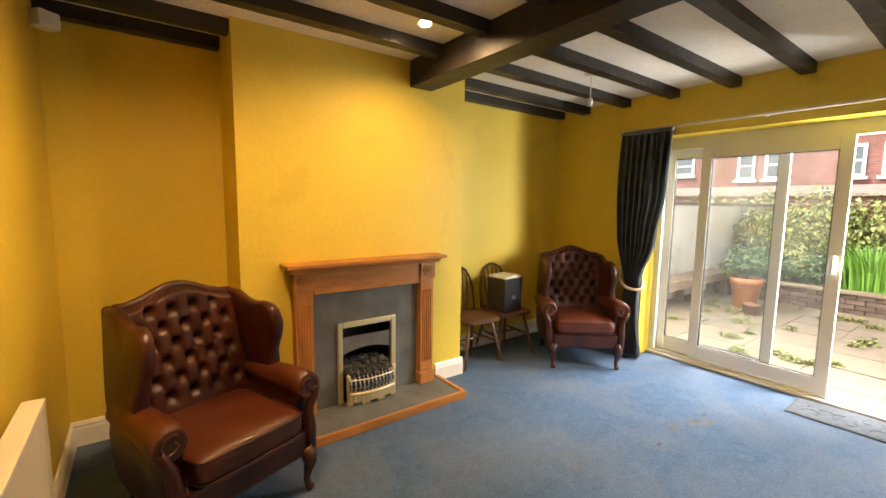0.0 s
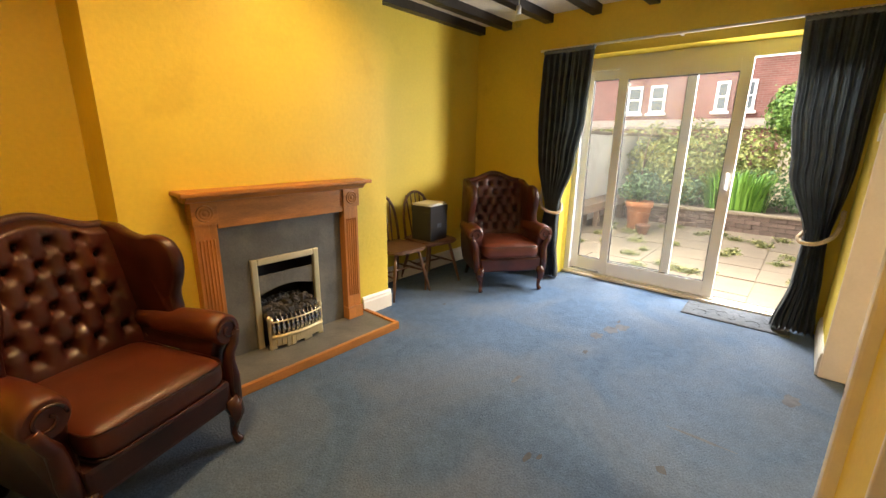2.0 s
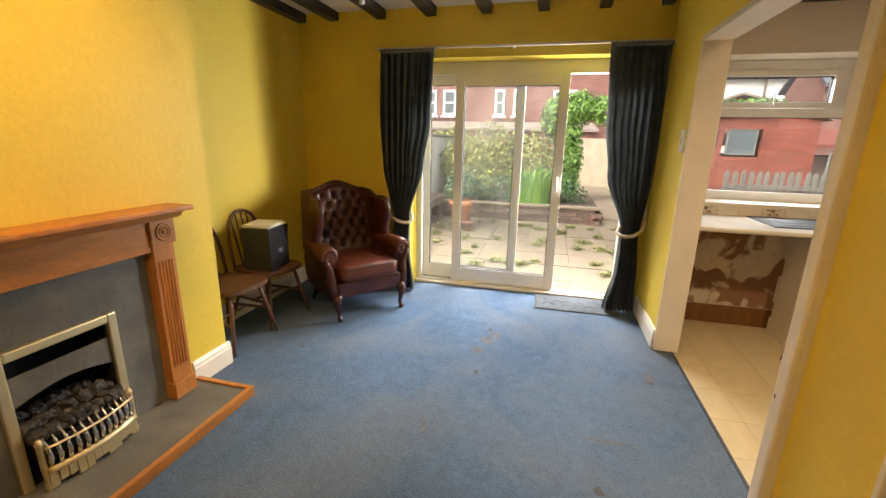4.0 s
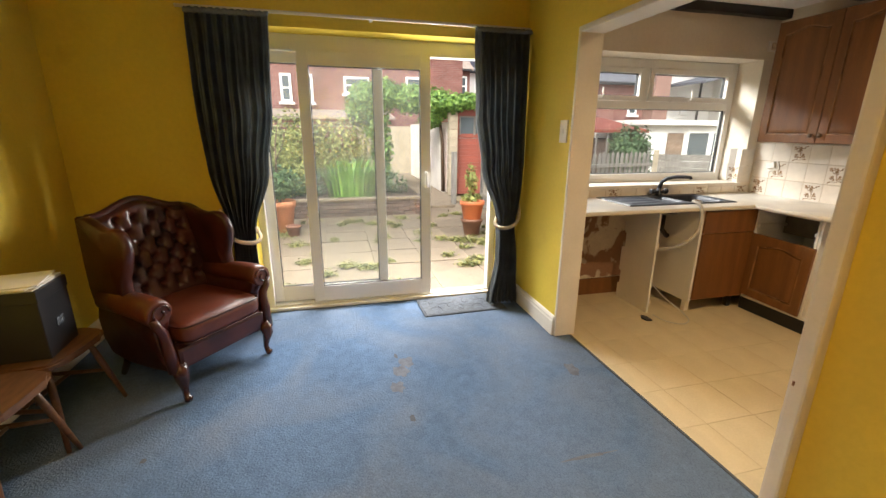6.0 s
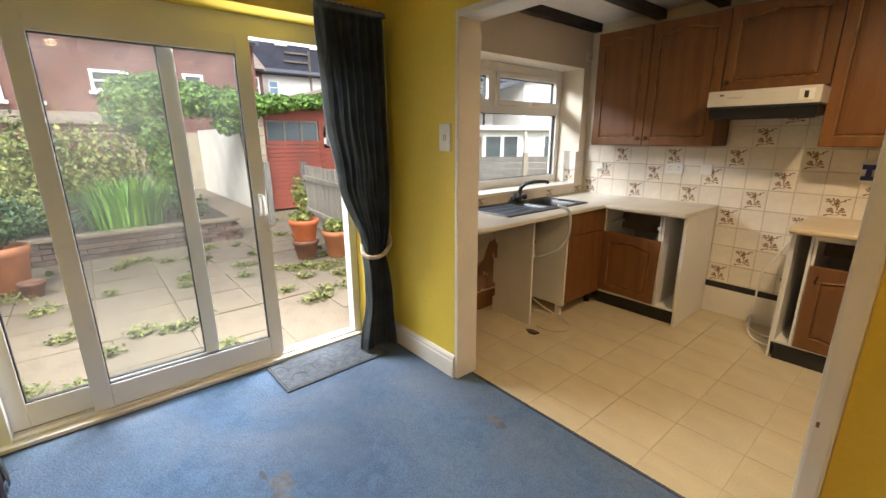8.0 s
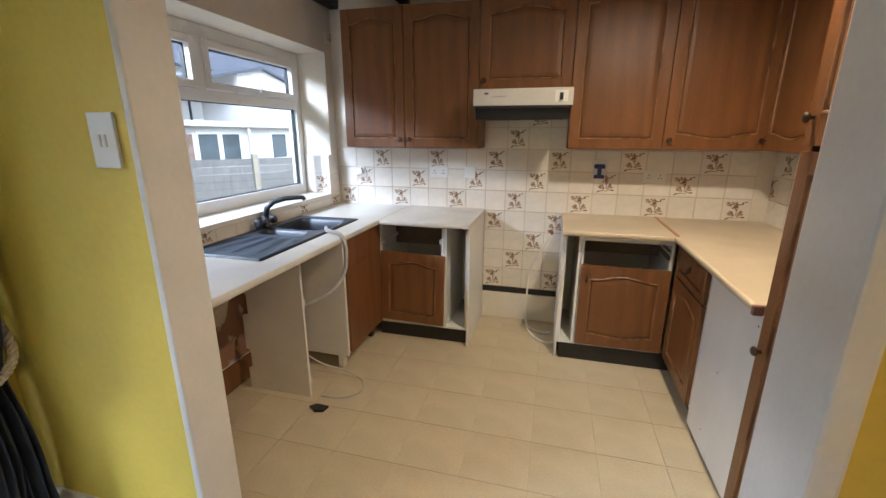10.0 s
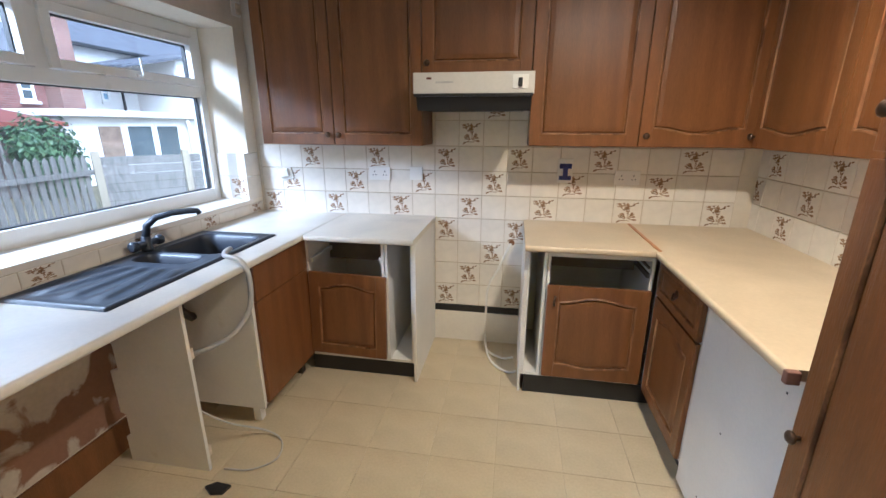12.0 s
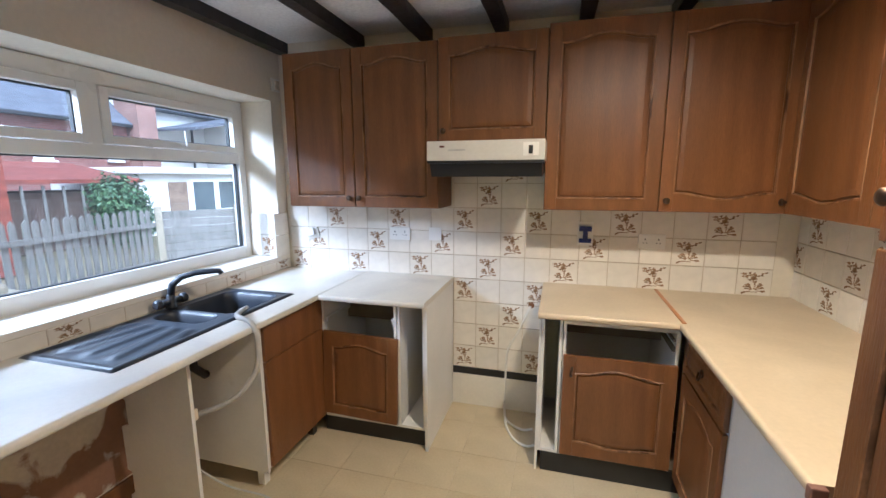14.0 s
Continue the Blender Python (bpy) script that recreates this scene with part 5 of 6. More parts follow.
spindle_chair(pose(3.085, 2.945, 0, 0, 0, -2), "dark-stained wooden spindle-back chair against the alcove wall")
spindle_chair(pose(3.515, 2.945, 0, 0, 0, -7), "dark-stained wooden spindle-back chair carrying a black box")
s = thing("black_box", pose(3.490, 2.925, 0.438, 0, 0, 4), "black cardboard file box on the spindle-back chair", "box")
bm = bmesh.new()
box(bm, -0.125, 0.125, -0.115, 0.115, 0.0, 0.325, 0.005)
part("carton", bm, "black_plastic", s)
part("lid", boxes((-0.129, 0.129, -0.119, 0.119, 0.270, 0.326), bevel=0.004), "black_plastic", s)
part("label_plate", boxes((-0.03, 0.03, -0.1195, -0.117, 0.12, 0.16)), "mat", s)
p = thing("papers", pose(3.490, 2.925, 0.764, 0, 0, 4), "stack of loose white papers on the black box", "papers")
for k, (dx, dy, rz) in enumerate(((0, 0, 0), (0.006, -0.004, 4), (-0.008, 0.003, -5), (0.004, 0.006, 9))):
    part("sheet", boxes((-0.12, 0.12, -0.105, 0.105, 0.0, 0.005), bevel=0.001), "white_board", p, at=pose(dx, dy, k * 0.0055, 0, 0, rz))


# ---- curtains ----
def curtain(name, inner, outer, label, seed):
    """A gathered curtain hung at x = 4.47; inner and outer edges are (z, y) pairs from top to bottom."""
    def along(pairs, z):
        for (za, ya), (zb, yb) in zip(pairs, pairs[1:]):
            if zb <= z <= za:
                t = (za - z) / (za - zb)
                t = t * t * (3 - 2 * t)
                return ya + (yb - ya) * t
        return pairs[-1][1]

    def at(u, v):
        z = 2.178 - v * 2.163
        a, b = along(inner, z), along(outer, z)
        w = abs(b - a)
        y = a + (b - a) * u
        fold = math.sin(u * 2 * math.pi * 8.0 + 1.2 * noise.noise((u * 3, v * 1.5, seed)) * 2 + seed)
        fold += 0.5 * math.sin(u * 2 * math.pi * 15 + 3 * noise.noise((v * 2, u * 4, seed + 3)))
        amp = 0.018 + 0.022 * min(1.0, 0.24 / max(w, 0.1)) * min(1, v * 4 + 0.3)
        head = max(0.0, 1 - v / 0.045)
        x = 4.468 - amp * fold * (1 - 0.5 * head) + 0.035 * math.exp(-((z - 0.70) / 0.10) ** 2)
        return (x, y + 0.004 * noise.noise((u * 9, v * 9, seed)), z)
    c = thing(name, pose(0, 0, 0), label, "curtain", "patio curtains")
    bm = bmesh.new()
    sheet(bm, 110, 90, at)
    bmesh.ops.solidify(bm, geom=bm.faces[:], thickness=0.004)
    part("cloth", bm, "curtain", c)
    bm = bmesh.new()
    tube(bm, [(4.455, inner[0][1] + (outer[0][1] - inner[0][1]) * k / 40, 2.163 + 0.004 * math.sin(k * 1.9)) for k in range(41)], 0.017, 8)
    part("gathered_heading", bm, "curtain", c)
    return c


curtain("curtain", [(2.21, 1.86), (1.6, 1.885), (1.2, 1.945), (0.70, 2.085), (0.4, 2.075), (0.0, 2.035)], [(2.21, 2.345), (1.6, 2.35), (1.2, 2.33), (0.70, 2.235), (0.0, 2.215)], "dark blue-grey lined curtain tied back with cream rope", 1.0)
curtain("curtain", [(2.21, 0.455), (1.6, 0.425), (1.2, 0.372), (0.70, 0.215), (0.4, 0.225), (0.0, 0.295)], [(2.21, 0.022), (1.2, 0.022), (0.70, 0.075), (0.3, 0.05), (0.0, 0.03)], "dark blue-grey curtain tied back beside the kitchen opening", 4.0)


def rope_tie(pts, label):
    P = [Vector(p) for p in pts]
    fine = []
    for i in range(len(P) - 1):
        p0, p1, p2, p3 = P[max(i - 1, 0)], P[i], P[i + 1], P[min(i + 2, len(P) - 1)]
        for k in range(12):
            t = k / 12
            fine.append(0.5 * ((2 * p1) + (p2 - p0) * t + (2 * p0 - 5 * p1 + 4 * p2 - p3) * t * t + (3 * p1 - p0 - 3 * p2 + p3) * t ** 3))
    fine.append(P[-1])
    r = thing("curtain_tieback", pose(0, 0, 0), label, "tieback", "curtain tiebacks")
    for k in range(3):
        bm = bmesh.new()
        strand = []
        for i, q in enumerate(fine):
            d = (fine[min(i + 1, len(fine) - 1)] - fine[max(i - 1, 0)]).normalized()
            s = d.cross(Vector((0.2, 0.1, 1))).normalized()
            t = d.cross(s)
            a = i * 0.9 + k * 2 * math.pi / 3
            strand.append(q + (s * math.cos(a) + t * math.sin(a)) * 0.0075)
        tube(bm, strand, 0.0085, 6)
        part("strand", bm, "rope", r)


rope_tie([(4.552, 2.315, 0.90), (4.48, 2.29, 0.80), (4.425, 2.245, 0.725), (4.405, 2.17, 0.685), (4.42, 2.085, 0.675), (4.47, 2.055, 0.70), (4.53, 2.09, 0.76)], "cream twisted rope curtain tieback looped round the curtain")
rope_tie([(4.552, 0.030, 0.92), (4.48, 0.035, 0.83), (4.42, 0.062, 0.755), (4.405, 0.13, 0.70), (4.42, 0.205, 0.690), (4.47, 0.240, 0.71), (4.53, 0.21, 0.76)], "cream twisted rope curtain tieback beside the switch wall")
r = thing("curtain_rail", pose(0, 0, 0), "white curtain rail above the patio door", "curtain rail")
bm = bmesh.new()
tube(bm, [(4.485, 0.02, 2.188), (4.485, 2.40, 2.188)], 0.011, 10)
part("rod", bm, "white_gloss", r)
for y in (0.30, 1.2, 2.2):
    part("bracket", boxes((4.49, 4.56, y - 0.01, y + 0.01, 2.178, 2.198)), "white_gloss", r)

# ---- doormat, radiator, small fittings ----
m = thing("doormat", pose(4.525, 0.515, 0.0, 0, 0, 1.5), "grey-blue patterned doormat by the patio door", "doormat")
bm = bmesh.new()
box(bm, -0.165, 0.165, -0.34, 0.34, 0.0, 0.009, 0.003)
part("mat_body", bm, "mat", m)
part("border", boxes((-0.180, -0.1655, -0.355, 0.355, 0, 0.007), (0.1655, 0.180, -0.355, 0.355, 0, 0.007), (-0.165, 0.165, -0.355, -0.3405, 0, 0.007), (-0.165, 0.165, 0.3405, 0.355, 0, 0.007), bevel=0.002), "mat_edge", m)
rng = random.Random(3)
for k in range(9):
    bm = bmesh.new()
    a0, x0, y0 = rng.uniform(0, 6), rng.uniform(-0.1, 0.1), -0.29 + k * 0.072
    tube(bm, [(x0 + 0.05 * math.cos(a0 + t * 0.5), y0 + 0.035 * math.sin(a0 + t * 0.5) + 0.004 * t, 0.009) for t in range(9)], 0.0028, 6)
    part("scroll_pattern", bm, "mat_edge", m)

r = thing("radiator", pose(XW + 0.035, 0.62, 0.0), "white panel radiator with a ribbed front on the yellow wall", "radiator")
bm = bmesh.new()
L = 1.30
prof = []
for i in range(130):
    prof.append((0.045 + (0.007 if (i // 2) % 2 else 0.0), i / 129 * L))
sheet(bm, 130, 2, lambda u, v: (0.045 + 0.008 * (0.5 + 0.5 * math.sin(u * 2 * math.pi * 36)), u * L, 0.20 + v * 0.58), smooth=True)
box(bm, 0.0, 0.044, 0.0, L, 0.19, 0.785, 0.004)
box(bm, 0.0, 0.058, 0.0, 0.012, 0.19, 0.79, 0.003)
box(bm, 0.0, 0.058, L - 0.012, L, 0.19, 0.79, 0.003)
box(bm, -0.002, 0.060, 0.0, L, 0.775, 0.795, 0.005)
part("panel", bm, "white_gloss", r)
bm = bmesh.new()
tube(bm, [(0.02, L + 0.0, 0.25), (0.02, L + 0.05, 0.25), (0.02, L + 0.055, 0.0)], 0.009)
part("pipe", bm, "chrome", r)
part("bracket", boxes((-0.036, 0.0, 0.2, 0.24, 0.3, 0.7)), "white_gloss", r)
part("bracket", boxes((-0.036, 0.0, 1.06, 1.10, 0.3, 0.7)), "white_gloss", r)
bm = bmesh.new()
lathe(bm, [(0.016, 0), (0.018, 0.04), (0.013, 0.05)], 12, (0.02, L + 0.052, 0.25))
part("valve", bm, "white_plastic", r)

p = thing("alarm_sensor", pose(XW + 0.05, 3.055, 2.385, 0, 0, 40), "cream alarm sensor box high in the corner", "sensor")
part("case", boxes((-0.05, 0.05, -0.045, 0.04, -0.04, 0.045), bevel=0.010), "white_plastic", p)

s = thing("ceiling_spotlight", pose(SPOTS[0][0], SPOTS[0][1], CZ), "lit warm ceiling spotlight with a metal ring", "ceiling light", "ceiling spotlights")
bm = bmesh.new()
lathe(bm, [(0.035, -0.004), (0.052, -0.012), (0.052, -0.004), (0.050, 0.0)], 24)
part("ring", bm, "brass", s)
bm = bmesh.new()
lathe(bm, [(0.030, -0.016), (0.034, -0.010), (0.034, -0.003)], 20)
part("bulb", bm, "lamp_glow", s, "glowing warm bulb")
copy_thing(s, pose(SPOTS[1][0], SPOTS[1][1], CZ))
copy_thing(s, pose(2.20, -0.85, KZ))
# Lit fitting made up for the added kitchen lamp.
copy_thing(s, pose(3.15, -0.95, KZ))

p = thing("pendant_light", pose(3.56, 2.10, CZ), "unlit clear bulb on a white pendant cord", "pendant light")
bm = bmesh.new()
lathe(bm, [(0.050, 0.0), (0.048, -0.014), (0.020, -0.026), (0.005, -0.028)], 20)
part("ceiling_rose", bm, "white_plastic", p)
bm = bmesh.new()
tube(bm, [(0, 0, -0.025), (0, 0, -0.19)], 0.004)
part("cord", bm, "white_plastic", p)
bm = bmesh.new()
lathe(bm, [(0.012, -0.19), (0.019, -0.20), (0.019, -0.245), (0.014, -0.25)], 14)
part("lampholder", bm, "white_plastic", p)
bm = bmesh.new()
lathe(bm, [(0.013, -0.25), (0.016, -0.265), (0.028, -0.295), (0.030, -0.315), (0.022, -0.337), (0.003, -0.345)], 16)
b = part("bulb", bm, "glass", p, "clear glass bulb")

# marks on the carpet
rng = random.Random(21)
for x, y, rx, ry, n in ((3.37, 0.11, 0.075, 0.040, 16), (3.60, 1.17, 0.075, 0.045, 14), (3.43, 1.22, 0.055, 0.042, 14), (3.14, 1.18, 0.028, 0.014, 9), (3.79, 1.18, 0.030, 0.014, 9), (2.03, 0.98, 0.032, 0.014, 9), (2.07, 0.94, 0.020, 0.012, 9), (2.55, 1.35, 0.05, 0.012, 10), (2.35, 0.51, 0.026, 0.022, 9), (3.136, 2.42, 0.016, 0.014, 9), (3.70, 1.12, 0.060, 0.045, 14), (2.685, 0.43, 0.010, 0.13, 14), (1.75, 0.75, 0.018, 0.03, 9)):
    bm = bmesh.new()
    pts = []
    for k in range(n):
        a = 2 * math.pi * k / n
        q = 1 + rng.uniform(-0.3, 0.3)
        px, py = x + rx * q * math.cos(a), y + ry * q * math.sin(a)
        pts.append(bm.verts.new((px, py, carpet_height(px, py) + 0.0022)))
    bm.faces.new(pts)
    tagged(part("carpet_mark", bm, "carpet_stain" if max(rx, ry) > 0.04 else "mat_edge"), "faded brownish stain in the blue carpet" if max(rx, ry) > 0.04 else "small dark mark on the blue carpet", "stain")


# ---- outside: materials ----
def leaf_material(name, dark, light):
    m = bpy.data.materials.new(name)
    m.use_nodes = True
    n, l = m.node_tree.nodes, m.node_tree.links
    p = n["Principled BSDF"]
    g = n.new("ShaderNodeNewGeometry")
    x = n.new("ShaderNodeMix")
    x.data_type = "RGBA"
    x.inputs[6].default_value, x.inputs[7].default_value = (*dark, 1), (*light, 1)
    l.new(g.outputs["Random Per Island"], x.inputs[0])
    l.new(x.outputs[2], p.inputs["Base Color"])
    p.inputs["Roughness"].default_value = 0.5
    p.inputs["Subsurface Weight"].default_value = 0.0
    return m


M["leaf"] = leaf_material("green_leaves", (0.045, 0.115, 0.018), (0.20, 0.33, 0.06))
M["leaf_yellow"] = leaf_material("yellow_green_leaves", (0.09, 0.13, 0.025), (0.33, 0.34, 0.10))
M["leaf_dark"] = leaf_material("dark_green_leaves", (0.022, 0.060, 0.022), (0.095, 0.165, 0.060))
M["blade"] = leaf_material("iris_blades", (0.06, 0.17, 0.02), (0.20, 0.38, 0.05))
M["weed"] = leaf_material("paving_weeds", (0.09, 0.12, 0.03), (0.31, 0.28, 0.09))
M["bark"] = material("brown_bark", (0.10, 0.065, 0.04), 0.9, 0.3, 20, bump=0.01, bump_scale=30)
M["flag"] = material("weathered_concrete_flag", (0.27, 0.212, 0.148), 0.9, 0.2, 2.5, 0.25, 60, bump=0.004, bump_scale=40, second=(0.185, 0.145, 0.10), second_scale=2.5, second_low=0.45, second_high=0.75, island=0.16)
M["soil"] = material("earth", (0.07, 0.05, 0.035), 0.95, 0.3, 6, 0.3, 40, bump=0.02, bump_scale=15)
M["grass_ground"] = material("rough_ground", (0.20, 0.17, 0.10), 0.95, 0.3, 0.8, 0.3, 20)
M["old_brick"] = material("dark_old_brick", (0.16, 0.11, 0.085), 0.9, 0.2, 4, 0.25, 60, bump=0.004, bump_scale=50, island=0.35)
M["white_wall"] = material("whitewashed_masonry", (0.70, 0.67, 0.60), 0.85, 0.08, 1.6, 0.12, 25, bump=0.006, bump_scale=18, second=(0.50, 0.46, 0.38), second_scale=2.2, second_low=0.6, second_high=0.8)
M["cream_stone"] = material("cream_stone_blocks", (0.42, 0.36, 0.26), 0.85, 0.1, 3, 0.12, 30, bump=0.006, bump_scale=14, island=0.2)
M["red_board"] = material("red_stained_board", (0.25, 0.060, 0.035), 0.6, 0.18, 3.0, 0.2, 40, stretch=(3, 0.6, 3), second=(0.17, 0.045, 0.03), second_scale=2.5, second_low=0.5, second_high=0.8, island=0.12)
M["grey_wood"] = material("weathered_grey_timber", (0.24, 0.225, 0.20), 0.9, 0.20, 6, 0.25, 40, stretch=(5, 5, 0.7), island=0.2)
M["pale_wood"] = material("pale_weathered_board", (0.40, 0.36, 0.30), 0.9, 0.18, 6, 0.25, 40, stretch=(5, 5, 0.7), island=0.2)
M["bench_wood"] = material("old_bench_timber", (0.24, 0.17, 0.12), 0.85, 0.2, 5, 0.2, 40)
M["terracotta"] = material("terracotta", (0.48, 0.19, 0.085), 0.75, 0.12, 5, 0.12, 60, second=(0.40, 0.24, 0.15), second_scale=4, second_low=0.6, second_high=0.8)
M["orange_plastic"] = material("faded_orange_pot", (0.56, 0.16, 0.06), 0.55, 0.1, 5)
M["brown_pot"] = material("brown_glazed_pot", (0.20, 0.095, 0.06), 0.5, 0.15, 6)
M["slate_roof"] = material("slate_roof", (0.11, 0.115, 0.135), 0.7, 0.15, 1.5, 0.2, 12, stretch=(1, 1, 6))
M["tile_roof"] = material("grey_brown_roof_tiles", (0.30, 0.24, 0.20), 0.85, 0.15, 1.5, 0.25, 9)
M["dark_slate"] = material("dark_slate_hanging", (0.045, 0.047, 0.070), 0.6, 0.15, 1.5, 0.2, 12)
M["render_white"] = material("white_render", (0.72, 0.70, 0.66), 0.85, 0.05, 0.8, 0.05, 20)
M["window_dark"] = material("dark_window_glass", (0.09, 0.11, 0.12), 0.08, 0.25, 0.7)
# Opaque blue: the sky's reflection is put into the base colour.
M["window_blue"] = material("sky_tinted_glass", (0.22, 0.34, 0.46), 0.08, 0.2, 0.7)


def brick_material(name, c1, c2, mortar):
    m = bpy.data.materials.new(name)
    m.use_nodes = True
    n, l = m.node_tree.nodes, m.node_tree.links
    p = n["Principled BSDF"]
    co, sep, cmb = n.new("ShaderNodeTexCoord"), n.new("ShaderNodeSeparateXYZ"), n.new("ShaderNodeCombineXYZ")
    add = n.new("ShaderNodeMath")
    l.new(co.outputs["Object"], sep.inputs[0])
    l.new(sep.outputs[0], add.inputs[0]), l.new(sep.outputs[1], add.inputs[1])
    l.new(add.outputs[0], cmb.inputs[0]), l.new(sep.outputs[2], cmb.inputs[1])
    b = n.new("ShaderNodeTexBrick")
    l.new(cmb.outputs[0], b.inputs["Vector"])
    b.inputs["Color1"].default_value, b.inputs["Color2"].default_value, b.inputs["Mortar"].default_value = (*c1, 1), (*c2, 1), (*mortar, 1)
    b.inputs["Scale"].default_value, b.inputs["Brick Width"].default_value, b.inputs["Row Height"].default_value, b.inputs["Mortar Size"].default_value = 1.0, 0.225, 0.075, 0.006
    nz, mx = n.new("ShaderNodeTexNoise"), n.new("ShaderNodeMix")
    nz.inputs["Scale"].default_value = 1.2
    mx.data_type, mx.blend_type = "RGBA", "MULTIPLY"
    mx.inputs[0].default_value = 0.5
    l.new(co.outputs["Object"], nz.inputs["Vector"])
    l.new(b.outputs[0], mx.inputs[6]), l.new(nz.outputs["Fac"], mx.inputs[7])
    l.new(mx.outputs[2], p.inputs["Base Color"])
    p.inputs["Roughness"].default_value = 0.9
    return m


M["red_brick"] = brick_material("red_brick", (0.23, 0.092, 0.073), (0.30, 0.125, 0.10), (0.30, 0.22, 0.19))
M["orange_brick"] = brick_material("orange_brick", (0.29, 0.145, 0.11), (0.34, 0.18, 0.14), (0.40, 0.32, 0.27))

# ---- outside: ground ----
GZ = -0.10
bm = bmesh.new()
box(bm, -400, 400, -400, 400, -0.6, GZ - 0.045)
tagged(part("ground", bm, "grass_ground"), "rough earth ground beyond the patio", "ground", kind="structure")
structure("house_footing", boxes((XO, XO + 0.05, KY - 0.15, YN + 0.15, GZ - 0.05, -0.012), bevel=0.003), "flag", "concrete step edge below the patio door")
structure("outer_wall_face", boxes((XO, XO + 0.02, DY1 + 0.02, YN + 0.15, 0, 5.2), (XO, XO + 0.02, WY1 + 0.02, DY0 - 0.02, 0, 5.2), (XO, XO + 0.02, KY - 0.15, WY0 - 0.02, 0, 5.2), (XO, XO + 0.02, DY0 - 0.02, DY1 + 0.02, DZ + 0.02, 5.2), (XO, XO + 0.02, WY0 - 0.02, WY1 + 0.02, WZ1 + 0.02, 5.2), (XO, XO + 0.02, WY0 - 0.02, WY1 + 0.02, 0, WZ0 - 0.05)), "render_white", "pale rendered outside face of the house")
pv = tagged(new("pavement"), "weathered concrete patio flags with weeds in the joints", "patio", kind="structure")
bm = bmesh.new()
box(bm, -0.300, 0.300, -0.300, 0.300, -0.04, 0.0)
bmesh.ops.bevel(bm, geom=[e for e in bm.edges if all(v.co.z > -0.01 for v in e.verts)], offset=0.003, segments=1, affect="EDGES")
flag = mesh_of("flag", bm, "flag")
rng = random.Random(8)
for i in range(9):
    for j in range(-5, 6):
        x, y = XO + 0.36 + i * 0.605, 0.2 + j * 0.605
        if y > 3.3:
            continue
        piece("flag", flag, pv, pose(x, y, GZ + rng.uniform(-0.006, 0.004), rng.uniform(-0.5, 0.5), rng.uniform(-0.5, 0.5), rng.uniform(-0.6, 0.6)))
part("bedding", boxes((XO + 0.05, 10.4, -3.2, 3.35, GZ - 0.05, GZ - 0.010)), "grass_ground", pv)
structure("path", boxes((10.32, 17.0, -1.15, 0.62, GZ - 0.04, GZ + 0.03), (9.75, 10.30, -0.9, -0.1, GZ - 0.03, GZ + 0.05), bevel=0.01), "flag", "pale concrete path to the back wall")


def leaves(bm, count, point, size, rng, droop=0.0):
    """Small folded leaves at the places that point(rng) gives, with their outward normals."""
    for _ in range(count):
        p, nrm = point(rng)
        d = (Vector(nrm) + Vector((rng.uniform(-.7, .7), rng.uniform(-.7, .7), rng.uniform(-.5, .7) - droop))).normalized()
        s = d.orthogonal().normalized()
        s.rotate(Matrix.Rotation(rng.uniform(0, 6.28), 3, d))
        t = d.cross(s)
        k = size * rng.uniform(0.6, 1.3)
        c = Vector(p)
        v = [bm.verts.new(c - t * k * 0.6), bm.verts.new(c + s * k * 0.42 + d * k * 0.15), bm.verts.new(c + t * k * 0.7), bm.verts.new(c - s * k * 0.42 + d * k * 0.15)]
        bm.faces.new((v[0], v[1], v[2]))
        bm.faces.new((v[0], v[2], v[3]))


def blob_points(blobs):
    """Points near the surfaces of a set of lumps (x, y, z, rx, ry, rz), biased to the outside."""
    wts = [b[3] * b[4] + b[4] * b[5] + b[3] * b[5] for b in blobs]

    def pick(rng):
        b = rng.choices(blobs, wts)[0]
        d = Vector((rng.gauss(0, 1), rng.gauss(0, 1), rng.gauss(0, 1))).normalized()
        k = 1 - 0.45 * rng.random() ** 2 + 0.10 * rng.gauss(0, 1)
        k *= 1 + 0.22 * noise.noise(d * 2.2 + Vector(b[:3]))
        return (b[0] + d.x * b[3] * k, b[1] + d.y * b[4] * k, b[2] + d.z * b[5] * k), d
    return pick


def shrub(name, blobs, count, size, mat, label, trunk=None, category="shrub", seed=1):
    base = blobs[0]
    s = thing(name, pose(0, 0, 0), label, category)
    bm = bmesh.new()
    leaves(bm, count, blob_points(blobs), size, random.Random(seed))
    tagged(part("crown", bm, mat, s), kind="stuff")
    if trunk:
        for path, rad in trunk:
            bm = bmesh.new()
            tube(bm, path, rad, 8)
            part("trunk", bm, "bark", s)
    return s


# raised bed with low brick wall
rb = thing("raised_bed", pose(0, 0, 0), "raised flower bed behind a low dark brick wall", "flower bed")
bm = bmesh.new()
box(bm, -0.05, 0.05, -0.107, 0.107, -0.034, 0.034, 0.004)
bme = mesh_of("brick", bm, "old_brick")
rng = random.Random(14)
for r in range(4):
    for k in range(15):
        y = -0.05 + k * 0.222 + (0.111 if r % 2 else 0)
        piece("brick", bme, rb, pose(9.22 + rng.uniform(-0.006, 0.006), y, GZ + 0.036 + r * 0.075, 0, 0, rng.uniform(-1.5, 1.5)))
part("coping", boxes((9.14, 9.32, -0.17, 3.30, GZ + 0.30, GZ + 0.345), bevel=0.008), "flag", rb)
part("soil", boxes((9.27, 11.8, -0.15, 3.30, GZ - 0.04, GZ + 0.29), bevel=0.02), "soil", rb)

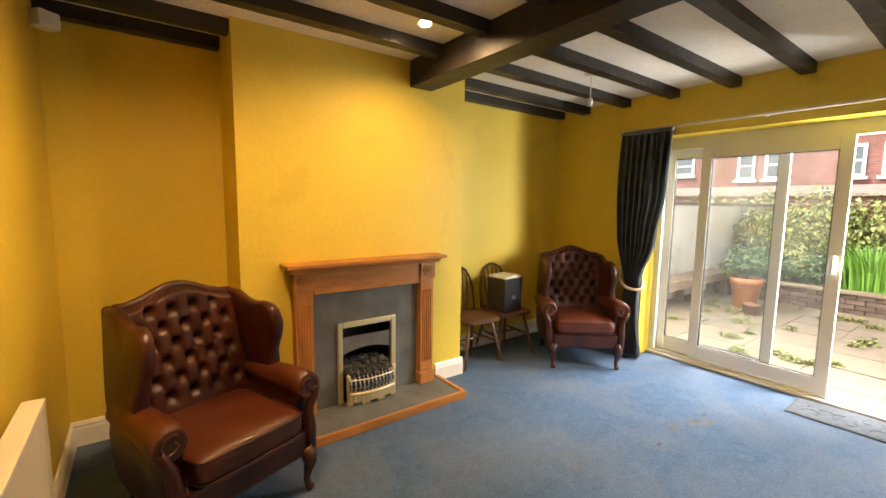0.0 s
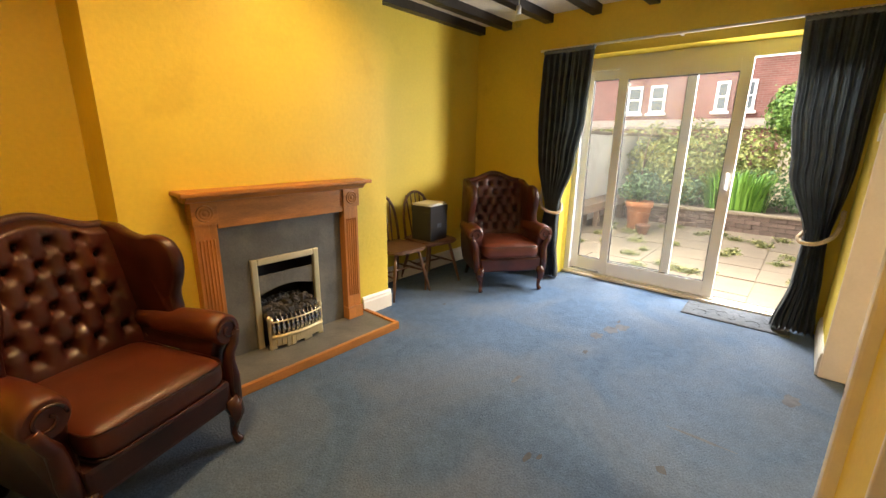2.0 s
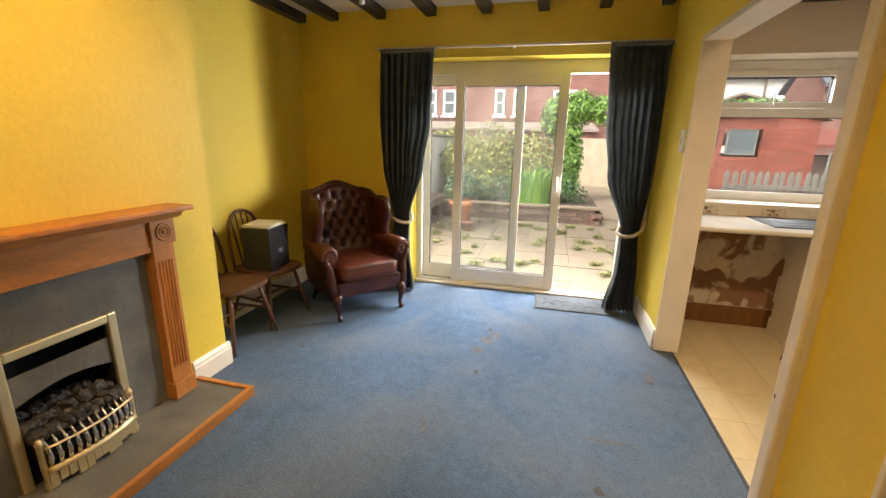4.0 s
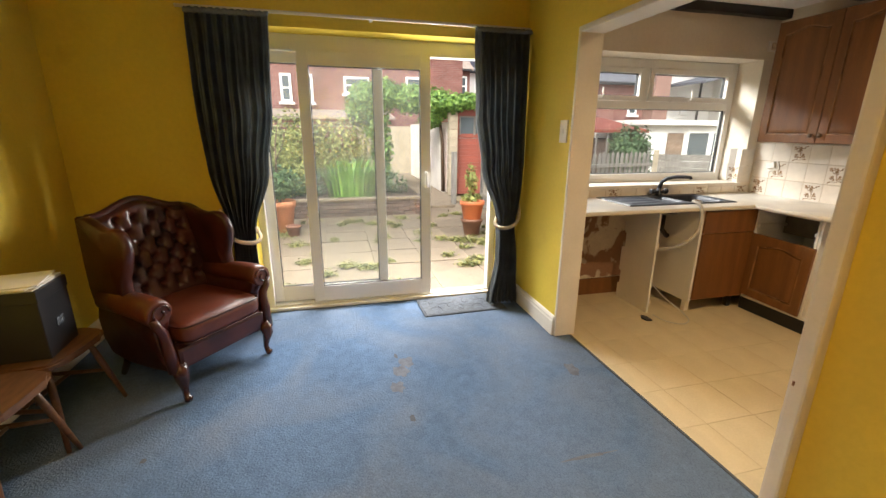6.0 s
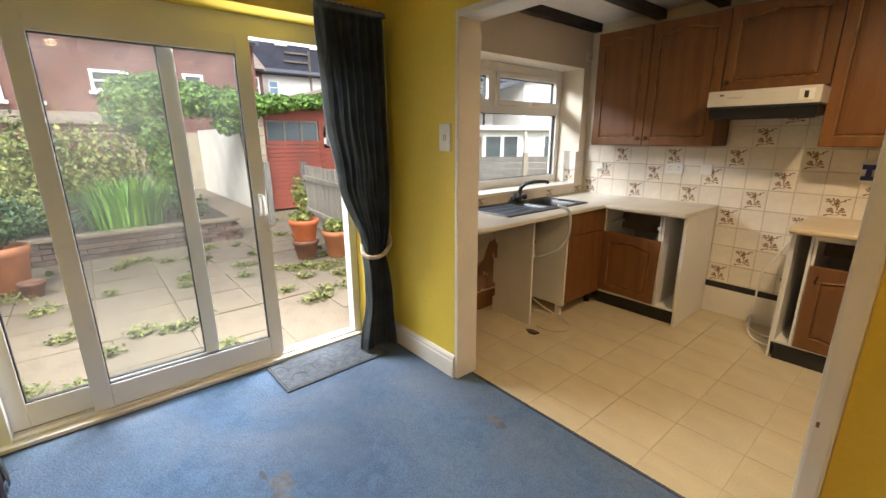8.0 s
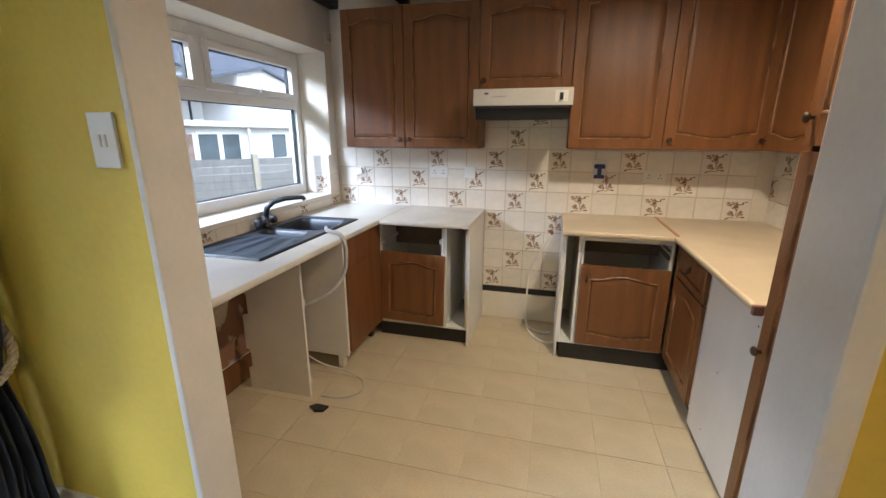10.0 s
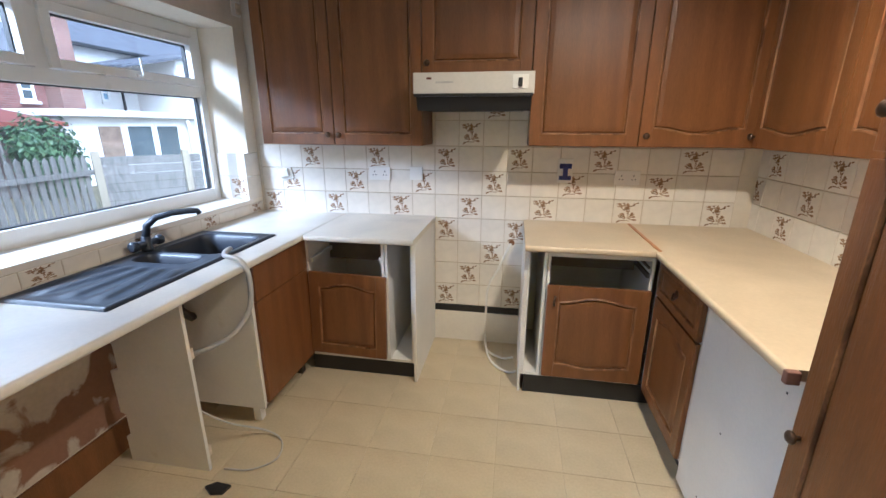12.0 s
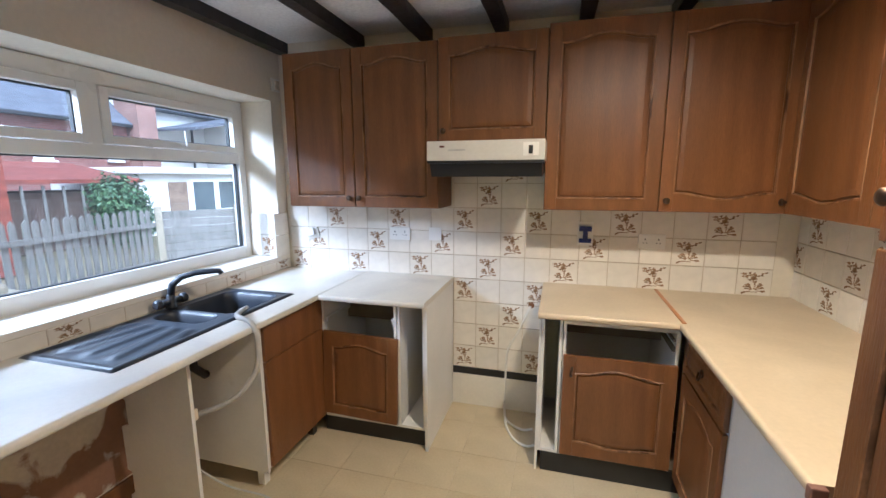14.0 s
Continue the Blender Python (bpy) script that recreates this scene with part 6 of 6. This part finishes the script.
bm = bmesh.new()
rng = random.Random(31)
iris = thing("iris_clump", pose(9.85, 1.20, GZ + 0.28), "tall clump of bright green iris leaves in the raised bed", "plant")
for k in range(420):
    a, r = rng.uniform(0, 6.28), 0.42 * rng.random() ** 0.6
    x, y = r * math.cos(a) * 0.8, r * math.sin(a) * 1.15
    hgt, lean = rng.uniform(0.45, 0.80), rng.uniform(0.05, 0.30)
    dx, dy = math.cos(a) * lean, math.sin(a) * lean
    w = rng.uniform(0.008, 0.014)
    sx, sy = -math.sin(a) * w, math.cos(a) * w
    rows = [(0, 1.0), (0.5, 0.9), (0.85, 0.6)]
    prev = None
    for q, ww in rows:
        c = Vector((x + dx * q * q, y + dy * q * q, hgt * q))
        cur = (bm.verts.new(c + Vector((sx, sy, 0)) * ww), bm.verts.new(c - Vector((sx, sy, 0)) * ww))
        if prev:
            bm.faces.new((prev[0], prev[1], cur[1], cur[0]))
        prev = cur
    tip = bm.verts.new((x + dx * 1.1, y + dy * 1.1, hgt * 0.98))
    bm.faces.new((prev[0], prev[1], tip))
tagged(part("foliage", bm, "blade", iris), kind="stuff")

shrub("hedge", [(12.3, 1.4, 0.95, 0.55, 0.8, 0.80), (12.3, 2.4, 1.0, 0.6, 0.8, 0.85), (12.4, 3.5, 1.0, 0.6, 0.9, 0.8), (12.4, 4.6, 1.0, 0.6, 0.9, 0.7)], 9000, 0.075, "leaf_yellow", "clipped yellow-green hedge at the back of the garden", category="hedge", seed=2)
shrub("shrub", [(10.6, 2.75, 0.75, 0.55, 0.50, 0.62), (10.5, 3.05, 0.95, 0.4, 0.3, 0.5), (10.3, 2.3, 0.45, 0.4, 0.4, 0.35)], 3600, 0.06, "leaf_yellow", "loose yellow-green shrub in the raised bed", seed=3)
shrub("shrub", [(10.0, 2.0, 0.42, 0.4, 0.45, 0.28), (10.2, 0.35, 0.36, 0.35, 0.3, 0.25), (9.7, 2.6, 0.40, 0.3, 0.4, 0.25), (10.8, 1.0, 0.5, 0.5, 0.8, 0.4)], 2600, 0.05, "leaf_dark", "low dark green plants along the raised bed", seed=4)
shrub("ivy_arch", [(12.3, 0.75, 2.05, 0.45, 0.40, 0.55), (12.3, 0.25, 2.30, 0.45, 0.45, 0.38), (12.3, -0.4, 2.22, 0.42, 0.55, 0.33), (12.2, -1.0, 2.12, 0.42, 0.5, 0.36), (12.2, 0.45, 1.55, 0.30, 0.30, 0.40), (12.2, 0.35, 1.0, 0.25, 0.25, 0.45), (12.2, 0.35, 0.45, 0.2, 0.2, 0.35), (12.2, -0.9, 1.75, 0.28, 0.28, 0.22)], 9000, 0.085, "leaf", "leafy climber trained over a garden arch", [([(12.2, 0.35, GZ), (12.22, 0.36, 0.8), (12.28, 0.5, 1.8), (12.3, 0.2, 2.2)], [0.05, 0.045, 0.035, 0.02]), ([(12.2, -1.25, GZ), (12.2, -1.22, 1.2), (12.2, -1.1, 2.1)], [0.05, 0.045, 0.03])], "climbing plant", seed=5)
shrub("ivy", [(11.55, -1.75, 2.16, 0.28, 0.5, 0.17), (11.55, -2.5, 2.22, 0.26, 0.5, 0.15), (11.6, -3.3, 2.30, 0.26, 0.5, 0.16), (11.5, -1.3, 2.10, 0.3, 0.35, 0.2)], 4200, 0.075, "leaf", "bright green ivy growing over the shed roof edge", category="climbing plant", seed=6)
shrub("flowers", [(9.35, 0.0, 0.02, 0.22, 0.22, 0.14)], 500, 0.035, "brown_pot", "small reddish flowering plant at the bed corner", category="plant", seed=7)

# weeds
bm = bmesh.new()
rng = random.Random(17)
spots = [(rng.uniform(5.3, 9.0), rng.uniform(-1.3, 2.9), rng.uniform(0.03, 0.13)) for _ in range(64)] + [(6.9, -0.55, 0.24), (6.75, -0.85, 0.26), (6.4, -0.6, 0.15), (6.05, -0.40, 0.12), (7.0, -0.3, 0.16), (7.9, 2.35, 0.25), (5.9, 0.05, 0.10)]
for x, y, r in spots:
    leaves(bm, int(60 + 900 * r), lambda q: ((x + q.gauss(0, r * 0.5), y + q.gauss(0, r * 0.5), GZ + abs(q.gauss(0.008, 0.022))), (0, 0, 1)), 0.030, rng)
tagged(part("weeds", bm, "weed"), "yellowing weeds growing in the patio joints", "weeds", kind="stuff")


# ---- outside: walls, shed, fences, pots ----
def wall_thing(name, dims, mat, label, coping=None):
    w = thing(name, pose(0, 0, 0), label, "garden wall")
    part("wall", boxes(dims), mat, w)
    if coping:
        part("coping", boxes(coping, bevel=0.01), "flag", w)
    return w


wall_thing("garden_wall", (4.9, 12.9, 3.36, 3.55, GZ - 0.05, 1.50), "white_wall", "whitewashed side wall of the patio", (4.9, 12.95, 3.33, 3.58, 1.5, 1.56))
wall_thing("garden_wall", (12.3, 17.0, -1.42, -1.22, GZ - 0.05, 1.68), "white_wall", "bright whitewashed garden wall beyond the arch")
wall_thing("garden_wall", (17.0, 17.2, -1.42, 5.0, GZ - 0.05, 1.62), "cream_stone", "cream back wall of the garden")
wall_thing("garden_wall", (12.95, 13.1, 0.9, 5.4, GZ - 0.05, 1.55), "red_brick", "red brick back wall behind the hedge")
gp = thing("gate_pillar", pose(11.58, -1.33, GZ), "cream stone block pillar beside the shed", "pillar")
for k in range(10):
    part("block", boxes((-0.11, 0.11, -0.10, 0.10, k * 0.20, k * 0.20 + 0.194), bevel=0.006), "cream_stone", gp)

sh = thing("shed", pose(11.62, 0, GZ), "red-stained timber shed with a strip of windows", "shed")
for k in range(17):
    bm = bmesh.new()
    solid(bm, [(0.0, 0.0), (-0.022, 0.004), (-0.008, 0.088), (0.0, 0.088)], 1, -2.70, -1.50)
    part("board", bm, "red_board", sh, at=pose(0, 0, k * 0.088 - 0.15 + 0.15))
    if k < 15:
        bm = bmesh.new()
        solid(bm, [(0.0, 0.0), (-0.018, 0.004), (-0.006, 0.088), (0.0, 0.088)], 1, -3.55, -2.80)
        part("board", bm, "red_board", sh, at=pose(0, 0, k * 0.088))
part("corner_post", boxes((-0.03, 0.05, -1.50, -1.44, 0, 2.12)), "red_board", sh)
part("door_post", boxes((-0.03, 0.05, -2.80, -2.70, 0, 2.30)), "red_board", sh)
part("door_post", boxes((-0.03, 0.05, -3.63, -3.55, 0, 2.3)), "red_board", sh)
part("fascia", boxes((-0.03, 0.03, -2.70, -1.50, 1.92, 2.14), (-0.03, 0.03, -3.55, -2.80, 1.92, 2.34)), "red_board", sh)
part("side_wall", boxes((0.03, 3.2, -1.50, -1.45, 0, 2.1), (0.03, 3.2, -4.6, -4.55, 0, 2.1), (0.0, 0.03, -4.6, -3.63, 0, 2.3), (0.03, 3.2, -4.55, -1.5, 0.0, 0.05)), "red_board", sh)
bm = bmesh.new()
for a, b in (((-1.36, 2.10), (-3.02, 2.62)), ((-3.02, 2.62), (-4.75, 2.10))):
    solid(bm, [a, b, (b[0], b[1] + 0.05), (a[0], a[1] + 0.05)], 0, -0.12, 3.3)
part("roof", bm, "tile_roof", sh)
bm = bmesh.new()
solid(bm, [(-1.5, 2.12), (-3.02, 2.6), (-4.6, 2.12)], 0, 0.031, 0.06)
part("gable", bm, "red_board", sh)
for a, b in ((-1.89, -1.53), (-2.27, -1.92), (-2.66, -2.30), (-3.45, -2.90)):
    win = part("window", boxes((-0.012, 0.02, a - 0.02, a + 0.012, 1.36, 1.92), (-0.012, 0.02, b - 0.012, b + 0.02, 1.36, 1.92), (-0.012, 0.02, a, b, 1.36, 1.39), (-0.012, 0.02, a, b, 1.885, 1.92)), "grey_wood", sh)
    part("pane", boxes((0.004, 0.008, a + 0.01, b - 0.01, 1.39, 1.885)), "window_dark", win)
part("rail", boxes((-0.012, 0.03, -2.70, -1.50, 1.497, 1.50)), "red_board", sh)

for px, py in ((10.15, -0.98), (9.62, -1.47)):
    p = thing("fence_post", pose(px, py, GZ), "weathered grey square fence post", "fence post", "fence posts")
    bm = bmesh.new()
    box(bm, -0.05, 0.05, -0.05, 0.05, 0, 1.13, 0.006)
    part("post", bm, "grey_wood", p)


def picket_fence(a, b, hgt, label, gap=0.115, w=0.085, pointed=False, mat="grey_wood"):
    a, b = Vector(a), Vector(b)
    d = (b - a).normalized()
    L = (b - a).length
    ang = math.degrees(math.atan2(d.y, d.x))
    fe = thing("fence", pose(a.x, a.y, GZ, 0, 0, ang), label, "fence")
    bm = bmesh.new()
    tip = hgt + (0.05 if pointed else 0)
    solid(bm, [(-w / 2, 0.02), (w / 2, 0.02), (w / 2, hgt), (0, tip), (-w / 2, hgt)], 1, -0.009, 0.009)
    me = mesh_of("picket", bm, mat)
    rng = random.Random(int(L * 100))
    for k in range(int(L / gap)):
        piece("picket", me, fe, pose(0.06 + k * gap, 0.02, rng.uniform(-0.012, 0.012), 0, rng.uniform(-0.8, 0.8), 0))
    part("rail", boxes((0, L, -0.03, 0.010, 0.25, 0.32)), mat, fe)
    part("rail", boxes((0, L, -0.03, 0.010, hgt - 0.25, hgt - 0.18)), mat, fe)
    return fe


picket_fence((9.58, -1.45, 0), (7.10, -1.18, 0), 1.08, "pale weathered close-boarded garden fence", 0.105, 0.098, mat="pale_wood")
picket_fence((8.55, -1.9, 0), (9.0, -5.05, 0), 1.12, "grey weathered picket fence seen from the kitchen window", 0.12, 0.075, True)
fe = thing("fence", pose(9.0, -5.05, GZ, 0, 0, -126), "grey horizontal board fence with concrete posts", "fence")
for k in range(8):
    part("board", boxes((0, 4.2, -0.012 + 0.003 * (k % 2), 0.012 + 0.003 * (k % 2), 0.03 + k * 0.137, 0.03 + k * 0.137 + 0.131), bevel=0.003), "grey_wood", fe, at=None)
for x in (0.05, 1.25, 2.45, 3.65):
    part("post", boxes((x - 0.05, x + 0.05, -0.06, 0.06, 0, 1.20), bevel=0.008), "cream_stone", fe)


def pot(m, r, hgt, mat, label, plant=None, seed=1):
    p = thing("plant_pot", m, label, "plant pot")
    bm = bmesh.new()
    lathe(bm, [(r * 0.66, 0), (r * 0.70, 0.01), (r * 0.93, hgt * 0.80), (r * 1.02, hgt * 0.81), (r * 1.04, hgt * 0.98), (r, hgt), (r * 0.9, hgt), (r * 0.85, hgt * 0.88), (0.01, hgt * 0.88)], 24)
    part("pot", bm, mat, p)
    if plant:
        blobs, n, size, lm, stems = plant
        bm = bmesh.new()
        leaves(bm, n, blob_points(blobs), size, random.Random(seed))
        tagged(part("foliage", bm, lm, p), kind="stuff")
        for path, rad in stems:
            bm = bmesh.new()
            tube(bm, path, rad, 6)
            part("stem", bm, "bark", p)
    return p


pot(pose(7.36, -0.50, GZ), 0.165, 0.26, "brown_pot", "brown glazed pot standing under an orange pot")
pot(pose(7.36, -0.50, GZ + 0.232), 0.185, 0.30, "orange_plastic", "orange pot with a straggly tall plant, stacked on another", ([(0.0, 0.02, 0.62, 0.09, 0.09, 0.24), (0.03, 0.0, 0.34, 0.15, 0.15, 0.06)], 300, 0.05, "leaf_yellow", [([(0, 0, 0.25), (0.01, 0.01, 0.55), (0.0, 0.03, 0.85)], [0.010, 0.008, 0.004])]), 3)
pot(pose(7.22, -0.90, GZ), 0.205, 0.36, "terracotta", "large terracotta pot overgrown with weeds", ([(0.0, 0.0, 0.40, 0.17, 0.17, 0.09), (-0.05, 0.1, 0.45, 0.1, 0.1, 0.08)], 420, 0.045, "leaf_yellow", []), 4)
pot(pose(8.15, 2.36, GZ), 0.21, 0.50, "terracotta", "tall terracotta pot with a thin bare shrub", ([(0.05, 0.0, 0.80, 0.28, 0.30, 0.22), (-0.1, 0.1, 0.66, 0.2, 0.22, 0.14)], 800, 0.05, "leaf_dark", [([(0, 0, 0.42), (0.02, 0.03, 0.9), (-0.02, 0.0, 1.35), (0.0, -0.06, 1.68)], [0.016, 0.014, 0.011, 0.006]), ([(0.01, 0.02, 1.1), (0.03, -0.10, 1.35), (0.02, -0.16, 1.55)], [0.009, 0.007, 0.004]), ([(0, 0.02, 1.25), (-0.02, 0.13, 1.45), (0, 0.16, 1.6)], [0.008, 0.006, 0.004])]), 5)
pot(pose(7.85, 2.18, GZ), 0.11, 0.16, "brown_pot", "small brown pot beside the tall terracotta pot")

be = thing("garden_bench", pose(0, 0, GZ), "long low weathered timber bench along the white wall", "bench")
for k in range(3):
    part("slat", boxes((6.6, 9.35, 2.93 + k * 0.125, 3.045 + k * 0.125, 0.40, 0.44), bevel=0.004), "bench_wood", be)
for x in (6.8, 8.0, 9.15):
    part("leg", boxes((x - 0.045, x + 0.045, 2.97, 3.06, 0, 0.40), bevel=0.004), "bench_wood", be)
    part("leg", boxes((x - 0.045, x + 0.045, 3.20, 3.29, 0, 0.40), bevel=0.004), "bench_wood", be)
part("apron", boxes((6.65, 9.30, 2.935, 2.96, 0.30, 0.40)), "bench_wood", be)


# ---- distant houses ----
def house(name, x, y0, y1, z1, depth, wall, roof, label, windows=(), ridge=2.0, glass="window_dark", slope_front=True):
    h = thing(name, pose(x, 0, GZ), label, "house")
    part("wall", boxes((0, depth, y0, y1, 0, z1)), wall, h)
    bm = bmesh.new()
    pts = [(-0.3, z1), (depth / 2, z1 + ridge), (depth + 0.3, z1), (depth + 0.3, z1 + 0.12), (depth / 2, z1 + ridge + 0.14), (-0.3, z1 + 0.12)]
    solid(bm, pts, 1, y0 - 0.15, y1 + 0.15)
    part("roof", bm, roof, h)
    bm = bmesh.new()
    solid(bm, [(0, z1), (depth, z1), (depth / 2, z1 + ridge)], 1, y0, y0 + 0.15)
    solid(bm, [(0, z1), (depth, z1), (depth / 2, z1 + ridge)], 1, y1 - 0.15, y1)
    part("gable", bm, wall, h)
    part("gutter", boxes((-0.38, -0.28, y0, y1, z1 - 0.02, z1 + 0.08)), "black_plastic", h)
    for wy0, wy1, wz0, wz1 in windows:
        bm = bmesh.new()
        z0, zt = wz0 - GZ, wz1 - GZ
        frame_rect(bm, -0.05, 0.03, wy0, wy1, z0, zt, 0.09, 0.0)
        box(bm, -0.04, 0.03, wy0 + 0.09, wy1 - 0.09, (z0 + zt) / 2 - 0.03, (z0 + zt) / 2 + 0.03)
        w = part("window", bm, "upvc", h)
        part("pane", boxes((-0.02, -0.01, wy0 + 0.09, wy1 - 0.09, z0 + 0.09, zt - 0.09)), glass, w)
        part("sill", boxes((-0.14, -0.05, wy0 - 0.08, wy1 + 0.08, z0 - 0.10, z0)), "render_white", w)
    return h


wins = [(3.04, 3.47, 2.55, 3.62), (2.22, 2.66, 2.55, 3.62), (-0.02, 1.01, 2.92, 3.58), (-2.2, -1.55, 3.0, 3.65), (5.2, 5.8, 2.55, 3.62), (6.1, 6.7, 2.55, 3.62), (8.3, 9.2, 2.8, 3.6), (3.04, 3.5, 0.9, 1.9), (10.2, 10.9, 2.55, 3.6)]
th = house("terraced_house", 20.0, -4.05, 16.0, 4.90, 7.0, "red_brick", "slate_roof", "red brick terraced house with white sash windows", wins, 2.2)
lt = thing("outhouse", pose(17.4, 0, GZ), "low brick outhouse behind the garden wall", "outhouse")
part("wall", boxes((0, 2.4, -0.6, 12.0, 0, 1.95)), "red_brick", lt)
bm = bmesh.new()
solid(bm, [(-0.15, 1.95), (2.5, 2.30), (2.5, 2.38), (-0.15, 2.03)], 1, -0.7, 12.1)
part("roof", bm, "tile_roof", lt)
house("brick_house", 28.0, -6.9, -5.0, 5.15, 7.0, "red_brick", "tile_roof", "red brick end house with a tiled roof", [(-6.7, -6.15, 3.6, 4.75)], 2.2)
dh = house("slate_house", 30.0, -17.0, -7.2, 5.35, 6.0, "render_white", "slate_roof", "white rendered house with a dark slate upper storey", [(-8.50, -7.85, 4.04, 4.88), (-12.6, -11.8, 4.1, 5.0)], 3.6, "window_blue")
part("slate_storey", boxes((-0.12, 0.0, -17.0, -7.2, 5.32, 8.6)), "dark_slate", dh, "dark slate-hung upper storey")
for wy in (-9.2, -11.4):
    bm = bmesh.new()
    frame_rect(bm, -0.2, -0.10, wy, wy + 0.75, 7.0, 7.95, 0.09, 0.0)
    w = part("window", bm, "upvc", dh)
    part("pane", boxes((-0.16, -0.15, wy + 0.09, wy + 0.66, 7.09, 7.86)), "window_blue", w)
part("drainpipe", boxes((-0.24, -0.13, -10.6, -10.5, 3.0, 6.9), (-0.24, -0.13, -10.6, -8.9, 6.1, 6.2), (-0.24, -0.13, -10.6, -9.0, 6.6, 6.7)), "dark_void", dh)

kb = house("brick_house", 20.0, -13.4, -8.6, 3.75, 2.8, "red_brick", "slate_roof", "dark red brick house with a slate roof", [(-13.0, -12.5, 2.3, 3.1), (-10.6, -10.0, 2.2, 3.2)], 1.3)
part("chimney", boxes((-0.6, 0.6, -14.30, -13.45, 0, 5.6)), "orange_brick", kb, "orange brick chimney stack")
wh = house("white_house", 21.0, -34.0, -15.0, 4.75, 8.0, "render_white", "slate_roof", "white rendered house with a grey slate roof", [(-15.65, -14.95, 2.65, 3.25), (-16.9, -16.5, 2.5, 3.25), (-26.5, -25.3, 2.8, 3.9)], 2.6, "window_blue")
for y in (-20.4, -23.7):
    part("chimney", boxes((3.2, 4.2, y - 0.55, y + 0.55, 6.0, 8.6), bevel=0.02), "red_brick", wh, "red brick chimney stack")
bm = bmesh.new()
solid(bm, [(-15.3, 3.80), (-20.3, 4.95), (-26.0, 3.80), (-26.0, 3.92), (-20.3, 5.09), (-15.3, 3.92)], 0, -2.6, 0.3)
part("wing_roof", bm, "slate_roof", wh)
bm = bmesh.new()
solid(bm, [(-18.4, 0.0), (-18.4, 4.50), (-20.3, 4.93), (-25.8, 3.82), (-25.8, 0.0)], 0, -2.4, -0.01)
part("wing_wall", bm, "render_white", wh)
part("drainpipe", boxes((-0.10, -0.02, -17.6, -17.52, 0.5, 4.2)), "black_plastic", wh)
ex = thing("extension", pose(14.0, 0, GZ), "low white extension with a flat roof, door and wide window", "building")
part("wall", boxes((0, 3.5, -19.0, -8.85, 0, 1.80)), "render_white", ex)
part("roof", boxes((-0.25, 3.6, -19.2, -8.7, 1.80, 1.98), bevel=0.02), "render_white", ex)
part("door", boxes((-0.04, 0.0, -9.62, -9.10, 0.0, 1.55)), "upvc", ex)
part("door", boxes((-0.04, 0.0, -10.40, -9.75, 0.0, 1.55)), "bench_wood", ex, "brown boarded door")
for a, b in ((-11.55, -10.55), (-12.6, -11.6), (-15.4, -14.3)):
    bm = bmesh.new()
    frame_rect(bm, -0.05, 0.03, a, b, 0.55, 1.62, 0.07, 0.0)
    w = part("window", bm, "upvc", ex)
    part("pane", boxes((-0.02, -0.01, a + 0.07, b - 0.07, 0.62, 1.55)), "window_dark", w)
bm = bmesh.new()
tube(bm, [(-0.12, -12.9, 1.80), (-0.16, -12.95, 1.5), (-0.1, -13.0, 1.35), (-0.1, -13.0, 0.0)], 0.06)
part("drainpipe", bm, "white_plastic", ex)
ro = thing("lean_to", pose(13.6, 0, GZ), "dark lean-to with a faded red roof", "outhouse")
part("wall", boxes((0.3, 2.6, -8.6, -3.5, 0, 1.35)), "old_brick", ro)
bm = bmesh.new()
solid(bm, [(0.0, 1.55), (2.8, 2.05), (2.8, 2.12), (0.0, 1.64)], 1, -8.65, -3.4)
part("roof", bm, "red_board", ro)
for k in range(12):
    part("trellis_bar", boxes((0.1, 0.13, -8.4 + k * 0.4, -8.35 + k * 0.4, 0.3, 1.5)), "grey_wood", ro)
shrub("ivy_bush", [(12.7, -7.25, 1.0, 0.5, 0.62, 0.62), (12.8, -7.5, 0.5, 0.5, 0.6, 0.6)], 3200, 0.09, "leaf_dark", "dense dark ivy bush behind the picket fence", seed=12)
bm = bmesh.new()
for k, (x, y, s) in enumerate(((6.6, -1.55, 0.16), (6.75, -1.75, 0.13), (6.5, -1.85, 0.12))):
    box(bm, x - s, x + s, y - s, y + s, GZ - 0.02, GZ + 0.9 - 0.1 * k, 0.03)
tagged(part("rubble_sack", bm, "cream_stone"), "pale sacks of rubble piled outside the kitchen window", "sack")
